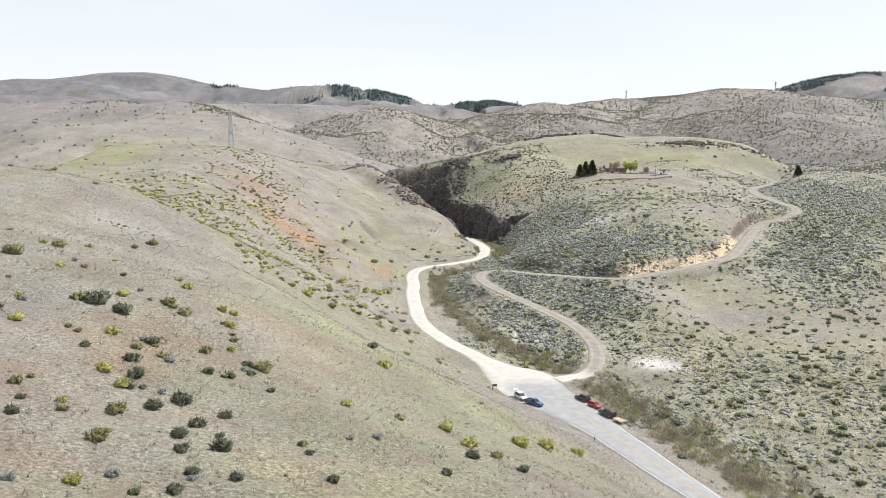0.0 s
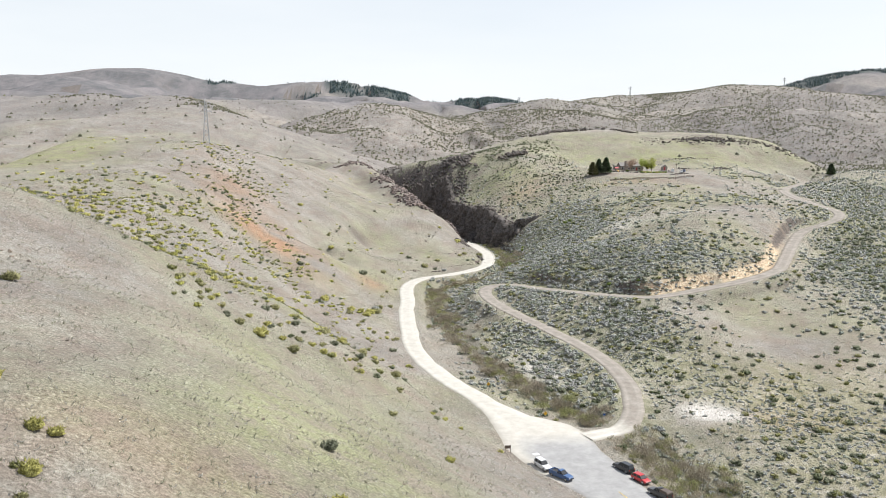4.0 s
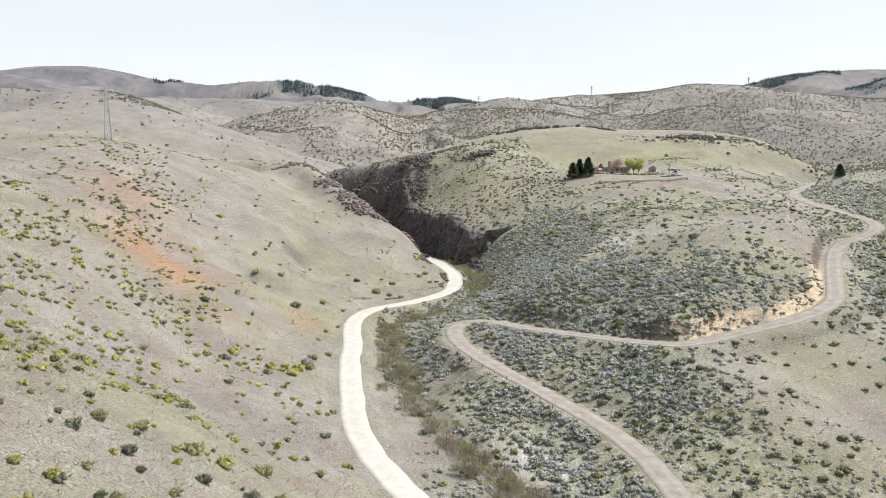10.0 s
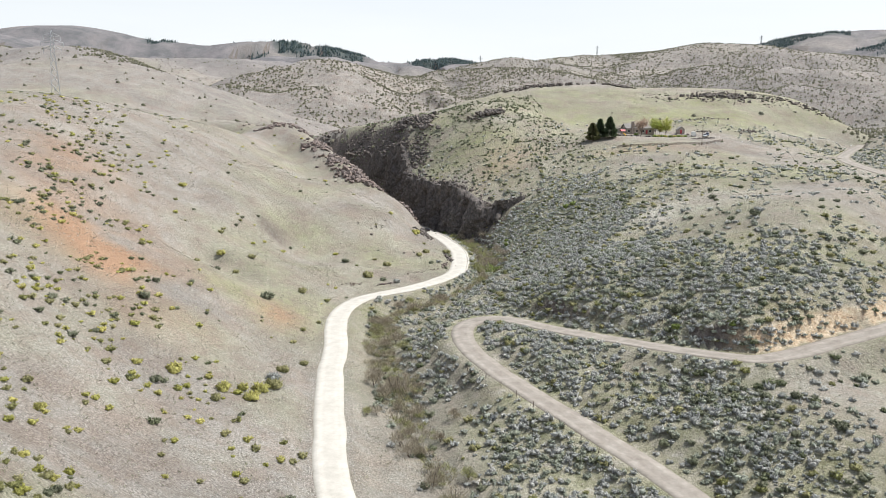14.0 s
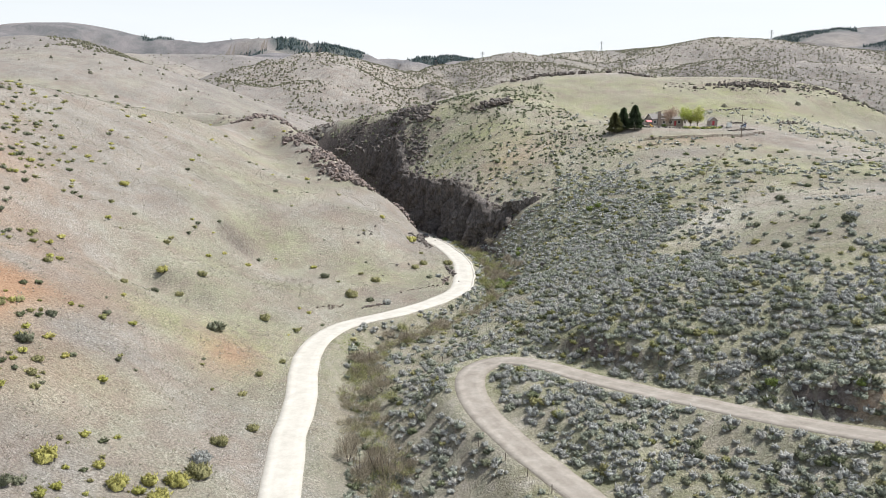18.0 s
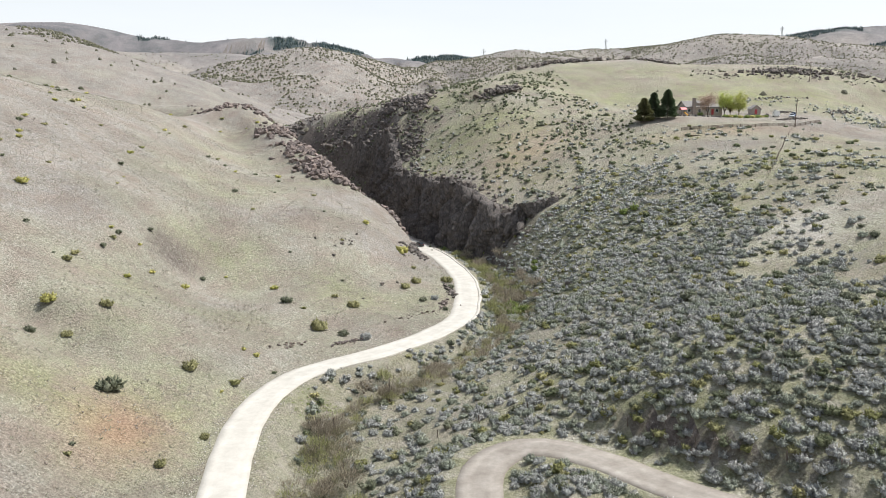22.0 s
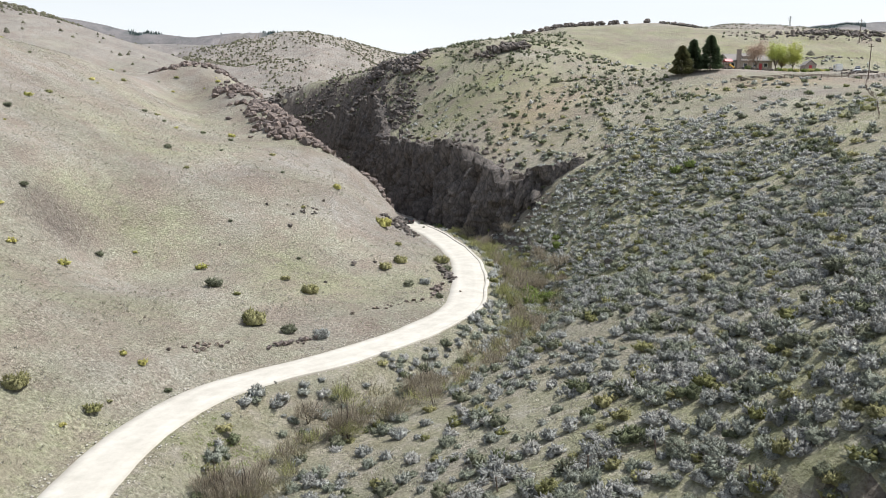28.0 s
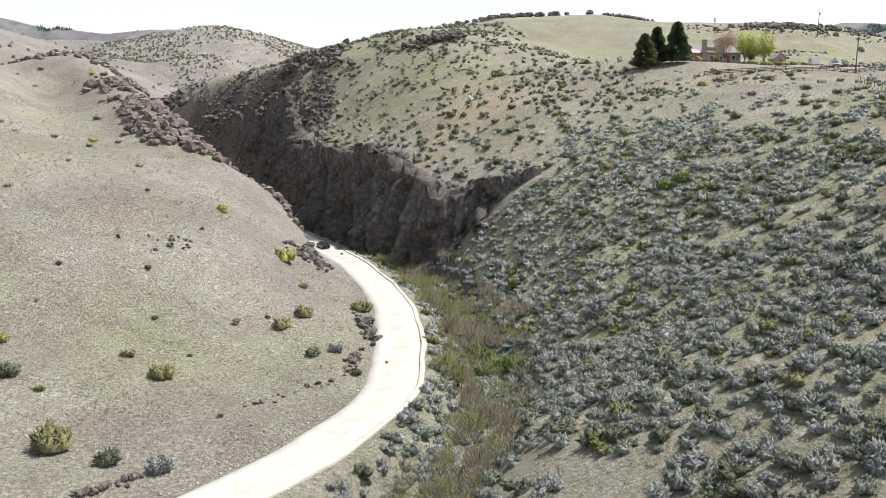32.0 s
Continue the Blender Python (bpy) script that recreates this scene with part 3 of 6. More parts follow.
brushy = ramp(nt, mid_n, [(0.35, (0.18, 0.19, 0.10)), (0.5, (0.28, 0.278, 0.185)), (0.65, (0.43, 0.415, 0.35))])
half = nt.nodes.new("ShaderNodeMath")
half.operation = "MULTIPLY"
half.inputs[1].default_value = 0.7
link(nt, sep.outputs[2], half.inputs[0])
col = mix(nt, half.outputs[0], col, brushy)
col = mix(nt, att2.outputs["Fac"], col, ramp(nt, fine, [(0.3, (0.42, 0.40, 0.37)), (0.7, (0.66, 0.64, 0.60))]))
col = mix(nt, 1.0, col, ramp(nt, big_n, [(0.35, (0.85, 0.84, 0.83)), (0.65, (1.1, 1.09, 1.07))]), "MULTIPLY")
att3 = nt.nodes.new("ShaderNodeAttribute")
att3.attribute_name = "wood"
col = mix(nt, att3.outputs["Fac"], col, ramp(nt, noise_node(nt, 0.012, 6, 0.65), [(0.35, (0.12, 0.122, 0.125)), (0.65, (0.22, 0.205, 0.205))]))
att5 = nt.nodes.new("ShaderNodeAttribute")
att5.attribute_name = "forest"
col = mix(nt, att5.outputs["Fac"], col, ramp(nt, noise_node(nt, 0.03, 5, 0.7), [(0.4, (0.045, 0.065, 0.068)), (0.65, (0.10, 0.115, 0.105))]))
geo = nt.nodes.new("ShaderNodeNewGeometry")
sepn = nt.nodes.new("ShaderNodeSeparateXYZ")
link(nt, geo.outputs["True Normal"], sepn.inputs[0])
steep = ramp(nt, sepn.outputs[2], [(0.60, (1, 1, 1)), (0.72, (0, 0, 0))])
rocky = ramp(nt, noise_node(nt, 0.9, 6, 0.7), [(0.3, (0.07, 0.06, 0.055)), (0.7, (0.22, 0.19, 0.165))])
col = mix(nt, steep, col, rocky)
att4 = nt.nodes.new("ShaderNodeAttribute")
att4.attribute_name = "sand"
col = mix(nt, att4.outputs["Fac"], col, ramp(nt, noise_node(nt, 0.8, 6, 0.7), [(0.3, (0.36, 0.23, 0.14)), (0.5, (0.53, 0.42, 0.29)), (0.7, (0.66, 0.58, 0.45))]))
# grass clumps a step apart: pale heads, brown soil and litter between
clump = noise_node(nt, 2.5, 5, 0.72)
heads = ramp(nt, clump, [(0.36, (0.64, 0.61, 0.58)), (0.5, (1.03, 1.02, 1.02)), (0.63, (1.5, 1.49, 1.48))])
col = mix(nt, ramp(nt, noise_node(nt, 0.22, 4, 0.6), [(0.38, (0.3, 0.3, 0.3)), (0.62, (1, 1, 1))]), mix(nt, 1.0, col, (1.06, 1.06, 1.05), "MULTIPLY"), mix(nt, 1.0, col, heads, "MULTIPLY"))
link(nt, col, bsdf.inputs["Base Color"])
bsdf.inputs["Roughness"].default_value = 0.95
bsdf.inputs["Specular IOR Level"].default_value = 0.1
bump(nt, bsdf, clump, 1.0, 0.42)

ny, nx = GX.shape
idx = np.arange(nx * ny).reshape(ny, nx)
quads = np.stack([idx[:-1, :-1], idx[:-1, 1:], idx[1:, 1:], idx[1:, :-1]], -1).reshape(-1, 4)
ground_me = big_mesh("ground", np.stack([GX, GY, GZ], -1).reshape(-1, 3), quads, [ground_mat], smooth=True)
lay = ground_me.color_attributes.new("cover", "FLOAT_COLOR", "POINT")
lay.data.foreach_set("color", np.stack([MASK[0], MASK[1], MASK[2], np.ones_like(GX)], -1).astype(np.float32).ravel())
lay = ground_me.attributes.new("sand", "FLOAT", "POINT")
lay.data.foreach_set("value", MASK[4].astype(np.float32).ravel())
wood = 0.5 * step(720, 1000, GY) * np.clip(0.75 + 0.6 * fbm(GX, GY, 240, 119, 4), 0, 1) + step(2000, 2900, GY) * (0.8 + 0.5 * fbm(GX, GY, 300, 117, 4))
lay = ground_me.attributes.new("wood", "FLOAT", "POINT")
lay.data.foreach_set("value", np.clip(wood, 0, 1).astype(np.float32).ravel())
lay = ground_me.attributes.new("forest", "FLOAT", "POINT")
lay.data.foreach_set("value", forest(GX, GY).astype(np.float32).ravel())
lay = ground_me.attributes.new("bare", "FLOAT", "POINT")
lay.data.foreach_set("value", MASK[3].astype(np.float32).ravel())
ground = tagged(new("ground", ground_me), "rolling foothills of dry grass with brush and red soil", "ground", kind="structure")


# ---- roads ----
def road_material(name, a, b, c, track):
    m, nt, bsdf = material(name)
    uv = nt.nodes.new("ShaderNodeAttribute")
    uv.attribute_name = "across"
    f = noise_node(nt, 0.37, 9, 0.72)
    col = ramp(nt, f, [(0.3, a), (0.55, b), (0.75, c)])
    dust = nt.nodes.new("ShaderNodeAttribute")
    dust.attribute_name = "dust"
    add = nt.nodes.new("ShaderNodeMath")
    add.operation = "MULTIPLY_ADD"
    add.inputs[1].default_value = 0.5
    link(nt, noise_node(nt, 0.3, 6, 0.7), add.inputs[0])
    link(nt, dust.outputs["Fac"], add.inputs[2])
    col = mix(nt, ramp(nt, add.outputs[0], [(0.4, (0, 0, 0)), (0.95, (1, 1, 1))]), col, ramp(nt, f, [(0.3, (0.42, 0.395, 0.345)), (0.7, (0.56, 0.535, 0.48))]))
    ruts = ramp(nt, uv.outputs["Fac"], [(0.0, (0.8, 0.78, 0.74)), (0.1, (1, 1, 1)), (0.27, (track,) * 3), (0.36, (1, 1, 1)), (0.64, (1, 1, 1)), (0.73, (track,) * 3), (0.9, (1, 1, 1)), (1.0, (0.8, 0.78, 0.74))])
    link(nt, mix(nt, 1.0, col, ruts, "MULTIPLY"), bsdf.inputs["Base Color"])
    bsdf.inputs["Roughness"].default_value = 0.9
    bsdf.inputs["Specular IOR Level"].default_value = 0.2
    bump(nt, bsdf, noise_node(nt, 9, 4), 0.4, 0.04)
    return m


def ribbon(name, curve, half, mat, label, lift=0.05, sides=None, dusty=None):
    """A road surface draped along a curve, slightly cambered, with worn uneven edges and a skirt into the ground."""
    n = len(curve)
    d = np.gradient(curve[:, :2], axis=0)
    d /= np.linalg.norm(d, axis=1, keepdims=True)
    right = np.stack([d[:, 1], -d[:, 0]], 1)
    cols = np.array([-1.0, -0.92, -0.6, -0.3, 0, 0.3, 0.6, 0.92, 1.0])
    hl, hr = (np.broadcast_to(h, n) for h in (sides if sides else (half, half)))
    wob = 0.35 * fbm(curve[:, 0], curve[:, 1], 9, 3, 3)
    verts, vals, dust = [], [], []
    for k in range(n):
        for c in cols:
            w = (hl[k] if c < 0 else hr[k]) + wob[k] * (1 if c > 0 else -0.7)
            x, y = curve[k, :2] + right[k] * c * w
            z = curve[k, 2] + lift + 0.07 * (1 - c * c)
            if abs(c) == 1.0:
                z -= 0.35
            verts.append((x, y, z))
            vals.append((c + 1) / 2)
            dust.append(dusty(x, y, c) if dusty else 0.0)
    m = len(cols)
    i = np.arange(n * m).reshape(n, m)
    q = np.stack([i[:-1, :-1], i[:-1, 1:], i[1:, 1:], i[1:, :-1]], -1).reshape(-1, 4)
    me = big_mesh(name, np.array(verts), q, [mat], smooth=True)
    me.attributes.new("across", "FLOAT", "POINT").data.foreach_set("value", np.array(vals, np.float32))
    me.attributes.new("dust", "FLOAT", "POINT").data.foreach_set("value", np.array(dust, np.float32))
    return tagged(new(name, me), label, "road", kind="structure")


gravel = road_material("pale_gravel", (0.42, 0.395, 0.345), (0.51, 0.485, 0.43), (0.59, 0.565, 0.51), 1.07)
dirt_m = road_material("dirt", (0.205, 0.18, 0.152), (0.295, 0.266, 0.23), (0.385, 0.352, 0.307), 1.15)
asphalt = road_material("worn_asphalt", (0.26, 0.256, 0.25), (0.33, 0.326, 0.317), (0.39, 0.383, 0.37), 1.04)
cut = int(np.argmin(np.abs(road_curve[:, 1] - 239)))
yy = road_curve[:, 1]
wl, wr = road_left(yy), road_right(yy)
ribbon("road", road_curve[: cut + 1], 4, asphalt, "worn grey asphalt road widened into a roadside car park", 0.05, (wl[: cut + 1], wr[: cut + 1]), lambda x, y, c: float(step(216, 238, y) + 0.9 * step(-0.45, -0.95, c) * step(196, 208, y)))
ribbon("road_gravel", road_curve[cut - 2 :], 3.25, gravel, "pale gravel road winding along the creek", 0.08, (wl[cut - 2 :], wr[cut - 2 :]))
ribbon("road_dirt", dirt_curve, 2.9, dirt_m, "rutted brown dirt road with a switchback", 0.1, None, lambda x, y, c: float((1 - step(52, 66, x)) * (y < 245)))
for name, y0, y1, off in (("road_berm", 428, 545, 3.1),):
    c = road_curve[(road_curve[:, 1] > y0) & (road_curve[:, 1] < y1)].copy()
    d = np.gradient(c[:, :2], axis=0)
    d /= np.linalg.norm(d, axis=1, keepdims=True)
    c[:, 0] += d[:, 1] * (off + 0.3 * wave(c[:, 1], c[:, 0], 7, 55))
    c[:, 1] -= d[:, 0] * (off + 0.3 * wave(c[:, 1], c[:, 0], 7, 56))
    c[:, 2] += 0.05 + 0.07 * wave(c[:, 0], c[:, 1], 5, 57)
    ribbon(name, c, 0.34, gravel, "low uneven berm of graded pale gravel along the road", 0.14)
ribbon("driveway", drive_curve, 2.0, dirt_m, "pale dirt driveway to the house", 0.06)


def painted_line(name, offset, width, y0, y1, colour, label):
    """A painted line along the asphalt, offset from the middle (positive: right)."""
    k = np.where((road_curve[:, 1] > y0) & (road_curve[:, 1] < y1))[0]
    c = road_curve[k]
    d = np.gradient(c[:, :2], axis=0)
    d /= np.linalg.norm(d, axis=1, keepdims=True)
    right = np.stack([d[:, 1], -d[:, 0]], 1)
    off = offset(c[:, 1])[:, None]
    a, b = c[:, :2] + right * (off - width / 2), c[:, :2] + right * (off + width / 2)
    z = c[:, 2] + 0.145
    v = np.vstack([np.c_[a, z], np.c_[b, z]])
    n = len(c)
    q = np.array([(i, n + i, n + i + 1, i + 1) for i in range(n - 1)])
    m = simple(name + "_paint", colour, 0.7, vary=0.35, scale=2.0)
    tagged(new(name, big_mesh(name, v, q, [m])), label, "road marking", kind="structure")


painted_line("centre_line", lambda y: 0 * y + 0.2, 0.22, 60, 199, (0.52, 0.40, 0.13), "faded yellow centre line on the asphalt")
painted_line("edge_line_west", lambda y: -road_left(y) + 0.75, 0.16, 60, 193, (0.75, 0.75, 0.72), "white edge line on the asphalt")
painted_line("edge_line_east", lambda y: road_right(y) - 0.8, 0.16, 60, 186, (0.75, 0.75, 0.72), "white edge line on the asphalt")


# ---- rocks ----
def rock_material(name, a, b, c):
    m, nt, bsdf = material(name)
    g = nt.nodes.new("ShaderNodeObjectInfo")
    n1 = noise_node(nt, 0.7, 8, 0.75)
    col = ramp(nt, n1, [(0.28, a), (0.5, b), (0.75, c)])
    tone = ramp(nt, g.outputs["Random"], [(0.0, (0.75, 0.75, 0.75)), (1.0, (1.2, 1.14, 1.08))])
    col = mix(nt, 1.0, col, tone, "MULTIPLY")
    crack = nt.nodes.new("ShaderNodeTexVoronoi")
    crack.feature = "DISTANCE_TO_EDGE"
    crack.inputs["Scale"].default_value = 1.0
    tall = nt.nodes.new("ShaderNodeMapping")
    tall.inputs["Scale"].default_value = (0.62, 0.62, 0.26)
    link(nt, nt.nodes.new("ShaderNodeNewGeometry").outputs["Position"], tall.inputs["Vector"])
    link(nt, tall.outputs[0], crack.inputs["Vector"])
    col = mix(nt, ramp(nt, crack.outputs["Distance"], [(0.0, (0.75, 0.75, 0.75)), (0.09, (0, 0, 0))]), col, a)
    lich = ramp(nt, noise_node(nt, 4.0, 4, 0.6), [(0.6, (0, 0, 0)), (0.7, (0.5, 0.5, 0.5))])
    col = mix(nt, lich, col, (0.24, 0.22, 0.15))
    link(nt, col, bsdf.inputs["Base Color"])
    bsdf.inputs["Roughness"].default_value = 0.9
    bump(nt, bsdf, noise_node(nt, 2.2, 7, 0.78), 0.9, 0.5)
    return m


basalt = rock_material("brown_basalt", (0.055, 0.05, 0.047), (0.17, 0.15, 0.137), (0.34, 0.295, 0.265))
pale_rock = rock_material("weathered_rock", (0.16, 0.13, 0.11), (0.27, 0.225, 0.19), (0.38, 0.33, 0.28))


def boulder_mesh(name, seed, mat, n=16, tall=0.75):
    r = np.random.default_rng(seed)
    bm = bmesh.new()
    p = r.normal(size=(n, 3))
    p /= np.linalg.norm(p, axis=1, keepdims=True)
    p *= r.uniform(0.42, 0.62, (n, 1))
    p[:, 2] *= tall
    for v in p:
        bm.verts.new(v)
    bmesh.ops.convex_hull(bm, input=bm.verts)
    loose = [v for v in bm.verts if not v.link_faces]
    bmesh.ops.delete(bm, geom=loose, context="VERTS")
    me = bpy.data.meshes.new(name)
    bm.to_mesh(me)
    bm.free()
    me.materials.append(mat)
    return me


boulders = [boulder_mesh("boulder", 100 + k, basalt) for k in range(8)]
pale_boulders = [boulder_mesh("boulder", 140 + k, pale_rock) for k in range(5)]
rim_rock = rock_material("brown_rimrock", (0.11, 0.088, 0.08), (0.25, 0.205, 0.185), (0.40, 0.345, 0.315))
rim_rocks = [boulder_mesh("boulder", 160 + k, rim_rock, 14, 0.9) for k in range(6)]


def anchor(name, x, y, z, label, category, group="", kind=""):
    ob = new(name)
    ob.empty_display_size = 0.5
    ob.location = (x, y, z)
    return tagged(ob, label, category, group, kind)


def piece(name, me, parent, x, y, z, sx, sy, sz, rz=0.0, rx=0.0):
    ob = new(name, me)
    ob.parent = parent
    ob.matrix_basis = Matrix.LocRotScale(Vector((x, y, z)) - parent.location, Euler((rx, 0, rz)), (sx, sy, sz))
    return ob


def side_of(curve, k):
    d = curve[min(k + 1, len(curve) - 1), :2] - curve[max(k - 1, 0), :2]
    d = d / np.linalg.norm(d)
    return np.array([-d[1], d[0]])  # to the left of the line: into the canyon


cliff_line = rounded(CLIFF, 0.5)
cliff = anchor("cliff", 70, 555, 10, "dark brown basalt cliff of broken rock above the creek", "cliff", kind="structure")
r3 = np.random.default_rng(31)


def cells(u, v, size, tall, seed):
    """Broken blocks: the value of the nearest jittered cell, and how near its edge is."""
    p, q = u / size, v / tall
    i, j = np.floor(p), np.floor(q)
    best, second, val = np.full(u.shape, 1e9), np.full(u.shape, 1e9), np.zeros(u.shape)
    for a in (-1, 0, 1):
        for b in (-1, 0, 1):
            ci, cj = i + a, j + b
            d = np.hypot(ci + 0.5 + 0.45 * lattice(ci, cj, seed) - p, cj + 0.5 + 0.45 * lattice(ci, cj, seed + 1) - q)
            m = d < best
            second = np.where(m, best, np.minimum(second, d))
            val = np.where(m, lattice(ci, cj, seed + 2), val)
            best = np.where(m, d, best)
    return val, second - best


def cliff_sheet():
    """The rock face: a sheet from the foot to the rim, broken into buttresses, blocks, clefts and ledges."""
    line = cliff_line[cliff_line[:, 1] < 690]
    n, levels = len(line), 64
    out = np.array([side_of(line, k) for k in range(n)])
    for _ in range(60):
        out[1:-1] = (out[:-2] + out[1:-1] * 2 + out[2:]) / 4
    out /= np.linalg.norm(out, axis=1, keepdims=True)
    base = line[:, :2]
    u = np.arange(n) * 0.5
    zf = ground_z(*(base + out * 8).T)
    zt = ground_z(*(base - out * 4.5).T) + 1.9 * cells(u, u * 0, 5.5, 9, 5)[0] + 0.9 * cells(u, u * 0, 1.7, 9, 6)[0]
    zf = np.minimum(zf, zt - 0.5) - 1.0
    ends = step(0, 14, u) * step(0, 22, u[-1] - u)
    v = []
    for j in range(levels):
        s = j / (levels - 1)
        z = zf + (zt - zf) * s
        lean = 4.6 * (1 - s) ** 1.4 + 1.6
        big, edge = cells(u + 1.2 * wave(u, z, 6, 13), z, 5.5, 22, 21)
        mid, edge2 = cells(u + 0.4 * wave(u, z, 3, 14), z, 1.9, 8.0, 31)
        small, _ = cells(u, z, 0.9, 2.6, 41)
        off = 2.6 * fbm(u, z * 0.3, 17, 7, 3) + 2.9 * big + 1.5 * mid + 0.8 * small
        off = off - 3.4 * np.exp(-((edge / 0.12) ** 2)) - 1.2 * np.exp(-((edge2 / 0.13) ** 2))
        off = off * (0.45 + 0.55 * math.sin(math.pi * min(1, 0.15 + s))) * (0.25 + 0.75 * ends)
        v.append(np.c_[base + out * (lean + off)[:, None], z])
    zg = ground_z(*(base - out * 3.0).T)
    v.append(np.c_[base - out * 2.6, np.minimum(zt, zg + 0.7)])
    v.append(np.c_[base - out * 6.0, ground_z(*(base - out * 6.0).T) - 1.5])
    v = np.array(v)
    m = levels + 2
    i = np.arange(m * n).reshape(m, n)
    q = np.stack([i[:-1, :-1], i[1:, :-1], i[1:, 1:], i[:-1, 1:]], -1).reshape(-1, 4)
    ob = new("rock_face", big_mesh("rock_face", v.reshape(-1, 3) - np.array(cliff.location), q, [basalt]))
    ob.parent = cliff


cliff_sheet()
for k in range(0, len(cliff_line), 2):  # blocks on the rim and fallen at the foot
    x, y = cliff_line[k, :2]
    out = side_of(cliff_line, k)
    zf, zt = float(ground_z(*(np.array([x, y]) + out * 8))), float(ground_z(*(np.array([x, y]) - out * 5)))
    if zt - zf < 3 or y > 720:
        continue
    rim = r3.random() < 0.72
    off = r3.uniform(-7, 0.5) if rim else r3.uniform(5, 9)
    px, py = np.array([x, y]) + out * off + r3.normal(0, 0.5, 2)
    w = r3.uniform(0.9, 2.6)
    z = max(zt - 0.4, float(ground_z(px, py))) if rim and off > -4 else float(ground_z(px, py))
    piece("boulder", boulders[r3.integers(8)], cliff, px, py, z + w * 0.12, w, w * r3.uniform(0.6, 1.0), w * r3.uniform(0.6, 1.3), r3.uniform(0, 6.28), r3.normal(0, 0.3))


def outcrop(x, y, rx, ry, turn, n, size, label, meshes=boulders, seed=1, lift=0.15):
    """Rocks heaped on the ground within an oval."""
    r = np.random.default_rng(seed)
    base = anchor("rock_outcrop", x, y, float(ground_z(x, y)), label, "rocks")
    c, s = math.cos(radians(turn)), math.sin(radians(turn))
    for k in range(n):
        u, v = r.normal(0, 0.45, 2) * (rx, ry)
        px, py = x + u * c - v * s, y + u * s + v * c
        w = size * r.uniform(0.45, 1.25)
        piece("boulder", meshes[r.integers(len(meshes))], base, px, py, float(ground_z(px, py)) + w * lift, w, w * r.uniform(0.7, 1.1), w * r.uniform(0.6, 1.1), r.uniform(0, 6.28), r.normal(0, 0.2))


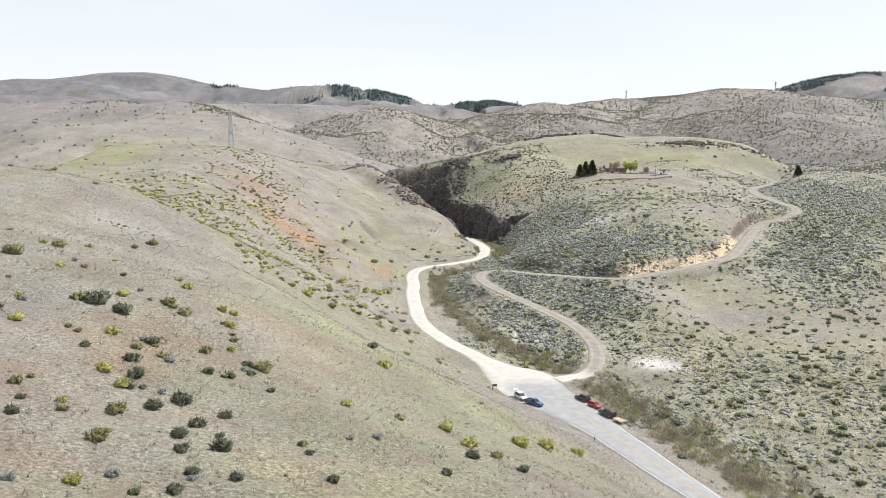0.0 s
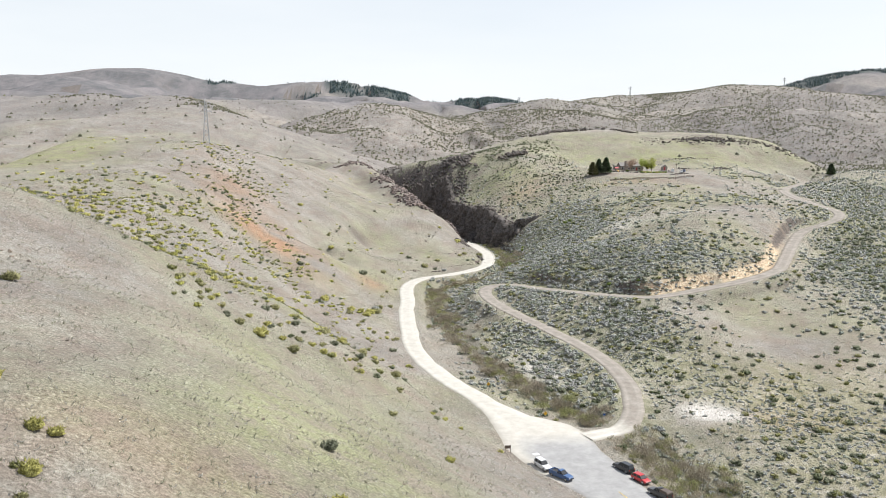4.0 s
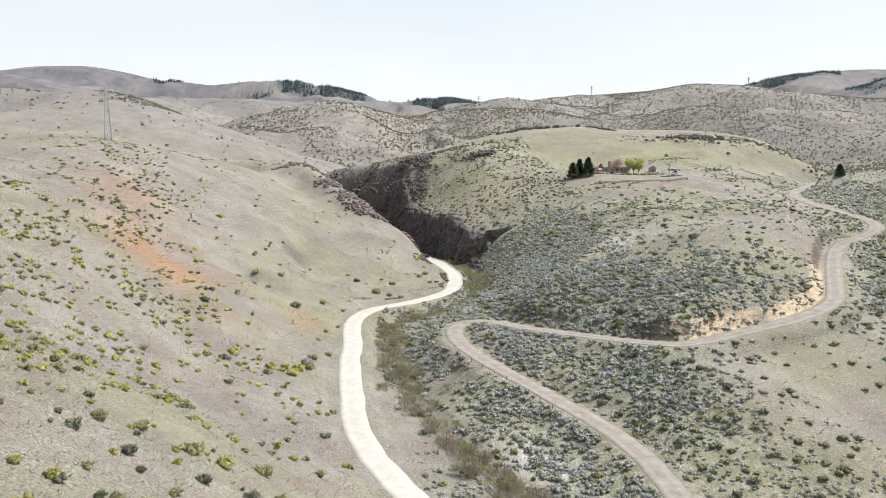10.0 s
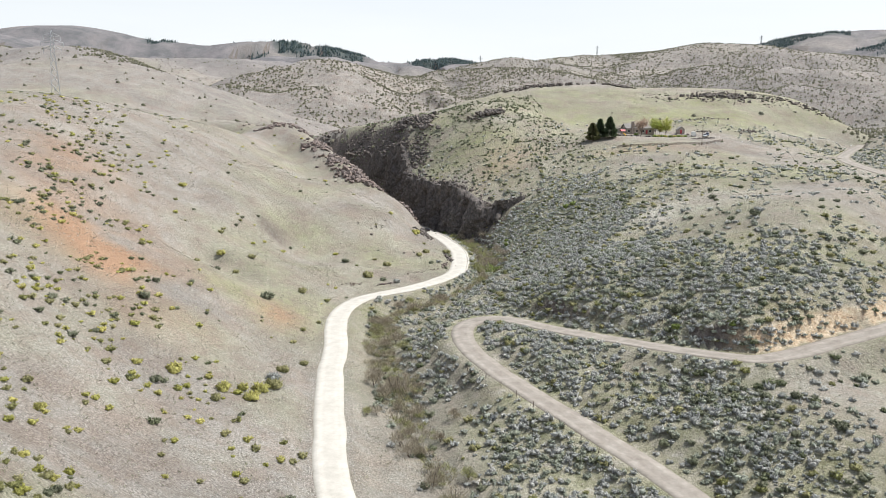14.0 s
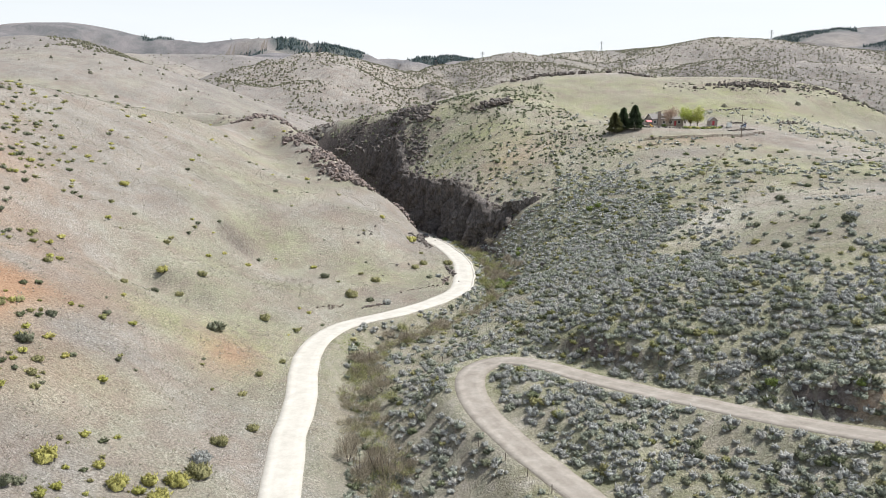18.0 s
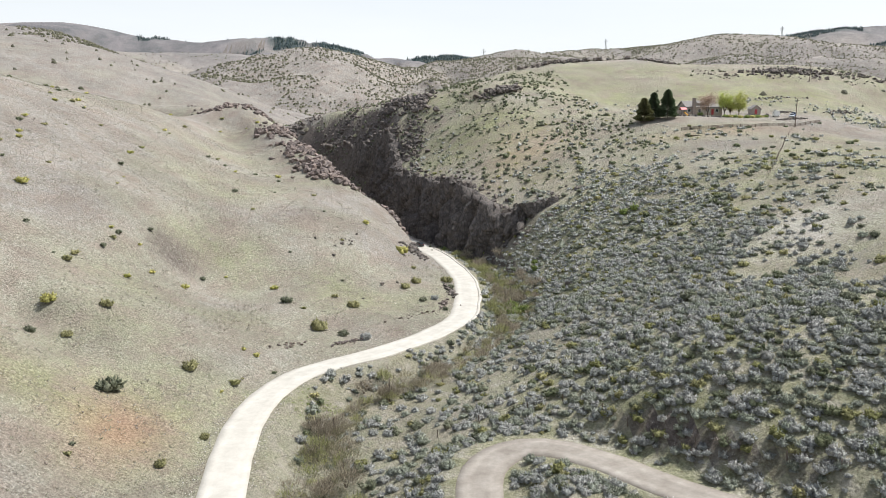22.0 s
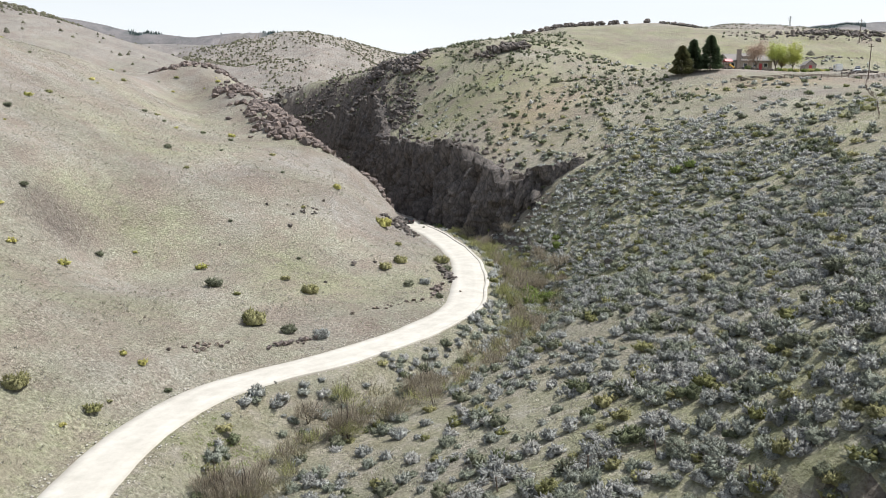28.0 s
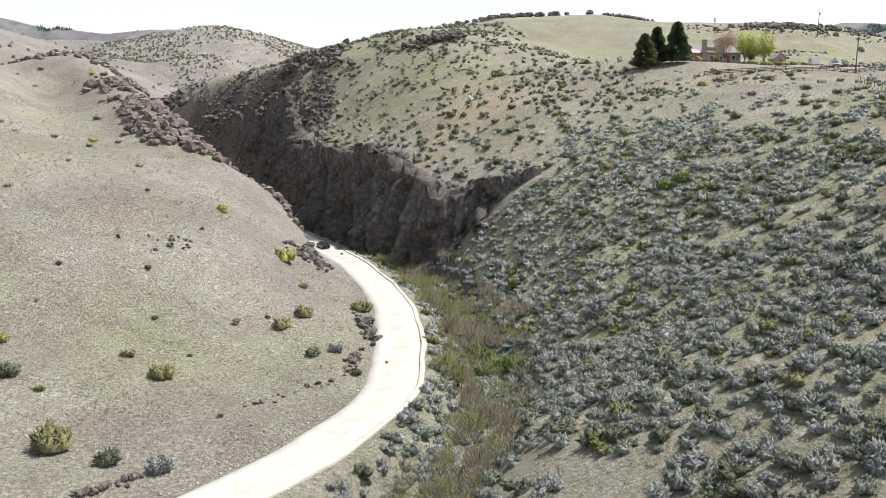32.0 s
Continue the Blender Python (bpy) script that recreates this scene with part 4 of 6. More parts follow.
for args in (
    (98.5, 647, 11, 5, 10, 90, 3.0, "heap of dark basalt rocks on a grassy slope", boulders, 2, 0.45),
    (62, 666, 7, 13, 0, 120, 3.0, "dark basalt crag on the canyon rim", boulders, 3, 0.4),
    (52, 686, 8, 12, 15, 110, 3.4, "dark basalt crag on the canyon rim", boulders, 37, 0.4),
    (57, 640, 5, 15, 0, 80, 2.4, "dark basalt crag stepping down into the canyon", boulders, 4, 0.2),
    (40, 690, 11, 13, 20, 90, 2.2, "dark rock ledges stepping down a steep slope", boulders, 25, 0.2),
    (22, 715, 12, 12, 20, 80, 2.4, "dark rock ledges stepping down a steep slope", boulders, 26, 0.2),
    (-4, 749, 8, 8, 0, 60, 3.2, "dark basalt crag at the canyon head", boulders, 5, 0.4),
    (154, 738, 34, 5, 0, 120, 2.7, "dark rocks along a grassy hilltop", boulders, 6, 0.35),
    (205, 733, 13, 5, -25, 60, 2.4, "dark rocks along the edge of a hilltop", boulders, 7, 0.2),
    (262, 689, 34, 7, -3, 150, 2.4, "dark rimrock ledge at the edge of the mesa", boulders, 8, 0.2),
    (318, 688, 20, 7, -10, 70, 1.9, "dark rimrock ledge above a side valley", boulders, 9, 0.2),
    (228, 640, 16, 3, 5, 40, 1.2, "low ledge of dark rocks in dry grass", boulders, 10, 0.1),
    (240, 612, 9, 4, 15, 40, 1.3, "low mound of dark rocks in dry grass", boulders, 27, 0.2),
    (212, 608, 5, 3, 15, 26, 1.1, "low mound of dark rocks behind the shed", boulders, 28, 0.2),
    (48, 524, 1.5, 8, 8, 44, 1.7, "dark rocks at the foot of the hill beside the road", boulders, 11, 0.1),
    (42, 549, 2.5, 9, 30, 70, 2.0, "broken brown rock rim of the hill above the canyon", rim_rocks, 12, 0.2),
    (30, 563, 6, 8, 40, 110, 2.6, "broken brown rock rim of the hill above the canyon", rim_rocks, 13, 0.25),
    (19, 563, 8, 10, 20, 130, 2.7, "steep brown rock outcrop on the rim of the canyon", rim_rocks, 29, 0.25),
    (10, 588, 9, 14, 15, 120, 2.4, "broken brown rock ledges on a hillside", rim_rocks, 30, 0.12),
    (0, 618, 10, 14, 18, 110, 2.5, "broken brown rock ledges on a hillside", rim_rocks, 14, 0.15),
    (-12, 655, 14, 14, 18, 100, 2.6, "broken brown rock ledges on a hillside", rim_rocks, 31, 0.12),
    (-26, 650, 10, 5, 10, 50, 2.4, "dark rocks on the crest of a grassy hill", rim_rocks, 32, 0.12),
    (-18, 720, 12, 26, 15, 70, 2.6, "broken brown rock ledges on a far hillside", pale_boulders, 15, 0.1),
    (90, 618, 10, 14, 40, 26, 1.2, "scattered dark rocks on a steep slope", boulders, 16, 0.1),
    (27, 499, 4.5, 3, 30, 16, 0.8, "scatter of small dark boulders on a grassy hillside", boulders, 17, 0.2),
    (69, 531, 3, 6, 20, 22, 1.5, "fallen rocks at the foot of the cliff", boulders, 18, 0.2),
    (43, 460, 12, 1.0, 38, 18, 0.7, "broken rocks in the road bank", pale_boulders, 19, 0.2),
    (16, 436, 5, 1.0, 40, 20, 0.8, "broken rocks in the road bank", pale_boulders, 20, 0.2),
    (53.6, 484, 1.2, 7, 4, 60, 1.1, "dark jagged rocks in the cut bank of the road", boulders, 33, 0.3),
    (50.5, 471, 1.0, 5, -18, 30, 0.8, "broken rocks in the road bank", rim_rocks, 34, 0.25),
    (27, 441, 4.5, 0.8, 38, 26, 0.8, "broken brown rocks in the road bank", rim_rocks, 35, 0.3),
    (47, 520, 4, 7, 15, 50, 1.2, "dark rock ledges above the bend of the road", boulders, 36, 0.2),
    (50, 285, 2.5, 9, 12, 34, 0.8, "pale rubble beside the creek", pale_boulders, 21, 0.1),
    (119, 586, 6, 1.2, -12, 20, 0.8, "low scarp of pale stones in dry grass", pale_boulders, 22, 0.1),
    (-58, 176, 7, 3, 20, 20, 0.7, "pale stones in dry grass on a hillside", pale_boulders, 23, 0.1),
):
    outcrop(*args[:11])
single = {"boulder": [(24, 490, 1.3), (36, 480, 1.5), (40, 483, 0.9), (19, 497, 0.9), (30, 505, 0.8), (12, 480, 0.7), (31, 470, 0.7), (80, 466, 2.4)]}
for k, (x, y, w) in enumerate(single["boulder"]):
    ob = new("boulder", boulders[k % 8])
    ob.matrix_basis = Matrix.LocRotScale((x, y, float(ground_z(x, y)) + 0.2 * w), Euler((0.1, 0.1, k)), (w, w * 0.8, w * 0.9))
    tagged(ob, "dark brown boulder lying on dry grass", "boulder", "boulders on the hillside")


# ---- plants ----
def ico():
    bm = bmesh.new()
    bmesh.ops.create_icosphere(bm, subdivisions=1, radius=1.0)
    v, f = np.array([v.co for v in bm.verts]), [tuple(v.index for v in t.verts) for t in bm.faces]
    bm.free()
    return v, f


ICO_V, ICO_F = ico()


def shrub_shape(seed, sprays, squash=0.85, length=0.22, cores=2, wide=0.3):
    """A bush of radius about 0.5: tapering leaf sprays bristling from lumpy cores."""
    r = np.random.default_rng(seed)
    v, f, mid, rad = [], [], [], []
    for k in range(cores):
        a = 2.4 * k + r.uniform(-0.6, 0.6)
        out = 0.0 if cores == 1 else r.uniform(0.14, 0.28)
        c = np.array([out * math.cos(a), out * math.sin(a), r.uniform(0.1, 0.2)])
        q = r.uniform(0.2, 0.3) * (1.4 if cores == 1 else 1.0)
        b = len(v)
        v += [c + p * q * r.uniform(0.6, 1.15) * (1, 1, 0.9) for p in ICO_V]
        f += [tuple(b + i for i in t) for t in ICO_F if ICO_V[list(t)].mean(0)[2] > -0.4]
        mid.append(c)
        rad.append(q)
    for k in range(sprays):
        j = k % cores
        d = r.normal(size=3)
        d[2] = abs(d[2]) * 0.9 + 0.05
        d /= np.linalg.norm(d)
        c = mid[j] + d * rad[j] * r.uniform(0.75, 0.98)
        u = np.cross(d, r.normal(size=3))
        u /= np.linalg.norm(u)
        t = np.cross(d, u)
        s = length * r.uniform(0.55, 1.15)
        tip = c + (d * 0.9 + (0, 0, 0.22)) * s + r.normal(0, 0.035, 3)
        b = len(v)
        for n in range(3):
            g = 2.094 * n
            v.append(c + (u * math.cos(g) + t * math.sin(g)) * s * wide * r.uniform(0.7, 1.3))
        v.append(tip)
        f += [(b, b + 1, b + 3), (b + 1, b + 2, b + 3), (b + 2, b, b + 3)]
    v = np.array(v)
    v[:, 2] = np.maximum(v[:, 2] * squash, -0.06)
    return v, np.array(f)


def twig_shape(seed, leaves, squash=0.7, leaf=0.3, thin=0.3):
    """Bare twigs or grass blades turned every way round an uneven dome."""
    r = np.random.default_rng(seed)
    lobes = r.normal(0, 0.2, (6, 3)) * (1, 1, 0.5)
    lobes[:, 2] = np.abs(lobes[:, 2]) + 0.16
    lr = r.uniform(0.2, 0.34, 6)
    v, f = [], []
    for k in range(leaves):
        j = r.integers(6)
        d = r.normal(size=3)
        d[2] = abs(d[2]) * 0.9 - 0.15
        d /= np.linalg.norm(d)
        c = lobes[j] + d * lr[j] * r.uniform(0.5, 1.1)
        u = np.cross(d, r.normal(size=3))
        u /= np.linalg.norm(u)
        w = d * 0.6 + (0, 0, 0.5) + np.cross(d, u) * r.normal(0, 0.4)
        s = leaf * r.uniform(0.5, 1.0)
        b = len(v)
        v += [c - u * s * thin, c + u * s * thin, c + w * s]
        f.append((b, b + 1, b + 2))
    v = np.array(v)
    v[:, 2] = np.maximum(v[:, 2] * squash, -0.06)
    return v, np.array(f)


def apart(x, y, gap):
    """Picks at most one place in each square of that size, so that plants stand apart."""
    key = (np.floor(x / gap).astype(np.int64) << 24) + np.floor(y / gap).astype(np.int64)
    pick = np.zeros(len(x), bool)
    pick[np.unique(key, return_index=True)[1]] = True
    return pick


def scatter(name, shapes, xs, ys, sizes, mats, label, category, tall=None, sink=0.04):
    """Many plants in one mesh."""
    zs = ground_z(xs, ys)
    r = np.random.default_rng(len(xs))
    turn = r.uniform(0, 2 * math.pi, len(xs))
    tall = np.ones(len(xs)) if tall is None else tall
    kind = r.integers(0, len(shapes), len(xs))
    tone = r.random(len(xs))
    allv, allf, allt, base = [], [], [], 0
    for k, (v, f) in enumerate(shapes):
        m = np.where(kind == k)[0]
        if not len(m):
            continue
        c, s = np.cos(turn[m])[:, None], np.sin(turn[m])[:, None]
        px = (v[None, :, 0] * c - v[None, :, 1] * s) * sizes[m, None] + xs[m, None]
        py = (v[None, :, 0] * s + v[None, :, 1] * c) * sizes[m, None] + ys[m, None]
        pz = v[None, :, 2] * (sizes * tall)[m, None] + zs[m, None] - sink
        allv.append(np.stack([px, py, pz], -1).reshape(-1, 3))
        allf.append((f[None] + (np.arange(len(m)) * len(v))[:, None, None] + base).reshape(-1, 3))
        allt.append(np.repeat(tone[m], len(v)))
        base += len(m) * len(v)
    me = big_mesh(name, np.vstack(allv), np.vstack(allf), mats)
    me.attributes.new("plant", "FLOAT", "POINT").data.foreach_set("value", np.concatenate(allt).astype(np.float32))
    return tagged(new(name, me), label, category, kind="stuff")


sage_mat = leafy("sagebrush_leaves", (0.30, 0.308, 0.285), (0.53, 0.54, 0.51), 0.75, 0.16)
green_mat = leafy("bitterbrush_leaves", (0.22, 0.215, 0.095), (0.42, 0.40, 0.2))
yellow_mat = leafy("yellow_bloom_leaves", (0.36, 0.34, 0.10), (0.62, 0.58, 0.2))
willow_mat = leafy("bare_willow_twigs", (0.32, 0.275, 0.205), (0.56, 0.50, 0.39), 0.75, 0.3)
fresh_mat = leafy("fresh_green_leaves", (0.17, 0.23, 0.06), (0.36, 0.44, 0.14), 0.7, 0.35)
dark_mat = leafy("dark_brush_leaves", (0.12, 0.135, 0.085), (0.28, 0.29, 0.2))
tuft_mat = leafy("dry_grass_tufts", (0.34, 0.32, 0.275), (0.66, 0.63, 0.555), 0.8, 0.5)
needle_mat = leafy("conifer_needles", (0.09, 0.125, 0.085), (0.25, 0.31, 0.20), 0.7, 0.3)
bark_mat = simple("bark", (0.13, 0.10, 0.08), 0.9)

fine_shapes = [shrub_shape(300 + k, 60, 0.9, 0.17, 5, 0.42) for k in range(8)]
mid_shapes = [shrub_shape(320 + k, 32, 0.9, 0.18, 4, 0.45) for k in range(6)]
sage_shapes = [shrub_shape(310 + k, 16, 0.9, 0.2, 3, 0.5) for k in range(6)]
small_shapes = [shrub_shape(330 + k, 6, 0.85, 0.24, 1, 0.6) for k in range(5)]
tuft_shapes = [twig_shape(350 + k, 4, 1.0, 0.8) for k in range(4)]


def blob_shape(seed):
    """A far bush: an uneven faceted dome."""
    r = np.random.default_rng(seed)
    v, f = [], []
    for j in range(4):
        a = j * 1.5708 + r.uniform(-0.4, 0.4)
        w = r.uniform(0.4, 0.62)
        v.append((w * math.cos(a), w * math.sin(a), r.uniform(-0.08, 0.05)))
    v += [(r.normal(0, 0.1) - 0.14, r.normal(0, 0.1), 0.55), (r.normal(0, 0.1) + 0.14, r.normal(0, 0.1), 0.5)]
    f = [(0, 1, 5), (1, 4, 5), (1, 2, 4), (2, 3, 4), (3, 0, 5), (3, 5, 4)]
    return np.array(v), np.array(f)


def sample(n, x0, x1, y0, y1, seed):
    r = np.random.default_rng(seed)
    return r.uniform(x0, x1, n), r.uniform(y0, y1, n), r


def clear_of_roads(x, y, gap=0.0):
    a, _, _, s = nearest(x, y, road_curve)
    a = a - np.where(s > 0, road_right(y), road_left(y)) + 3.6
    b, c = nearest(x, y, dirt_curve)[0], nearest(x, y, drive_curve)[0]
    yard = np.exp(-(((x - 172) / 34) ** 2 + ((y - 577) / 22) ** 2)) < 0.4
    return (a > 4.6 + gap) & (b > 3.9 + gap) & (c > 2.6 + gap) & yard


def east_of_creek(x, y):
    return east_of_road(x, y)


# sagebrush on the east slopes
x, y, r = sample(150000, 20, 330, 120, 640, 1)
m = masks(x, y, 0, east_of_creek(x, y))
dens = m[2] * (0.15 + 0.85 * step(-0.35, 0.2, fbm(x, y, 9, 91, 3) + 1.6 * (m[2] - 0.5)))
cliffd = nearest(x, y, cliff_curve, 100)
ok = (r.random(len(x)) < dens * np.where((x < 128) & (y > 280) & (y < 520), 0.95, 0.65)) & clear_of_roads(x, y) & ~((cliffd[0] < 5) & (y > 515))
ok &= apart(x, y, 0.95)
x, y = x[ok], y[ok]
size = r.uniform(0.95, 2.15, len(x)) * (0.75 + 0.45 * r.random(len(x))) * np.where((y < 290) & (x > 70), 0.62, 1.0)
close = (x < 125) & (y > 345) & (y < 470) & (x + 0.35 * (y - 335) < 145)
near = (x < 200) & (y < 570) & ~close
far = ~close & ~near
scatter("sagebrush", fine_shapes, x[close], y[close], size[close], [sage_mat], "silvery grey-green sagebrush packed over the slope above the creek", "sagebrush", r.uniform(0.8, 1.25, close.sum()))
scatter("sagebrush_upper", sage_shapes, x[near], y[near], size[near], [sage_mat], "grey-green sagebrush covering the slopes of the mesa", "sagebrush", r.uniform(0.8, 1.2, near.sum()))
scatter("sagebrush_far", small_shapes, x[far], y[far], size[far], [sage_mat], "grey-green sagebrush on the far side of the mesa", "sagebrush")
x, y, r = sample(13000, 20, 300, 150, 600, 2)
m = masks(x, y, 0, east_of_creek(x, y))
ok = (r.random(len(x)) < m[2] * 0.42 * (0.3 + m[0])) & clear_of_roads(x, y)
x, y = x[ok], y[ok]
scatter("green_brush", mid_shapes, x, y, r.uniform(0.9, 2.4, len(x)), [green_mat], "olive-green bitterbrush among the sagebrush", "brush")
x, y, r = sample(12000, 20, 300, 150, 600, 3)
m = masks(x, y, 0, east_of_creek(x, y))
ok = (r.random(len(x)) < m[2] * 0.3 + 0.8 * spot(x, y, 222, 400, 16, 90, -28) + 0.6 * spot(x, y, 92, 338, 16, 9, 15) + 0.35 * spot(x, y, 86, 300, 8, 28) + 0.4 * spot(x, y, 78, 372, 12, 16) + 0.9 * spot(x, y, 98, 332, 9, 9) + 0.7 * spot(x, y, 85, 344, 8, 8) + 0.9 * spot(x, y, 85, 317, 8, 12) + 0.8 * spot(x, y, 98, 324, 8, 10)) & clear_of_roads(x, y, 1)
x, y = x[ok], y[ok]
scatter("dark_brush", mid_shapes, x, y, r.uniform(1.2, 2.8, len(x)), [dark_mat], "dark green shrubs among the sagebrush", "brush")

# broken ledges on the steep sides of the canyon
chips = []
for k in range(5):
    me = boulder_mesh("chip", 800 + k, basalt, 9, 0.8)
    me.calc_loop_triangles()
    chips.append((np.array([v.co for v in me.vertices]), np.array([t.vertices for t in me.loop_triangles])))
    bpy.data.meshes.remove(me)
x, y, r = sample(90000, -60, 130, 510, 800, 15)
cd, _, _, cs = nearest(x, y, cliff_curve, 100)
cd = cd * cs
p = np.where(y > 640, np.exp(-(((cd + 6) / 26) ** 2)) * 0.26, np.exp(-(((cd - 3) / 4.5) ** 2)) * 0.5) * step(-0.1, 0.3, fbm(x, y, 13, 131, 3))
ok = r.random(len(x)) < p
scatter("ledge_rocks", chips, x[ok], y[ok], r.uniform(0.6, 2.6, ok.sum()), [basalt], "dark broken rocks strewn over the canyon's ledges", "rocks", sink=-0.1)
x, y, r = sample(16000, -60, 110, 640, 810, 16)
cd, _, _, cs = nearest(x, y, cliff_curve, 100)
ok = (np.abs(cd) < 45) & (r.random(len(x)) < 0.3 * step(-0.3, 0.3, fbm(x, y, 17, 133, 3)))
scatter("canyon_brush", small_shapes, x[ok], y[ok], r.uniform(1.0, 2.6, ok.sum()), [dark_mat], "dark brush on the upper slopes of the canyon", "brush")

x, y, r = sample(5000, 205, 335, 660, 710, 17)
p = spot(x, y, 268, 689, 42, 9, -2) * step(-0.25, 0.2, fbm(x, y, 9, 135, 3))
ok = r.random(len(x)) < 0.55 * p
scatter("rimrock", chips, x[ok], y[ok], r.uniform(0.7, 2.2, ok.sum()), [basalt], "dark rocks strewn along the rim of the mesa", "rocks", sink=-0.1)
ok = (r.random(len(x)) < 0.4 * p) & ~ok
scatter("rim_brush", small_shapes, x[ok], y[ok], r.uniform(1.0, 2.2, ok.sum()), [dark_mat], "dark brush among the rimrock", "brush")

# the grassy slope above the canyon, with sparse greener brush
x, y, r = sample(2600, 55, 135, 540, 700, 13)
ok = (r.random(len(x)) < 0.25 + 0.4 * step(-0.2, 0.4, fbm(x, y, 16, 92, 3))) & (nearest(x, y, cliff_curve, 100)[0] > 5)
x, y = x[ok], y[ok]
scatter("slope_brush", small_shapes, x, y, r.uniform(1.0, 2.4, len(x)), [dark_mat], "dark green brush dotted over the grassy slope above the canyon", "brush")

# brush on the west slopes, in loose bands
x, y, r = sample(27000, -190, 30, 40, 640, 4)
west = ~east_of_creek(x, y)
band = 0.05 + 1.3 * spot(x, y, -74, 440, 20, 74, 12) + 1.2 * spot(x, y, -50, 368, 17, 34, 30) + 0.9 * spot(x, y, -48, 275, 32, 46, 25) + 0.55 * spot(x, y, -18, 300, 22, 45) + 0.7 * spot(x, y, -95, 330, 30, 60) + 0.5 * spot(x, y, -60, 322, 26, 26) + 0.12 * spot(x, y, -25, 105, 30, 30)
band *= step(-0.5, 0.25, fbm(x, y, 12, 95, 3)) * (1 - 0.85 * spot(x, y, 12, 500, 40, 45)) * (1 - 0.9 * step(-6, 8, x + 14 + 0.55 * (y - 95)) * (1 - step(185, 205, y)))
ok = west & (r.random(len(x)) < band * 0.8) & clear_of_roads(x, y) & apart(x, y, 1.7)
x, y = x[ok], y[ok]
kind = r.random(len(x)) + 0.3 * spot(x, y, -72, 432, 26, 80, 12) - 0.25 * spot(x, y, -40, 300, 40, 40)
for lo, hi, mat, label in ((-1, 0.38, yellow_mat, "yellow-green balsamroot and brush in bands on the dry hillside"), (0.38, 0.78, green_mat, "olive-green bitterbrush on the dry hillside"), (0.78, 2, dark_mat, "dark green brush on the dry hillside")):
    q = (kind >= lo) & (kind < hi)
    scatter("hillside_brush", mid_shapes, x[q], y[q], r.uniform(0.8, 2.3, q.sum()), [mat], label, "brush")

# dry grass tufts over the near slopes
x, y, r = sample(160000, -120, 150, 45, 600, 5)
ok = clear_of_roads(x, y, 0.3) & (r.random(len(x)) < 0.25 + 0.65 * step(-0.5, 0.4, fbm(x, y, 7, 99, 3)))
x, y = x[ok], y[ok]
scatter("dry_grass", tuft_shapes, x, y, r.uniform(0.2, 0.5, len(x)), [tuft_mat], "tufts of dry straw-coloured grass", "grass")

# willow thickets on the creek's banks
x, y, r = sample(26000, 5, 110, 110, 560, 14)
cd, _, _, cs = nearest(x, y, creek_curve)
strip = np.where(y < 235, np.where(cs < 0, 11.0, 8.0), 4.2) * (0.75 + 0.45 * fbm(x, y, 14, 121, 3))
ok = (cd < strip) & clear_of_roads(x, y, 0.3) & (r.random(len(x)) < 0.75)
x, y = x[ok], y[ok]
twig_shapes = [twig_shape(380 + k, 110, 1.0, 0.3, 0.07) for k in range(5)]
bud = r.random(len(x)) < 0.4 + 0.4 * step(430, 500, y)
bud_mat = leafy("willow_buds", (0.30, 0.31, 0.14), (0.56, 0.56, 0.28), 0.75, 0.35)
scatter("willow_thicket", twig_shapes, x[~bud], y[~bud], r.uniform(1.6, 3.4, (~bud).sum()), [willow_mat], "tan leafless willow thicket along the creek", "willow")
scatter("budding_thicket", twig_shapes, x[bud], y[bud], r.uniform(1.2, 2.8, bud.sum()), [bud_mat], "willow thicket with olive buds along the creek", "willow")

# brush on the far hills
hill_mat = leafy("hill_brush_leaves", (0.075, 0.074, 0.05), (0.17, 0.16, 0.115))
far_needle = leafy("far_needles", (0.035, 0.055, 0.062), (0.07, 0.10, 0.105), 0.8, 0.1)
x, y, r = sample(330000, -1100, 1500, 640, 2300, 6)
butte = nearest(x, y, ridge_curves[4][0], 400)[0]
draw = gully(x, y)
p = 0.02 + 0.13 * step(50, 300, x) + 0.6 * step(0.02, 0.85, draw) * step(-0.45, 0.3, fbm(x, y, 60, 107, 3)) * step(-200, 50, x) + 0.85 * step(300, 120, butte) * step(-0.5, 0.1, fbm(x, y, 90, 105, 3)) + 0.4 * step(0.0, 0.5, fbm(x, y, 200, 103, 4)) * step(-100, 250, x)
ok = (r.random(len(x)) < p * 0.85) & ~((np.abs(x - 190) < 140) & (y < 790) & (r.random(len(x)) < 0.96)) & (np.abs(x - 0.1 * y) < 0.68 * y)
x, y = x[ok], y[ok]
scatter("far_brush", [blob_shape(370 + k) for k in range(4)], x, y, r.uniform(1.6, 3.8, len(x)) * (1 + 0.4 * step(1400, 2000, y)), [hill_mat], "dark brush dotted over the far hills", "brush")


def cone_shape(seed):
    """A far conifer: three ragged skirts."""
    r = np.random.default_rng(seed)
    v, f = [], []
    for k in range(2):
        z, w = 0.06 + 0.34 * k, 0.3 - 0.1 * k
        b = len(v)
        n = 5
        for j in range(n):
            a = j * 2 * math.pi / n + r.uniform(-0.3, 0.3)
            q = w * r.uniform(0.6, 1.15)
            v.append((q * math.cos(a), q * math.sin(a), z + r.uniform(-0.05, 0.05)))
        v.append((0, 0, z + 0.56))
        f += [(b + j, b + (j + 1) % n, b + n) for j in range(n)]
    return np.array(v), np.array(f)


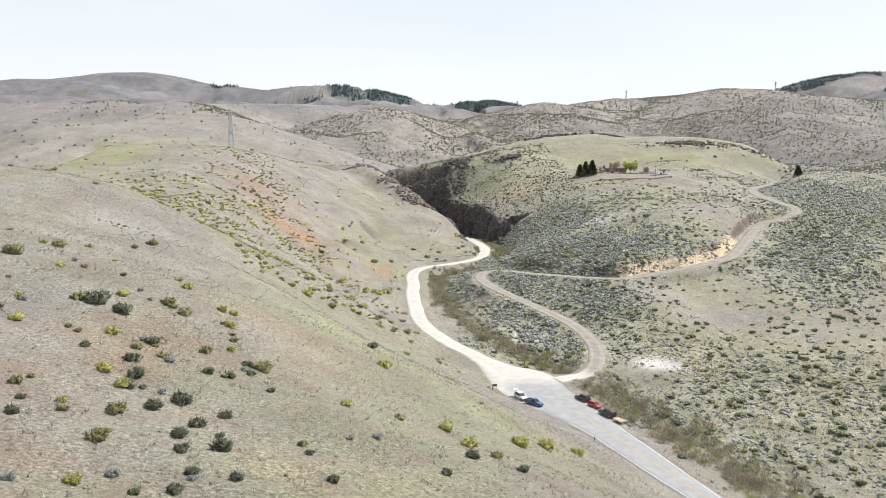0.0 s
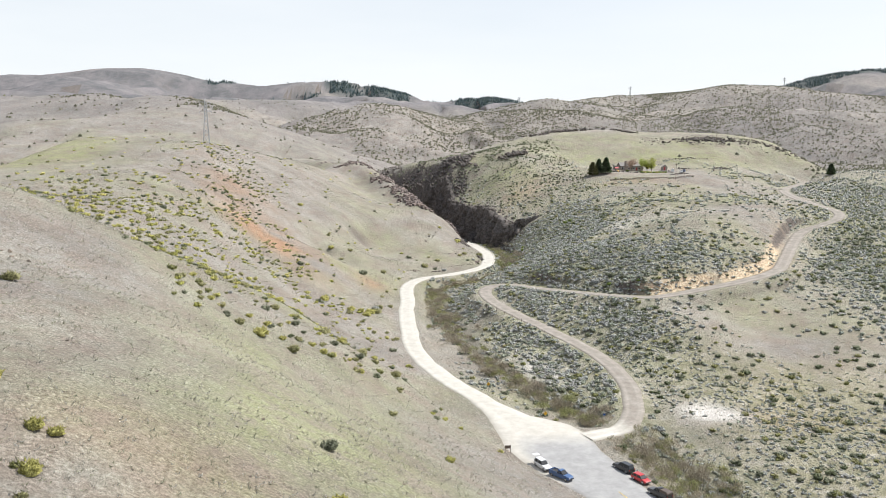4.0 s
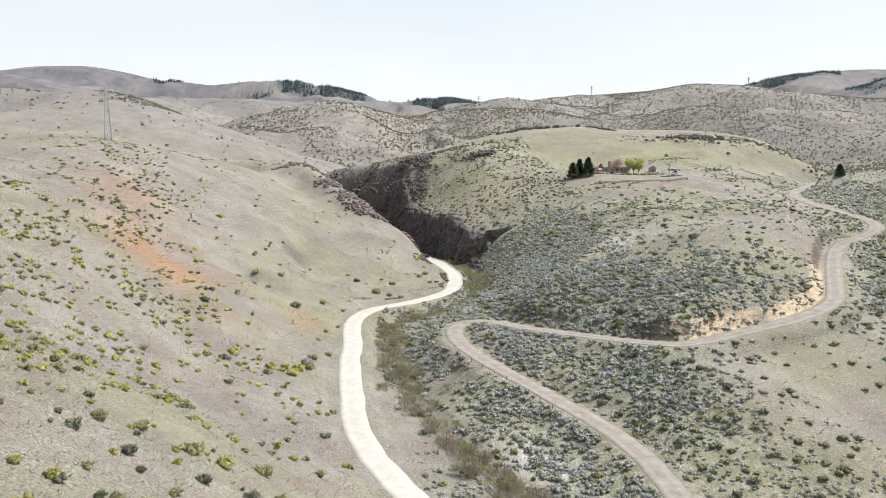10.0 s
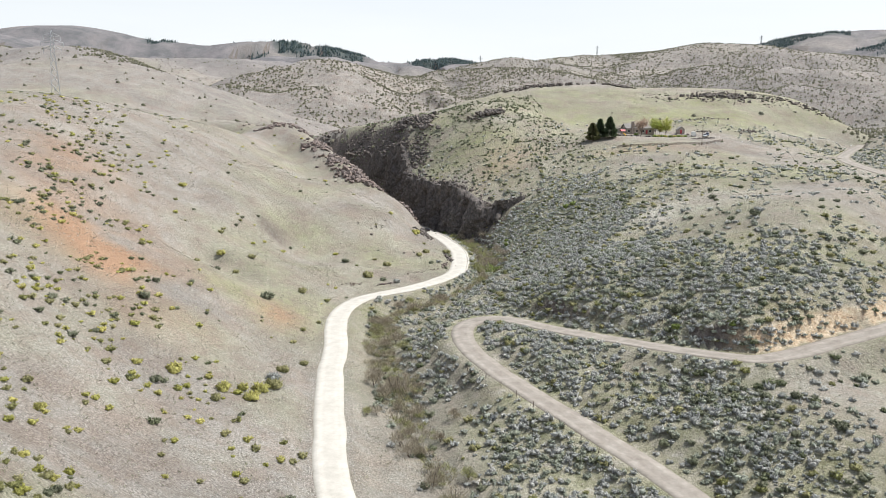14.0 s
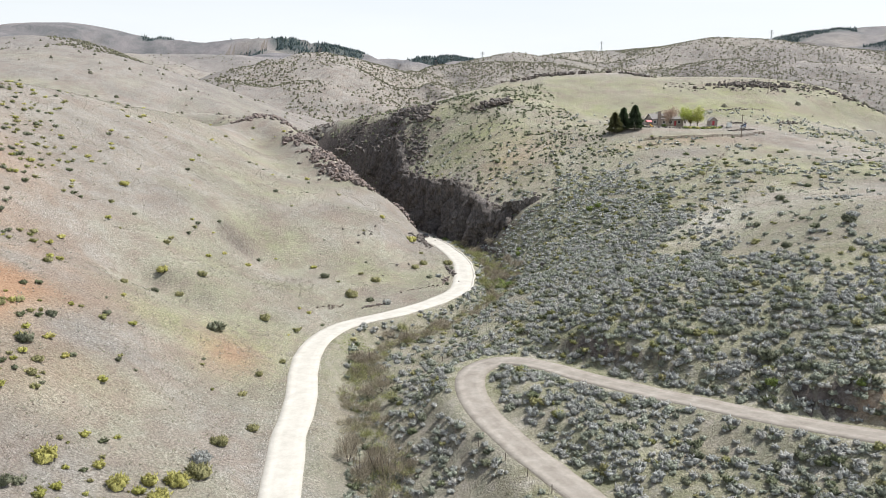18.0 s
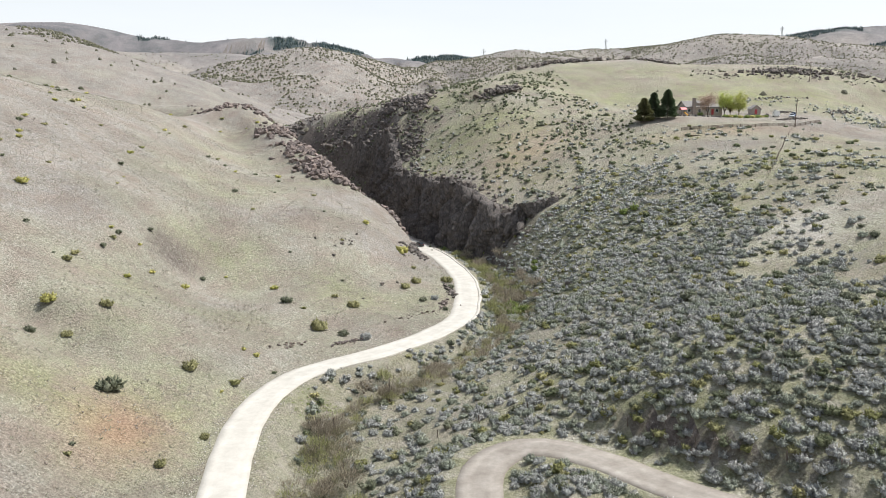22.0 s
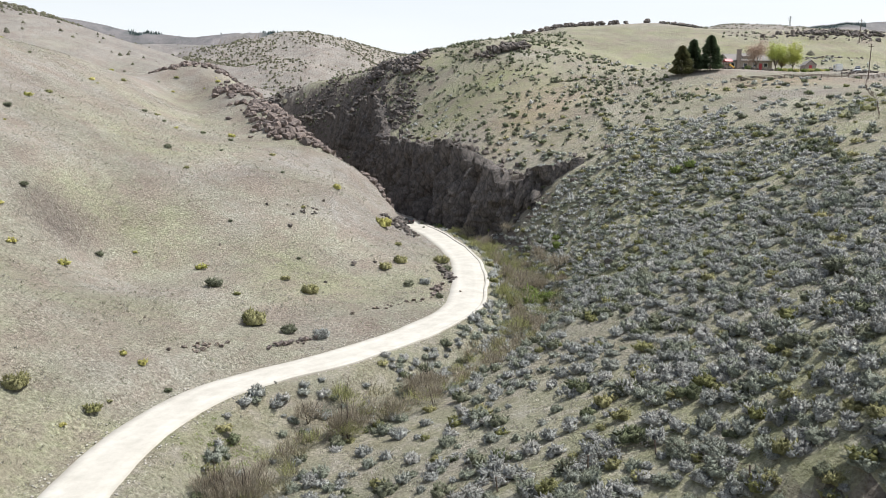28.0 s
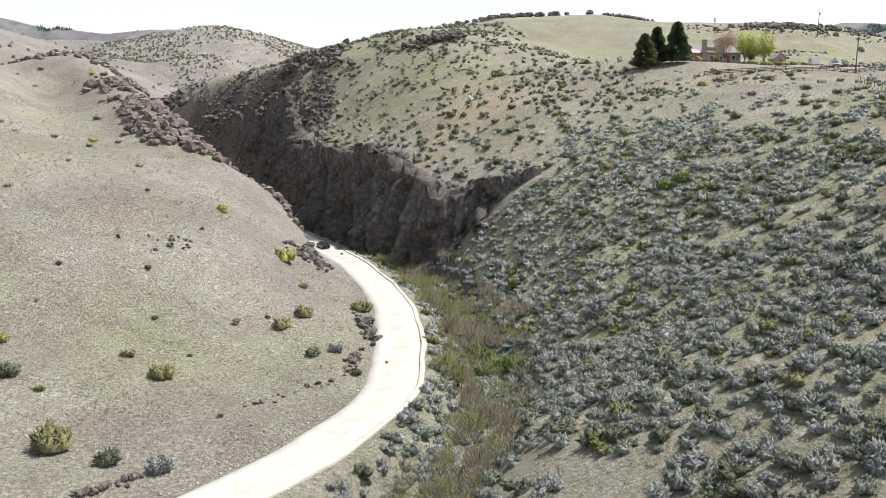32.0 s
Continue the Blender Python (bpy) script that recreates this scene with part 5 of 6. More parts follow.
x, y, r = sample(90000, -1000, 2900, 2900, 4050, 8)
ok = r.random(len(x)) < forest(x, y) * 0.8
x, y = x[ok], y[ok]
scatter("far_conifers", [cone_shape(400 + k) for k in range(4)], x, y, r.uniform(6, 11, len(x)), [far_needle], "dark conifer woods on the far mountain ridges", "forest", r.uniform(1, 1.4, len(x)))


# ---- shrubs and willows one by one ----
def plant_mesh(name, shape, mat):
    v, f = shape
    me = big_mesh(name, v, f, [mat])
    me.attributes.new("plant", "FLOAT", "POINT").data.foreach_set("value", np.full(len(v), 0.5, np.float32))
    return me


def stem_mesh(seed, n=5, height=0.35, spread=0.3, thick=0.02, name="stems"):
    r = np.random.default_rng(seed)
    bm = bmesh.new()
    for k in range(n):
        a = r.uniform(0, 6.28)
        b = (spread * math.cos(a) * r.uniform(0.3, 1), spread * math.sin(a) * r.uniform(0.3, 1), height * r.uniform(0.7, 1.1))
        rod(bm, (0, 0, -0.05), b, thick, thick * 0.4, 4)
    me = bpy.data.meshes.new(name)
    bm.to_mesh(me)
    bm.free()
    me.materials.append(bark_mat)
    return me


KINDS = {
    "yellow": ([plant_mesh("crown", shrub_shape(500 + k, 130, 0.95, 0.15, 8, 0.4), yellow_mat) for k in range(4)], "bright yellow-green bitterbrush shrub on dry grass"),
    "green": ([plant_mesh("crown", shrub_shape(510 + k, 130, 0.95, 0.15, 8, 0.4), green_mat) for k in range(4)], "olive-green bitterbrush shrub on dry grass"),
    "dark": ([plant_mesh("crown", shrub_shape(520 + k, 130, 0.95, 0.15, 8, 0.4), dark_mat) for k in range(4)], "dark green shrub on bare slope"),
    "sage": ([plant_mesh("crown", shrub_shape(530 + k, 130, 0.95, 0.15, 8, 0.4), sage_mat) for k in range(4)], "grey-green sagebrush shrub on dry grass"),
    "fresh": ([plant_mesh("crown", shrub_shape(540 + k, 130, 1.1, 0.15, 8, 0.4), fresh_mat) for k in range(3)], "fresh green leafy shrub among sagebrush"),
    "willow": ([plant_mesh("crown", twig_shape(550 + k, 520, 1.15, 0.26, 0.05), willow_mat) for k in range(4)], "brown leafless willow thicket beside the creek"),
    "budding": ([plant_mesh("crown", twig_shape(560 + k, 520, 1.1, 0.26, 0.05), bud_mat) for k in range(3)], "willow thicket with yellow-green buds beside the creek"),
}
stems = [stem_mesh(600 + k, 1, 0.35, 0.12, 0.035, "stem") for k in range(4)]
tall_stems = [stem_mesh(610 + k, 1, 0.95, 0.4, 0.014, "stem") for k in range(6)]
count = 0


def shrub(kind, x, y, size, group, tall=1.0):
    global count
    crowns, label = KINDS[kind]
    wet = kind in ("willow", "budding")
    ob = anchor("willow" if wet else "shrub", x, y, float(ground_z(x, y)) - 0.03, label, "willow" if wet else "shrub", group)
    r = random.Random(count)
    ob.rotation_euler = (0, 0, r.uniform(0, 6.28))
    size *= 1.0 if wet else 1.1
    pieces = [("crown", crowns[count % len(crowns)])] + ([("stem", tall_stems[(count + j) % 6]) for j in range(4)] if wet else [("stem", stems[count % 4])])
    for j, (name, me) in enumerate(pieces):
        p = new(name, me)
        p.parent = ob
        p.rotation_euler = (0, 0, 1.7 * j)
        p.scale = (size, size * r.uniform(0.85, 1.1), size * tall)
    count += 1
    return ob


SPUR = [("dark", -37, 102.2, 3), ("dark", -33.4, 100.9, 2.4), ("green", -52.4, 130, 2.2), ("green", -54.5, 119, 2.6), ("green", -46.8, 160.5, 2.5), ("dark", -27, 91.2, 1.7), ("dark", -26.7, 83.1, 1.8), ("dark", -24.8, 77.9, 1.9), ("yellow", -25.2, 74.9, 1.3), ("dark", -21.3, 71.5, 1.7), ("dark", -19.4, 74.3, 2.1), ("green", -23.7, 68.6, 1.7), ("green", -23, 62.5, 1.8), ("green", -21.4, 92.6, 1.7), ("sage", -23.7, 85.8, 1.2), ("dark", -19.3, 84.4, 1.4), ("dark", -16.9, 69, 1.5), ("dark", -17.7, 66.1, 1.5), ("dark", -16.8, 63, 1.3), ("dark", -13.8, 64.7, 1.8), ("dark", -15.2, 72.9, 1.3), ("yellow", -21.2, 106.7, 1.7), ("yellow", -23.6, 113.1, 1.6), ("green", -27, 106.3, 1.8), ("green", -14.8, 92, 2.2), ("green", -29.8, 108.6, 2.1)]
SPUR_MORE = [("yellow", -30, 119.8, 1.7), ("sage", -19.8, 56.2, 1), ("dark", -15.1, 54.8, 1.3), ("dark", -14.9, 58.8, 1.2), ("dark", -11.5, 58.5, 1.2), ("dark", -12.7, 83.7, 1), ("sage", -16.3, 89.1, 1.1), ("green", -32.7, 70.5, 1.3), ("dark", -30.2, 64.2, 1.3), ("sage", -25.3, 52.7, 0.9), ("yellow", -5, 87.9, 1.3), ("dark", -3.1, 138.6, 2.2), ("yellow", -0.9, 120.4, 2.1), ("yellow", 7, 97.5, 1.9), ("yellow", 9, 88.4, 2), ("dark", 8.4, 78.6, 1.7), ("green", 11.7, 84.2, 1.6), ("yellow", 18.1, 107.1, 2.4), ("yellow", 23.7, 116.4, 2.6), ("yellow", 32.2, 131.2, 2.5), ("dark", 13.7, 79.1, 1.5), ("dark", 5, 69, 1.1), ("dark", -4.5, 60.9, 1.1), ("green", -7.7, 68.2, 1), ("sage", -1.3, 75.6, 1.1), ("sage", -3.8, 72.9, 0.9)]
HILL = [("dark", -73.8, 332.1, 2.4), ("sage", -30.9, 225.4, 1.2), ("green", -22.7, 235.2, 2.4), ("dark", -17.5, 228.5, 2.1), ("green", -11.8, 239.6, 3), ("yellow", -7.7, 241, 2.7), ("green", -3.5, 251.2, 3.1), ("dark", -3.3, 233.4, 2.2), ("dark", -9, 231.2, 2), ("dark", -15.2, 225.2, 1.4), ("green", -25.2, 205.5, 2.2), ("dark", -28, 206.9, 1.4), ("yellow", -21.1, 204.9, 3.1), ("green", -14.9, 205, 2.7), ("yellow", -17.5, 208.4, 1.5), ("green", -15.2, 215.1, 1.7), ("yellow", -12.6, 217.8, 1.6), ("yellow", -10.2, 216.4, 2), ("yellow", -8.3, 219.1, 1.8), ("green", -4.1, 228.5, 1.6), ("green", 0.3, 237.9, 2.1), ("green", 5.1, 236.1, 3), ("dark", 7.4, 258.3, 2.1), ("yellow", -29.6, 295.4, 2), ("yellow", -24.5, 253.4, 1.8), ("dark", -20.7, 325.2, 2.4)]
HILL_MORE = [("green", -10.3, 326.9, 2.4), ("green", -1.1, 341, 3.6), ("yellow", -4.5, 331.3, 3.1), ("yellow", -21.3, 214, 1.8), ("yellow", -24.8, 213.5, 1.4), ("yellow", -31.8, 211.5, 1.6), ("green", -33, 207.6, 1.4), ("green", -26.2, 230.7, 1.3), ("green", -26.8, 352.5, 1.7), ("yellow", -0.7, 277.3, 1.9), ("dark", -19, 270.2, 1.5), ("yellow", -2.4, 220.2, 1.7)]
DRAW = [("green", -39.5, 397, 2.1), ("green", -26.8, 403.7, 1.7), ("yellow", -23.3, 423.5, 2.7), ("green", -14.7, 426.2, 2.5), ("dark", -22.9, 413.8, 2), ("green", -18.1, 416, 1.8), ("dark", -8.1, 402.8, 3.6), ("dark", 13.8, 461.3, 2.6), ("dark", -6, 470.4, 1.4), ("dark", -21.5, 461, 1.6), ("dark", -22.7, 453.7, 1.5), ("dark", -17.1, 470.6, 1.5), ("yellow", -41.7, 464.2, 2.5), ("dark", -32, 505.2, 1.7), ("dark", -4.8, 520.9, 1.8), ("green", -26, 441.8, 2.1), ("green", 4.1, 362.4, 2.1), ("green", -0.2, 353.9, 2.7), ("sage", -1.3, 345, 3.3), ("yellow", -3.1, 337.1, 3.4), ("yellow", -6.4, 335.7, 2.4), ("yellow", -10, 333.2, 3)]
DRAW_MORE = [("yellow", -13.2, 336.8, 1.7), ("yellow", -19.3, 334.9, 3.3), ("green", 2.6, 386.3, 1.8), ("dark", -18.2, 366, 1.3), ("green", -27.4, 356.4, 1.8), ("dark", -30.5, 360.2, 2.9), ("dark", -30.6, 372.6, 2.2), ("green", 1.1, 416.8, 2.7), ("green", 6.3, 398, 1.7)]
ROUND = [("yellow", 32.9, 513.5, 2.1), ("yellow", 42.9, 509.1, 3.6), ("green", 44.9, 485.3, 2.7), ("green", 41.8, 480.6, 2.6), ("dark", 45.4, 471.3, 2), ("green", 28.7, 463.6, 2.9), ("green", 21.3, 447.5, 3.6), ("dark", 26.4, 445.2, 2.3), ("sage", 31, 444.2, 2.3), ("sage", 48.5, 472.8, 2.1), ("green", 53.9, 494.4, 3), ("dark", 54.1, 487.1, 2.1), ("dark", 26.1, 478.2, 0.9), ("dark", 50.3, 466, 1.6), ("green", 45.4, 498.8, 1.4), ("dark", 12.9, 488.2, 0.9), ("dark", 21, 513.5, 0.9), ("dark", 6, 526.8, 1)]
MESA = [("fresh", 102, 491, 2.6), ("fresh", 104.5, 490, 2.8), ("dark", 84, 408, 3.0), ("dark", 127, 388, 3.2), ("sage", 129, 390, 2.6), ("dark", 131, 423, 2.6), ("green", 132, 360, 2.0), ("green", 161, 346, 2.2), ("dark", 141, 329, 2.0), ("dark", 95, 296, 2.4), ("dark", 94, 308, 2.4), ("dark", 131, 597, 2.4),
        ("fresh", 86, 343, 2.0), ("fresh", 94, 333, 1.6), ("dark", 115, 391, 2.4), ("sage", 106, 411, 2.4), ("dark", 89, 349, 3.4), ("green", 136, 349, 2.2), ("dark", 148, 356, 2.0), ("fresh", 69, 472, 3.4), ("fresh", 71, 470, 3.0), ("fresh", 66, 545, 2.4), ("fresh", 60, 551, 3.2)]
for rows, group in ((SPUR + SPUR_MORE, "shrubs on the near spur"), (HILL + HILL_MORE + DRAW + DRAW_MORE, "shrubs on the west hillside"), (ROUND, "shrubs on the round hill"), (MESA, "shrubs on the mesa slopes")):
    for kind, x, y, size in rows:
        shrub(kind, x, y, size, group)
rs = random.Random(5)
for k in range(40):  # more of the near spur's brush
    x, y = rs.gauss(-28, 14), rs.uniform(56, 135)
    if x < -12 - 0.55 * (y - 95):
        shrub(rs.choice(["dark", "green", "yellow", "sage", "dark", "green"]), x, y, rs.uniform(0.7, 1.3), "shrubs on the near spur")
for k in range(130):  # along the creek
    i = rs.randrange(18, len(creek_curve) - 70)
    x, y = creek_curve[i, :2]
    dx, dy = rs.gauss(0, 3.0), rs.gauss(0, 3.0)
    if nearest(np.array([x + dx]), np.array([y + dy]), road_curve)[0][0] < 7 or nearest(np.array([x + dx]), np.array([y + dy]), dirt_curve)[0][0] < 6:
        continue
    shrub(rs.choice(["willow", "willow", "budding", "willow"]), x + dx, y + dy, rs.uniform(2.8, 5.0), "willows along the creek", rs.uniform(0.75, 1.0))
for kind, x, y, size in (("willow", 56, 246, 4.5), ("budding", 50, 250, 4.2), ("willow", 61, 222, 4.8), ("willow", 64, 214, 4.6), ("budding", 66, 205, 4.0), ("willow", 67, 196, 4.4), ("willow", 69, 186, 4.2), ("budding", 18, 337, 3.0), ("willow", 20, 338, 3.2), ("willow", 24, 384, 4.2), ("budding", 22, 397, 4.4), ("willow", 25, 404, 4.0), ("budding", 34, 426, 4.0),
                         ("willow", 30, 421, 3.8), ("budding", 66, 488, 4.2), ("willow", 67, 479, 4.6), ("budding", 65, 500, 3.8), ("willow", 63, 466, 3.6), ("budding", 63.5, 512, 3.6), ("budding", 62, 535, 3.4)):
    shrub(kind, x, y, size, "willows along the creek", 0.85)
BEND = [("budding", 61.3, 466.6, 4.2), ("willow", 66.2, 487.1, 4.6), ("willow", 66.8, 500.5, 5), ("budding", 67.8, 515.9, 4.2), ("willow", 67.8, 525.3, 4.6), ("willow", 65.6, 536.1, 5), ("budding", 62.6, 466.1, 4.2)]
LUSH = [("fresh", 68.4, 477.3, 3.4), ("fresh", 69.6, 483.3, 3), ("fresh", 67.3, 470.2, 2.8), ("fresh", 70.4, 503.9, 2.2), ("fresh", 70.5, 511.2, 2), ("fresh", 79.1, 496.6, 2.4), ("fresh", 80.2, 501.7, 2), ("fresh", 71, 536.3, 1.6), ("fresh", 59.8, 559.3, 2.4)]
for kind, x, y, size in BEND + LUSH:
    shrub(kind, x, y, size, "willows along the creek" if kind != "fresh" else "green shrubs along the creek")
x, y, r = sample(500, 14, 30, 404, 422, 12)
ok = clear_of_roads(x, y, 0.5) & (spot(x, y, 21, 413, 4, 4) > 0.3)
scatter("lush_grass", [twig_shape(355 + k, 30, 0.7, 0.3, 0.14) for k in range(3)], x[ok], y[ok], r.uniform(0.6, 1.2, ok.sum()), [fresh_mat], "patch of lush green grass beside the creek", "grass")

# loose stones along the road edges and on the bare banks
stone_shapes = []
for k in range(4):
    me = boulder_mesh("stone_shape", 700 + k, pale_rock, 8, 0.7)
    me.calc_loop_triangles()
    stone_shapes.append((np.array([v.co for v in me.vertices]), np.array([t.vertices for t in me.loop_triangles])))
    bpy.data.meshes.remove(me)
road_stone = simple("road_stone", (0.46, 0.43, 0.38), 0.9, vary=0.3)
r = np.random.default_rng(44)
k = r.integers(0, len(road_curve) - 1, 3200)
between = r.random(len(k))[:, None]
on_road = road_curve[k] * (1 - between) + road_curve[k + 1] * between
s = r.choice([-1, 1], len(k))
d = np.gradient(road_curve[:, :2], axis=0)
d /= np.linalg.norm(d, axis=1, keepdims=True)
w = np.where(s > 0, road_right(road_curve[k, 1]), road_left(road_curve[k, 1])) + np.abs(r.normal(0.25, 0.7, len(k)))
x, y = on_road[:, 0] + d[k, 1] * s * w, on_road[:, 1] - d[k, 0] * s * w
scatter("roadside_stones", stone_shapes, x, y, r.uniform(0.12, 0.38, len(k)), [road_stone], "pale loose stones along the road edges", "stones", sink=-0.03)
x, y, r = sample(9000, -90, 190, 60, 560, 45)
ok = clear_of_roads(x, y) & (r.random(len(x)) < 0.15 + masks(x, y, 0, x > 500)[1])
scatter("hillside_stones", stone_shapes, x[ok], y[ok], r.uniform(0.15, 0.55, ok.sum()), [pale_rock], "small pale stones strewn over the slopes", "stones", sink=-0.02)


# ---- trees at the house ----
def conifer(x, y, height, width, group, label, mat=needle_mat, seed=0):
    r = np.random.default_rng(seed)
    ob = anchor("conifer", x, y, float(ground_z(x, y)) - 0.05, label, "tree", group)
    bm = bmesh.new()
    rod(bm, (0, 0, -0.3), (0, 0, height * 0.95), 0.2, 0.03, 8)
    part("trunk", bm, bark_mat, ob)
    v, f = [], []
    n = int(height * 260)
    for k in range(n):
        t = r.uniform(0.06, 1.0) ** 0.9
        z = height * t
        a0 = r.uniform(0, 6.28)
        rad = width / 2 * (1 - t) ** 0.7 * min(1, 0.45 + t * 4) * (0.88 + 0.14 * math.sin(4 * t * 6 + seed) + 0.14 * math.sin(3 * a0 + 7 * t)) * r.uniform(0.3, 1.05) ** 0.6 + 0.15
        a = a0
        c = np.array([rad * math.cos(a), rad * math.sin(a), z])
        for _ in range(2):
            o = np.array([math.cos(a), math.sin(a), r.uniform(-0.5, 0.25)])
            q = np.cross(o, r.normal(size=3))
            q /= np.linalg.norm(q) + 1e-6
            s = r.uniform(0.5, 1.05)
            b = len(v)
            v += [c - q * s * 0.35 - o * s * 0.4, c + q * s * 0.35 - o * s * 0.4, c + o * s * 0.8]
            f.append((b, b + 1, b + 2))
    me = big_mesh("crown", np.array(v), np.array(f), [mat])
    p = new("crown", me)
    p.parent = ob


def leaf_tree(x, y, height, width, mat, label, seed, density=1.0):
    r = np.random.default_rng(seed)
    ob = anchor("leafy_tree", x, y, float(ground_z(x, y)) - 0.05, label, "tree", "trees round the house")
    bm = bmesh.new()
    fork = height * 0.16
    rod(bm, (0, 0, -0.3), (0, 0, fork), 0.2, 0.15, 8)
    part("trunk", bm, bark_mat, ob)
    v, f = [], []
    for k in range(9):
        a = k * 0.7 + r.uniform(0, 0.5)
        tip = np.array([width / 2 * r.uniform(0.3, 0.8) * math.cos(a), width / 2 * r.uniform(0.3, 0.8) * math.sin(a), height * r.uniform(0.42, 0.95)])
        mid = np.array([tip[0] * 0.45, tip[1] * 0.45, fork + (tip[2] - fork) * 0.45])
        bm = bmesh.new()
        rod(bm, (0, 0, fork * 0.9), mid, 0.1, 0.06, 5)
        rod(bm, mid, tip, 0.06, 0.015, 5)
        part("limb", bm, bark_mat, ob)
        for j in range(int(420 * density)):
            t = r.uniform(0.25, 1.05)
            c = mid + (tip - mid) * t + r.normal(0, width * 0.1, 3)
            o, q = r.normal(size=3), r.normal(size=3)
            s = r.uniform(0.2, 0.42)
            b = len(v)
            v += [c, c + o / np.linalg.norm(o) * s, c + q / np.linalg.norm(q) * s]
            f.append((b, b + 1, b + 2))
    p = new("crown", big_mesh("crown", np.array(v), np.array(f), [mat]))
    p.data.attributes.new("plant", "FLOAT", "POINT").data.foreach_set("value", np.full(len(v), 0.65, np.float32))
    p.parent = ob


conifer(138.3, 575, 8.8, 7.8, "trees round the house", "broad olive-brown juniper beside the house yard", leafy("juniper_needles", (0.17, 0.165, 0.09), (0.36, 0.34, 0.2), 0.75, 0.3), 3)
conifer(143, 577.5, 9.6, 6.6, "trees round the house", "tall dark green conifer beside the house yard", needle_mat, 4)
conifer(147, 574, 10.6, 8.0, "trees round the house", "tallest dark green conifer beside the house yard", needle_mat, 5)
conifer(303, 577, 7.5, 6.5, "trees by the upper road", "dark conifer beside the upper dirt road", needle_mat, 6)
leaf_tree(176.6, 589, 10.4, 7.4, leafy("spring_leaves", (0.32, 0.38, 0.09), (0.64, 0.68, 0.22), 0.7, 0.5), "tree with yellow-green spring leaves in front of the house", 7)
leaf_tree(182.2, 588, 9.8, 6.6, leafy("young_leaves", (0.34, 0.38, 0.09), (0.66, 0.66, 0.22), 0.7, 0.5), "tree with yellow-green spring leaves beside the drive", 8)
leaf_tree(167.8, 585, 9.2, 8.0, leafy("pink_buds", (0.32, 0.23, 0.17), (0.58, 0.45, 0.36), 0.7, 0.5), "nearly bare tree with pinkish buds in front of the house", 9, 0.8)
leaf_tree(180.5, 592, 7.0, 4.6, leafy("late_buds", (0.18, 0.17, 0.07), (0.40, 0.36, 0.16), 0.7, 0.5), "half-leaved tree behind the hedge", 10, 0.7)
for k in range(9):
    shrub("yellow" if k % 2 else "fresh", 173 + 2.1 * k, 580.5 + 0.9 * math.sin(k), 2.6 - 0.1 * (k % 3), "hedge shrubs by the drive", 0.8)
shrub("fresh", 164.5, 584, 2.4, "hedge shrubs by the drive")


# ---- house and yard ----
wall_mat = simple("tan_siding", (0.40, 0.345, 0.29), 0.8, vary=0.12)
roof_mat = simple("grey_shingles", (0.22, 0.205, 0.19), 0.85)
glass_mat, nt, bsdf = material("window_glass")
bsdf.inputs["Base Color"].default_value = (0.03, 0.035, 0.04, 1)
bsdf.inputs["Roughness"].default_value = 0.08
white_mat = simple("white_paint", (0.78, 0.78, 0.76), 0.5, vary=0.05)
red_mat = simple("red_paint", (0.45, 0.05, 0.06), 0.5, vary=0.1)
stone_mat = simple("chimney_stone", (0.33, 0.28, 0.245), 0.9, vary=0.35, scale=5)
wood_mat = simple("grey_wood", (0.15, 0.115, 0.09), 0.85, vary=0.3, scale=4)


def gable(bm, cx, cy, sx, sy, z0, z1, over, thick=0.25):
    """A pitched roof with its ridge along x."""
    for s in (-1, 1):
        a = [(cx - sx / 2 - over, cy, z1), (cx + sx / 2 + over, cy, z1), (cx + sx / 2 + over, cy + s * (sy / 2 + over), z0), (cx - sx / 2 - over, cy + s * (sy / 2 + over), z0)]
        top = [bm.verts.new(p) for p in a]
        low = [bm.verts.new((p[0], p[1], p[2] - thick)) for p in a]
        for q in (top, low[::-1]):
            bm.faces.new(q if s > 0 else q[::-1])
        for i in range(4):
            j = (i + 1) % 4
            bm.faces.new((top[j], top[i], low[i], low[j]) if s > 0 else (top[i], top[j], low[j], low[i]))
    return bm


def body_with_gables(cx, cy, sx, sy, z0, z1, rise):
    bm = bmesh.new()
    p = [(-sx / 2, -sy / 2), (sx / 2, -sy / 2), (sx / 2, sy / 2), (-sx / 2, sy / 2)]
    lo = [bm.verts.new((cx + a, cy + b, z0)) for a, b in p]
    hi = [bm.verts.new((cx + a, cy + b, z1)) for a, b in p]
    rl, rr = bm.verts.new((cx - sx / 2, cy, z1 + rise)), bm.verts.new((cx + sx / 2, cy, z1 + rise))
    bm.faces.new((lo[0], lo[1], hi[1], hi[0]))
    bm.faces.new((lo[2], lo[3], hi[3], hi[2]))
    bm.faces.new((lo[1], lo[2], hi[2], rr, hi[1]))
    bm.faces.new((lo[3], lo[0], hi[0], rl, hi[3]))
    bm.faces.new((hi[0], hi[1], rr, rl))
    bm.faces.new((hi[2], hi[3], rl, rr))
    return bm


def window(parent, x, y, z, w, h):
    bm = bmesh.new()
    for a, b, c, d in ((0, h / 2, w + 0.24, 0.12), (0, -h / 2, w + 0.24, 0.12), (-w / 2, 0, 0.12, h), (w / 2, 0, 0.12, h)):
        box(bm, x + a, y, z + b, c, 0.14, d)
    win = part("window", bm, white_mat, parent)
    bm = bmesh.new()
    box(bm, x, y + 0.02, z, w, 0.06, h)
    part("pane", bm, glass_mat, win)


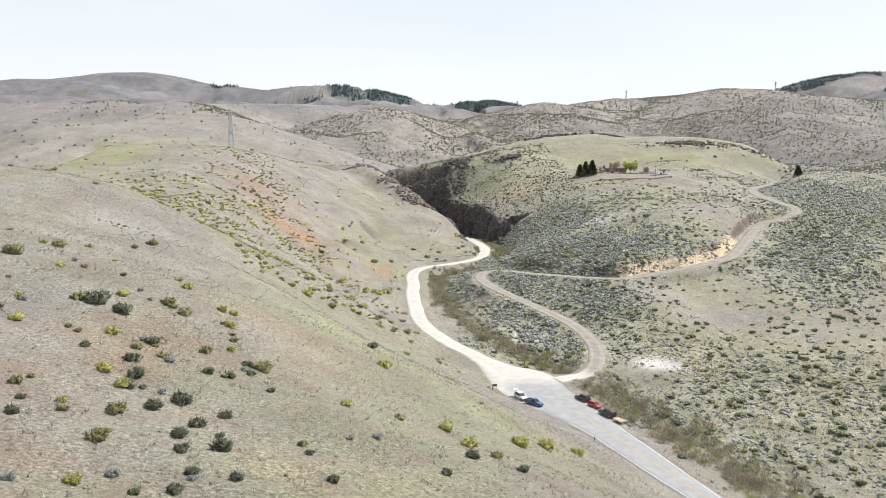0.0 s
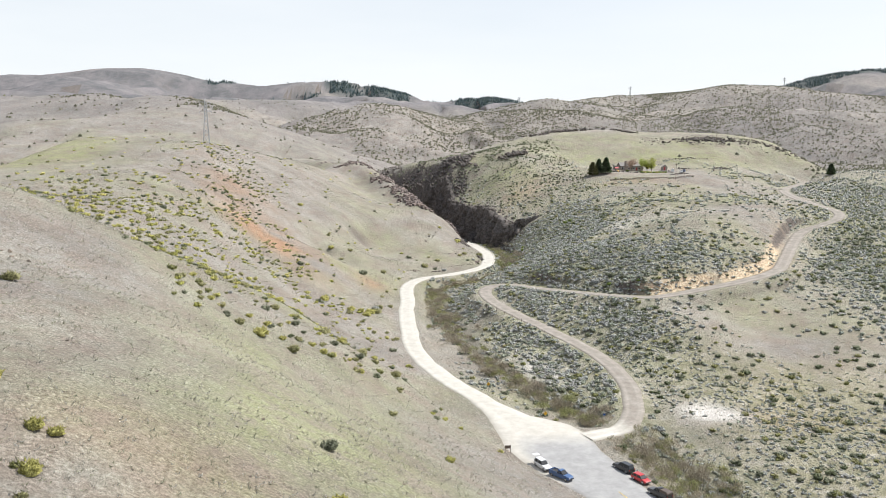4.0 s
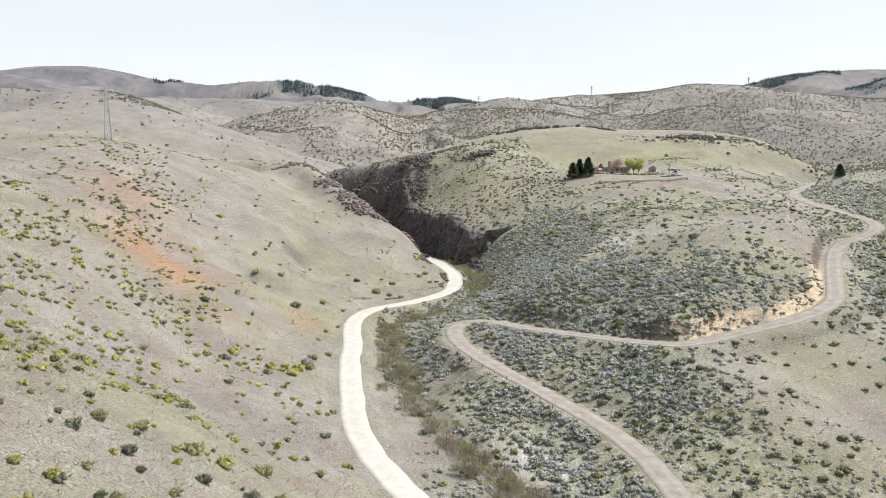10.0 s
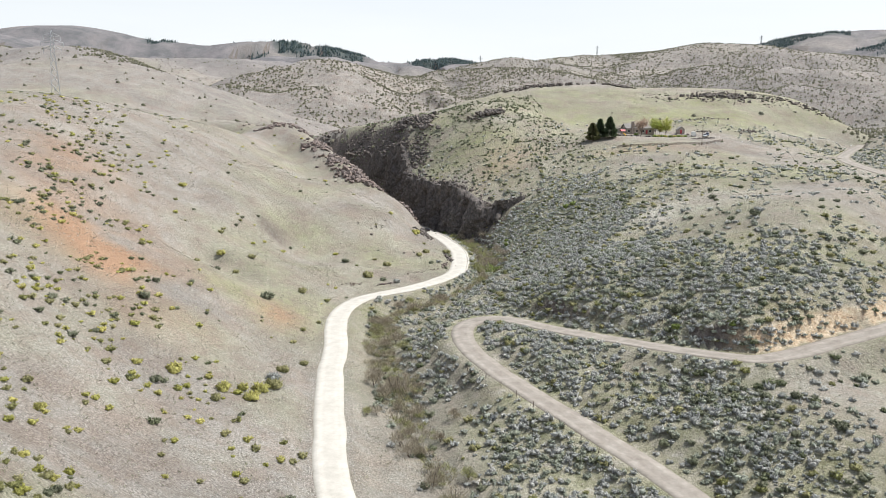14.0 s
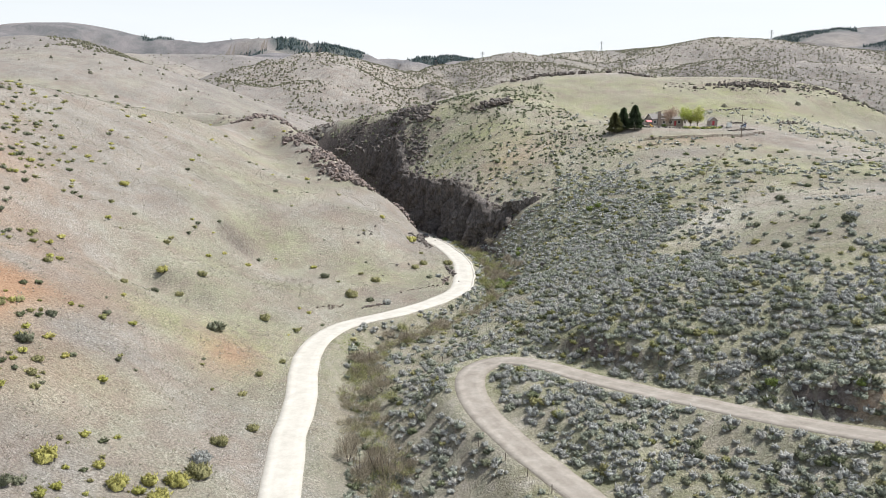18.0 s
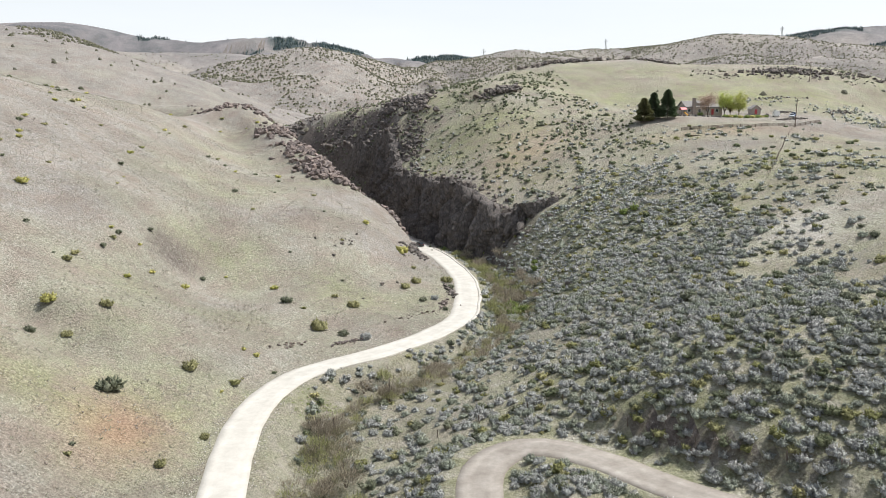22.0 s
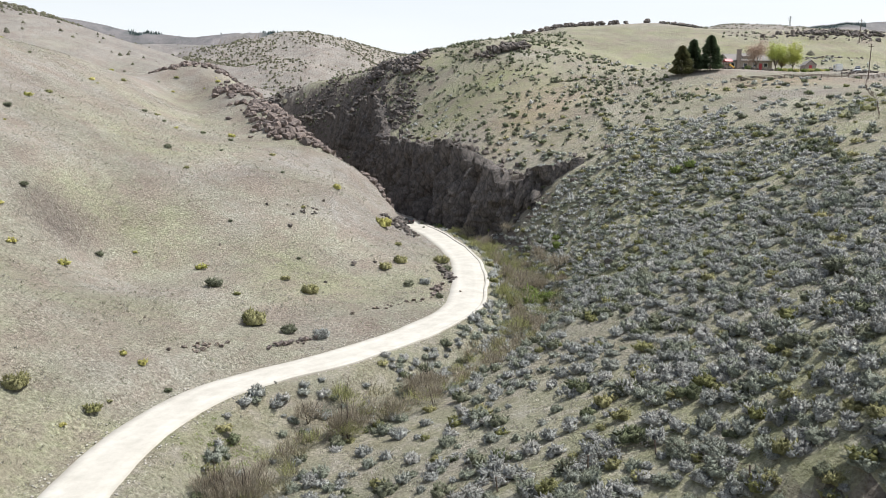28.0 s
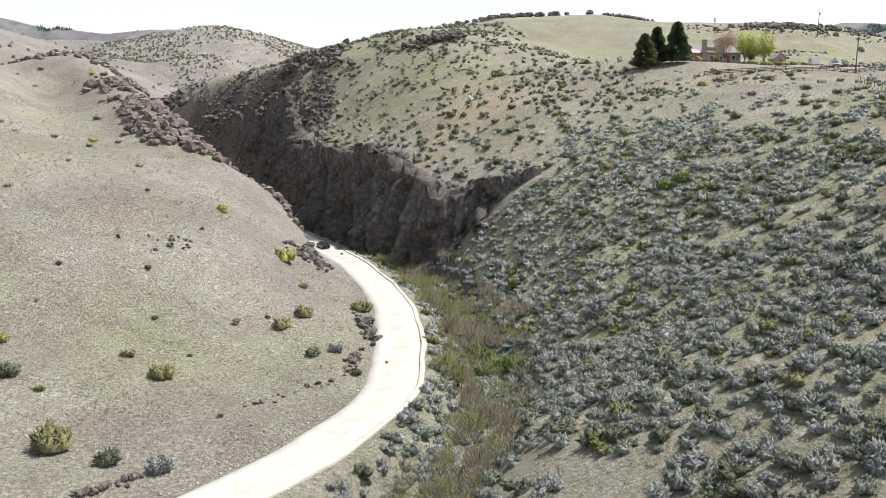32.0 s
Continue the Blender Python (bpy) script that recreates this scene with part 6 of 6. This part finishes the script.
hz = float(ground_z(170, 594))
house = anchor("house", 170, 597, hz, "tan-sided house with a grey shingle roof and stone chimney", "house")
part("wall", body_with_gables(0, 0, 15, 8.5, -0.8, 3.3, 2.1), wall_mat, house)
part("roof", gable(bmesh.new(), 0, 0, 15, 8.5, 3.3 - 0.3, 5.55, 0.6), roof_mat, house)
part("porch_wall", box(bmesh.new(), -9.2, 0.4, 1.0, 3.4, 6.5, 3.6), wall_mat, house)
bm = bmesh.new()
box(bm, -9.3, 0.4, 3.0, 4.4, 7.4, 0.22)
part("porch_roof", bm, roof_mat, house)
bm = bmesh.new()
box(bm, -4.6, -4.65, 2.7, 1.3, 0.9, 7.4, bevel=0.06)
box(bm, -4.6, -4.65, 6.45, 1.5, 1.1, 0.2)
part("chimney", bm, stone_mat, house, "tall stone chimney")
part("dormer", body_with_gables(-1.2, -2.2, 3.0, 2.8, 3.4, 4.6, 0.9), wall_mat, house)
part("dormer_roof", gable(bmesh.new(), -1.2, -2.2, 3.0, 2.8, 4.5, 5.6, 0.3, 0.16), roof_mat, house)
for wx in (-6.4, -2.0, 1.4, 5.2):
    window(house, wx, -4.27, 1.6, 1.3, 1.2)
bm = bmesh.new()
box(bm, 3.4, -4.28, 1.05, 1.0, 0.1, 2.1, bevel=0.02)
part("door", bm, red_mat, house, "dark red front door")

sz = float(ground_z(196, 602))
shed = anchor("shed", 196, 602, sz, "small stone-grey shed with a red door", "shed")
shed.rotation_euler = (0, 0, radians(80))
part("wall", body_with_gables(0, 0, 4.6, 3.6, -0.5, 2.2, 1.5), stone_mat, shed)
part("roof", gable(bmesh.new(), 0, 0, 4.6, 3.6, 2.1, 3.85, 0.3, 0.16), roof_mat, shed)
bm = bmesh.new()
box(bm, -2.33, 0.1, 1.0, 0.1, 1.0, 2.0, bevel=0.02)
part("door", bm, red_mat, shed, "red plank door")


def rail_fence(points, name, label, gap=2.6, high=1.1, rails=3):
    line = line_of([(*p, 0) for p in points], gap)[:, :2]
    ob = anchor(name, *line[0], float(ground_z(*line[0])), label, "fence")
    o = np.array(ob.location)
    tops = []
    for x, y in line:
        z = float(ground_z(x, y))
        bm = bmesh.new()
        box(bm, x - o[0], y - o[1], z - o[2] + high / 2 - 0.1, 0.16, 0.16, high + 0.3, bevel=0.02)
        part("post", bm, wood_mat, ob)
        tops.append(np.array([x, y, z]) - o)
    for a, b in zip(tops[:-1], tops[1:]):
        for k in range(rails):
            bm = bmesh.new()
            up = (0, 0, high * (0.3 + 0.32 * k))
            rod(bm, Vector(a) + Vector(up), Vector(b) + Vector(up), 0.085, 0.085, 6)
            part("rail", bm, wood_mat, ob)


rail_fence([(145, 556), (157, 553.5), (172, 555), (190, 560), (203, 566)], "rail_fence", "weathered wooden post-and-rail fence below the yard")


def wire_fence(points, label, gap=4.5, high=1.15):
    line = line_of([(*p, 0) for p in points], gap)[:, :2]
    ob = anchor("wire_fence", *line[0], float(ground_z(*line[0])), label, "fence")
    o = np.array(ob.location)
    r = np.random.default_rng(len(line))
    prev = None
    for x, y in line:
        z = float(ground_z(x, y))
        p = np.array([x, y, z]) - o
        bm = bmesh.new()
        lean = r.normal(0, 0.06, 2)
        rod(bm, p - (0, 0, 0.3), p + (lean[0], lean[1], high * r.uniform(0.9, 1.2)), 0.07, 0.06, 6)
        part("post", bm, wood_mat, ob)
        if prev is not None:
            for k in (0.45, 0.75, 1.0):
                bm = bmesh.new()
                rod(bm, prev + (0, 0, high * k), p + (0, 0, high * k), 0.012, 0.012, 4)
                part("wire", bm, wood_mat, ob)
        prev = p


wire_fence([(188, 557), (173, 536), (158, 512), (143, 488), (131, 470)], "old wooden posts with sagging wire across dry grass")
wire_fence([(40, 392), (46, 391), (52.5, 389), (57.4, 388), (60.5, 380), (64, 371), (74, 359), (88, 343)], "leaning wooden posts with wire above the dirt road")
wire_fence([(37, 350), (43, 339), (50, 325), (57, 306), (60, 290)], "short wooden posts with wire below the dirt road")

bm = bmesh.new()
pz = float(ground_z(188, 557))
pole = anchor("utility_pole", 188, 557, pz, "grey wooden utility pole with a crossarm", "utility pole", "poles along the mesa")
rod(bm, (0, 0, -0.5), (0.25, 0, 10.2), 0.17, 0.11, 8)
part("post", bm, wood_mat, pole)
part("crossarm", box(bmesh.new(), 0.24, 0, 9.5, 1.8, 0.12, 0.14), wood_mat, pole)
for s in (-0.8, 0.8):
    bm = bmesh.new()
    rod(bm, (0.24 + s, 0, 9.57), (0.24 + s, 0, 9.8), 0.05, 0.04, 6)
    part("insulator", bm, white_mat, pole)
for x, y in ((262, 673),):
    copy_thing(pole, Matrix.Translation((x, y, float(ground_z(x, y)))))
cab = anchor("power_cable", 188, 557, pz + 9.8, "thin dark overhead power cable", "cable")
bm = bmesh.new()
end = Vector((262 - 188, 673 - 557, float(ground_z(262, 673)) - pz))
last = Vector((0.24, 0, 0))
for k in range(1, 13):
    t = k / 12
    p = end * t + Vector((0.24, 0, -2.5 * 4 * t * (1 - t)))
    rod(bm, last, p, 0.02, 0.02, 4)
    last = p
part("strand", bm, wood_mat, cab)

for x0, x1, y, n, lab in ((186, 196, 589, 26, "low dry-stone wall behind the drive"), (190, 203, 573.5, 34, "dry-stone retaining wall below the drive"), (150, 172, 578.5, 40, "dry-stone bank below the house")):
    r = np.random.default_rng(int(x0))
    w = anchor("stone_wall", (x0 + x1) / 2, y, float(ground_z((x0 + x1) / 2, y)), lab, "stone wall")
    for k in range(n):
        x = r.uniform(x0, x1)
        yy2 = y + r.normal(0, 0.35)
        q = r.uniform(0.6, 1.2)
        piece("stone", boulders[r.integers(8)], w, x, yy2, float(ground_z(x, yy2)) + r.uniform(0.0, 0.6), q, q * 0.8, q * 0.8, r.uniform(0, 6), 0)

play = anchor("play_set", 156, 581, float(ground_z(156, 581)), "wooden play set with a red roof and yellow slide", "play set")
for a in (-0.9, 0.9):
    for b in (-0.9, 0.9):
        part("leg", box(bmesh.new(), a, b, 1.1, 0.12, 0.12, 2.4), wood_mat, play)
part("deck", box(bmesh.new(), 0, 0, 1.2, 2.0, 2.0, 0.1), wood_mat, play)
part("roof", gable(bmesh.new(), 0, 0, 2.0, 2.0, 2.2, 3.1, 0.2, 0.08), red_mat, play)
bm = bmesh.new()
rod(bm, (0.2, -1.0, 1.2), (0.6, -3.2, 0.15), 0.28, 0.28, 8)
part("slide", bm, simple("yellow_plastic", (0.75, 0.42, 0.05), 0.4, vary=0.05), play, "yellow plastic slide")
part("swing_beam", box(bmesh.new(), -2.6, 0, 2.2, 3.6, 0.12, 0.12), wood_mat, play)
part("swing_leg", box(bmesh.new(), -4.3, 0, 1.1, 0.12, 0.6, 2.3), wood_mat, play)
part("swing_seat", box(bmesh.new(), -2.6, 0, 0.6, 0.5, 0.2, 0.05), red_mat, play)
rail_fence([(144.5, 579.5), (150, 580.5), (158, 583.5)], "deck_railing", "pale wooden railing beside the play set", 1.8, 1.0, 2)
logob = anchor("fallen_log", 146, 547, float(ground_z(146, 547)), "grey fallen log on dry grass", "log")
bm = bmesh.new()
rod(bm, (-1.6, 0, 0.18), (1.8, -0.6, 0.2), 0.2, 0.12, 8)
part("trunk", bm, wood_mat, logob)


# ---- vehicles ----
tyre_mat = simple("tyre_rubber", (0.025, 0.025, 0.025), 0.9, vary=0.1)
rim_mat = simple("steel_rim", (0.5, 0.5, 0.5), 0.35, 0.9, 0.05)
trim_mat = simple("dark_trim", (0.03, 0.03, 0.032), 0.6, vary=0.1)
lamp_mat = simple("headlamp", (0.8, 0.8, 0.78), 0.2, vary=0.02)
tail_mat = simple("tail_lamp", (0.4, 0.02, 0.02), 0.3, vary=0.02)


def paint(name, colour):
    m = simple(name, colour, 0.32, 0.0, 0.06)
    m.node_tree.nodes["Principled BSDF"].inputs["Coat Weight"].default_value = 0.6
    return m


def wheel(parent, x, y, r=0.36):
    bm = bmesh.new()
    rod(bm, (x, y - 0.11, r), (x, y + 0.11, r), r, r, 16)
    es = [e for e in bm.edges if len(e.link_faces) == 2 and e.calc_face_angle(0) > 1.0]
    bmesh.ops.bevel(bm, geom=es, offset=0.04, segments=2, affect="EDGES")
    t = part("wheel", bm, tyre_mat, parent)
    bm = bmesh.new()
    s = 1 if y > 0 else -1
    rod(bm, (x, y + s * 0.09, r), (x, y + s * 0.125, r), r * 0.62, r * 0.55, 12)
    part("rim", bm, rim_mat, t)


def hull(bm, sections):
    """A closed shell through cross sections (x, half width low, half width high, z low, z high)."""
    rings = []
    for x, wl, wh, zl, zh in sections:
        rings.append([bm.verts.new(p) for p in ((x, -wl, zl), (x, wl, zl), (x, (wl + wh) / 2 + 0.03, (zl + zh) / 2), (x, wh, zh), (x, -wh, zh), (x, -(wl + wh) / 2 - 0.03, (zl + zh) / 2))])
    n = 6
    for a, b in zip(rings[:-1], rings[1:]):
        for j in range(n):
            bm.faces.new((a[j], b[j], b[(j + 1) % n], a[(j + 1) % n]))
    bm.faces.new(rings[0])
    bm.faces.new(rings[-1][::-1])
    bmesh.ops.recalc_face_normals(bm, faces=bm.faces)
    es = [e for e in bm.edges if e.calc_face_angle(0) > 0.5]
    bmesh.ops.bevel(bm, geom=es, offset=0.05, segments=2, affect="EDGES", clamp_overlap=True)
    return bm


def vehicle(name, x, y, z, heading, length, colour, label, style, category="car"):
    """style: suv, pickup or hatch. The front points along heading (degrees from +x)."""
    ob = anchor(name, x, y, z, label, category)
    ob.rotation_euler = (0, 0, radians(heading))
    l, w = length / 2, 0.9
    high = {"suv": 1.0, "pickup": 1.05, "hatch": 0.85}[style]
    m = paint(name + "_paint", colour)
    part("body", hull(bmesh.new(), [(-l, 0.78, 0.8, 0.45, high), (-l + 0.12, w, w - 0.04, 0.32, high + 0.02), (0, w, w - 0.03, 0.3, high + 0.03), (l - 1.1, w, w - 0.06, 0.32, high), (l - 0.15, w - 0.04, w - 0.14, 0.36, high - 0.14), (l, 0.74, 0.7, 0.45, high - 0.22)]), m, ob)
    a, b = {"suv": (-l + 0.12, l - 1.5), "hatch": (-l + 0.25, l - 1.15), "pickup": (-0.55, l - 1.55)}[style]
    top = high + {"suv": 0.78, "hatch": 0.58, "pickup": 0.72}[style]
    part("glass", hull(bmesh.new(), [(a, 0.8, 0.74, high - 0.02, high + 0.1), (a + 0.22, 0.8, 0.64, high - 0.02, top - 0.06), (b - 0.75, 0.8, 0.64, high - 0.02, top - 0.05), (b, 0.8, 0.74, high - 0.02, high + 0.06)]), glass_mat, ob)
    part("roof", hull(bmesh.new(), [(a + 0.2, 0.62, 0.58, top - 0.1, top - 0.02), (a + 0.5, 0.67, 0.6, top - 0.12, top + 0.02), (b - 1.0, 0.67, 0.6, top - 0.12, top + 0.02), (b - 0.66, 0.62, 0.56, top - 0.12, top - 0.03)]), m, ob)
    for s in (-1, 1):
        bm = bmesh.new()
        for px in (a + 0.35, (a + b) / 2 - 0.1):
            rod(bm, (px, s * 0.83, high), (px + 0.05, s * 0.65, top - 0.05), 0.06, 0.05, 4)
        part("pillars", bm, m, ob)
        part("headlight", box(bmesh.new(), l - 0.06, s * 0.58, high - 0.32, 0.12, 0.3, 0.16, bevel=0.03), lamp_mat, ob)
        part("tail_light", box(bmesh.new(), -l + 0.03, s * 0.72, high - 0.15, 0.1, 0.14, 0.3, bevel=0.02), tail_mat, ob)
        for px in (-l + 0.85, l - 0.85):
            wheel(ob, px, s * 0.8)
        part("mirror", box(bmesh.new(), b - 0.35, s * 0.98, high + 0.1, 0.12, 0.2, 0.14, bevel=0.03), m, ob)
    for px in (-l - 0.03, l + 0.02):
        part("bumper", box(bmesh.new(), px, 0, 0.5, 0.14, 1.6, 0.2, bevel=0.05), trim_mat, ob)
    if style == "pickup":
        bm = bmesh.new()
        box(bm, (-l + 0.2 - 0.7) / 2, 0, high + 0.03, l - 0.95, 1.42, 0.03)
        part("bed_floor", bm, trim_mat, ob)
        for s in (-1, 1):
            part("bed_side", box(bmesh.new(), (-l - 0.5) / 2, s * 0.82, high + 0.12, l - 0.6, 0.1, 0.26, bevel=0.03), m, ob)
        part("tailgate", box(bmesh.new(), -l + 0.08, 0, high + 0.1, 0.08, 1.6, 0.24, bevel=0.02), m, ob)
    return ob


park = 0.16
v1 = vehicle("suv", 35.6, 210.4, 0.35, -68, 4.7, (0.72, 0.73, 0.74), "white sport utility car with its rear hatch open", "suv")
bm = bmesh.new()
box(bm, -2.75, 0, 2.05, 1.1, 1.4, 0.07, bevel=0.03)
part("hatch", bm, white_mat, v1, "raised white rear hatch")
v2 = vehicle("pickup", 38.4, 205.4, 0.25, -52, 5.3, (0.05, 0.11, 0.24), "dark blue pickup truck with an open bed", "pickup", "truck")
v3 = vehicle("suv", 52.3, 208.8, 0.18, 117, 5.0, (0.018, 0.02, 0.022), "black sport utility car parked at the roadside", "suv")
v4 = vehicle("hatchback", 54.2, 203.0, 0.14, -64, 4.2, (0.50, 0.03, 0.03), "bright red hatchback parked at the roadside", "hatch")
v5 = vehicle("pickup", 55.6, 195.8, 0.14, 115, 5.3, (0.03, 0.03, 0.03), "black pickup truck with a canopy over its bed", "pickup", "truck")
part("canopy", hull(bmesh.new(), [(-2.6, 0.82, 0.7, 1.15, 1.6), (-2.4, 0.84, 0.72, 1.1, 1.78), (-0.7, 0.84, 0.72, 1.1, 1.8), (-0.5, 0.8, 0.7, 1.1, 1.7)]), simple("brown_canopy", (0.10, 0.075, 0.06), 0.6), v5, "brown canopy")
v6 = vehicle("hatchback", 51.6, 550, 10.72, 107, 4.5, (0.03, 0.033, 0.036), "dark car driving up the pale gravel road", "hatch")
v7 = vehicle("pickup", 201, 582, float(ground_z(201, 582)) + 0.02, -115, 5.4, (0.70, 0.72, 0.75), "white and blue pickup truck parked on the drive", "pickup", "truck")
v8 = vehicle("suv", 204.0, 586, float(ground_z(204, 586)) + 0.02, -120, 4.8, (0.05, 0.10, 0.22), "dark blue sport utility car parked on the drive", "suv")

cart = anchor("flat_trailer", 57.3, 190.6, 0.12, "flat trailer with a plywood bed at the roadside", "trailer")
cart.rotation_euler = (0, 0, radians(115))
part("bed", box(bmesh.new(), 0, 0, 0.6, 3.2, 1.9, 0.12, bevel=0.02), simple("plywood", (0.46, 0.33, 0.22), 0.8), cart, "tan plywood bed")
for s in (-1, 1):
    wheel(cart, -0.2, s * 1.02, 0.3)
bm = bmesh.new()
rod(bm, (1.6, 0, 0.5), (2.7, 0, 0.42), 0.05, 0.05, 6)
part("drawbar", bm, trim_mat, cart)
camper = anchor("travel_trailer", 195.6, 584, float(ground_z(195.6, 584)), "small white travel trailer parked on the drive", "trailer")
camper.rotation_euler = (0, 0, radians(-110))
part("body", box(bmesh.new(), 0, 0, 1.5, 4.2, 2.1, 2.2, bevel=0.25), white_mat, camper)
part("window", box(bmesh.new(), 0.4, -1.06, 1.8, 1.0, 0.06, 0.6, bevel=0.02), glass_mat, camper)
part("door", box(bmesh.new(), -1.0, -1.06, 1.35, 0.7, 0.05, 1.7, bevel=0.02), simple("trailer_door", (0.6, 0.6, 0.6), 0.5), camper)
for s in (-1, 1):
    wheel(camper, 0.1, s * 1.0, 0.34)
bm = bmesh.new()
rod(bm, (2.1, 0, 0.5), (3.2, 0, 0.45), 0.05, 0.05, 6)
part("drawbar", bm, trim_mat, camper)


# ---- signs and posts ----
sign_yellow = simple("yellow_sign", (0.75, 0.42, 0.02), 0.4, vary=0.03)


def diamond_sign(x, y, z, heading, label):
    ob = anchor("road_sign", x, y, z, label, "sign", "yellow road signs")
    ob.rotation_euler = (0, 0, radians(heading))
    bm = bmesh.new()
    rod(bm, (0, 0, -0.4), (0, 0, 2.6), 0.04, 0.04, 8)
    part("post", bm, rim_mat, ob)
    bm = bmesh.new()
    box(bm, 0, 0, 0, 0.76, 0.03, 0.76, bevel=0.01)
    bmesh.ops.transform(bm, matrix=Matrix.Translation((0, -0.06, 2.3)) @ Matrix.Rotation(radians(45), 4, "Y"), verts=bm.verts)
    p = part("panel", bm, sign_yellow, ob, "yellow diamond panel")
    bm = bmesh.new()
    box(bm, 0, -0.085, 2.3, 0.08, 0.012, 0.42)
    box(bm, 0.08, -0.085, 2.46, 0.2, 0.012, 0.08)
    part("arrow", bm, trim_mat, p)


diamond_sign(42.5, 243, float(ground_z(42.5, 243)), 20, "yellow diamond road sign beside the gravel road")
diamond_sign(64.8, 173, float(ground_z(64.8, 173)), 10, "yellow diamond road sign beside the asphalt")
diamond_sign(30.5, 262, float(ground_z(30.5, 262)), 15, "yellow diamond road sign on the creek side of the road")
mk = anchor("marker_post", 46.8, 175, float(ground_z(46.8, 175)), "thin dark marker post at the road edge", "post")
bm = bmesh.new()
rod(bm, (0, 0, -0.2), (0, 0, 1.5), 0.05, 0.04, 6)
part("post", bm, trim_mat, mk)
part("panel", box(bmesh.new(), 0, -0.05, 1.3, 0.22, 0.03, 0.4), trim_mat, mk)
bd = anchor("notice_board", 29.5, 219, float(ground_z(29.5, 219)), "brown wooden notice board on the bank", "notice board")
for s in (-0.6, 0.6):
    bm = bmesh.new()
    rod(bm, (s, 0, -0.3), (s, 0, 1.7), 0.06, 0.06, 6)
    part("post", bm, wood_mat, bd)
part("panel", box(bmesh.new(), 0, 0, 1.3, 1.2, 0.06, 0.7, bevel=0.01), wood_mat, bd)
bs = anchor("blue_sign", 57.5, 243, float(ground_z(57.5, 243)), "small blue sign on a post at the junction", "sign")
bm = bmesh.new()
rod(bm, (0, 0, -0.3), (0, 0, 1.8), 0.04, 0.04, 6)
part("post", bm, rim_mat, bs)
part("panel", box(bmesh.new(), 0, -0.05, 1.6, 0.6, 0.03, 0.45, bevel=0.01), simple("blue_sign", (0.03, 0.12, 0.4), 0.4, vary=0.03), bs)


# ---- pylons ----
steel_mat = simple("galvanised_steel", (0.46, 0.47, 0.48), 0.55, 0.3, 0.1)


def pylon(x, y, height, label, thick=0.12):
    ob = anchor("pylon", x, y, float(ground_z(x, y)), label, "pylon", "power line pylons")
    base, waist = height * 0.065, height * 0.03
    zs = [0, 0.18, 0.34, 0.48, 0.60, 0.70, 0.78, 0.86, 0.94]
    wide = lambda t: base * (1 - t / 0.62) + waist * (t / 0.62) if t < 0.62 else waist * (1 - 0.5 * (t - 0.62) / 0.38)  # noqa: E731
    for sx in (-1, 1):
        for sy in (-1, 1):
            bm = bmesh.new()
            for a, b in zip(zs[:-1], zs[1:]):
                rod(bm, (sx * wide(a), sy * wide(a), a * height), (sx * wide(b), sy * wide(b), b * height), thick, thick * 0.9, 4)
            rod(bm, (sx * wide(0.94), sy * wide(0.94), 0.94 * height), (0, 0, height), thick * 0.8, thick * 0.6, 4)
            part("leg", bm, steel_mat, ob)
    for a, b in zip(zs[:-1], zs[1:]):
        bm = bmesh.new()
        wa, wb = wide(a), wide(b)
        for k in range(4):
            c = [(-1, -1), (1, -1), (1, 1), (-1, 1)]
            p, q = c[k], c[(k + 1) % 4]
            rod(bm, (p[0] * wa, p[1] * wa, a * height), (q[0] * wb, q[1] * wb, b * height), thick * 0.6, thick * 0.6, 4)
            rod(bm, (q[0] * wa, q[1] * wa, a * height), (p[0] * wb, p[1] * wb, b * height), thick * 0.6, thick * 0.6, 4)
        part("bracing", bm, steel_mat, ob)
    for t, reach in ((0.70, 0.13), (0.80, 0.16), (0.90, 0.12)):
        for s in (-1, 1):
            bm = bmesh.new()
            w = wide(t)
            tip = (s * reach * height, 0, t * height + 0.2)
            for sy in (-1, 1):
                rod(bm, (s * w, sy * w, t * height), tip, thick * 0.7, thick * 0.5, 4)
                rod(bm, (s * w, sy * w, (t + 0.05) * height), tip, thick * 0.6, thick * 0.5, 4)
            arm = part("arm", bm, steel_mat, ob)
            bm = bmesh.new()
            rod(bm, (tip[0], 0, tip[2]), (tip[0], 0, tip[2] - 0.07 * height), thick * 0.7, thick * 0.7, 5)
            part("insulator", bm, steel_mat, arm)
    return ob


pylon(-101, 523, 25.5, "grey steel lattice pylon on the grassy ridge").rotation_euler = (0, 0, radians(20))
for x, y in ((327, 2050), (683, 2300), (925, 1890)):
    pylon(x, y, 27, "distant grey steel lattice pylon on the skyline", 0.22)
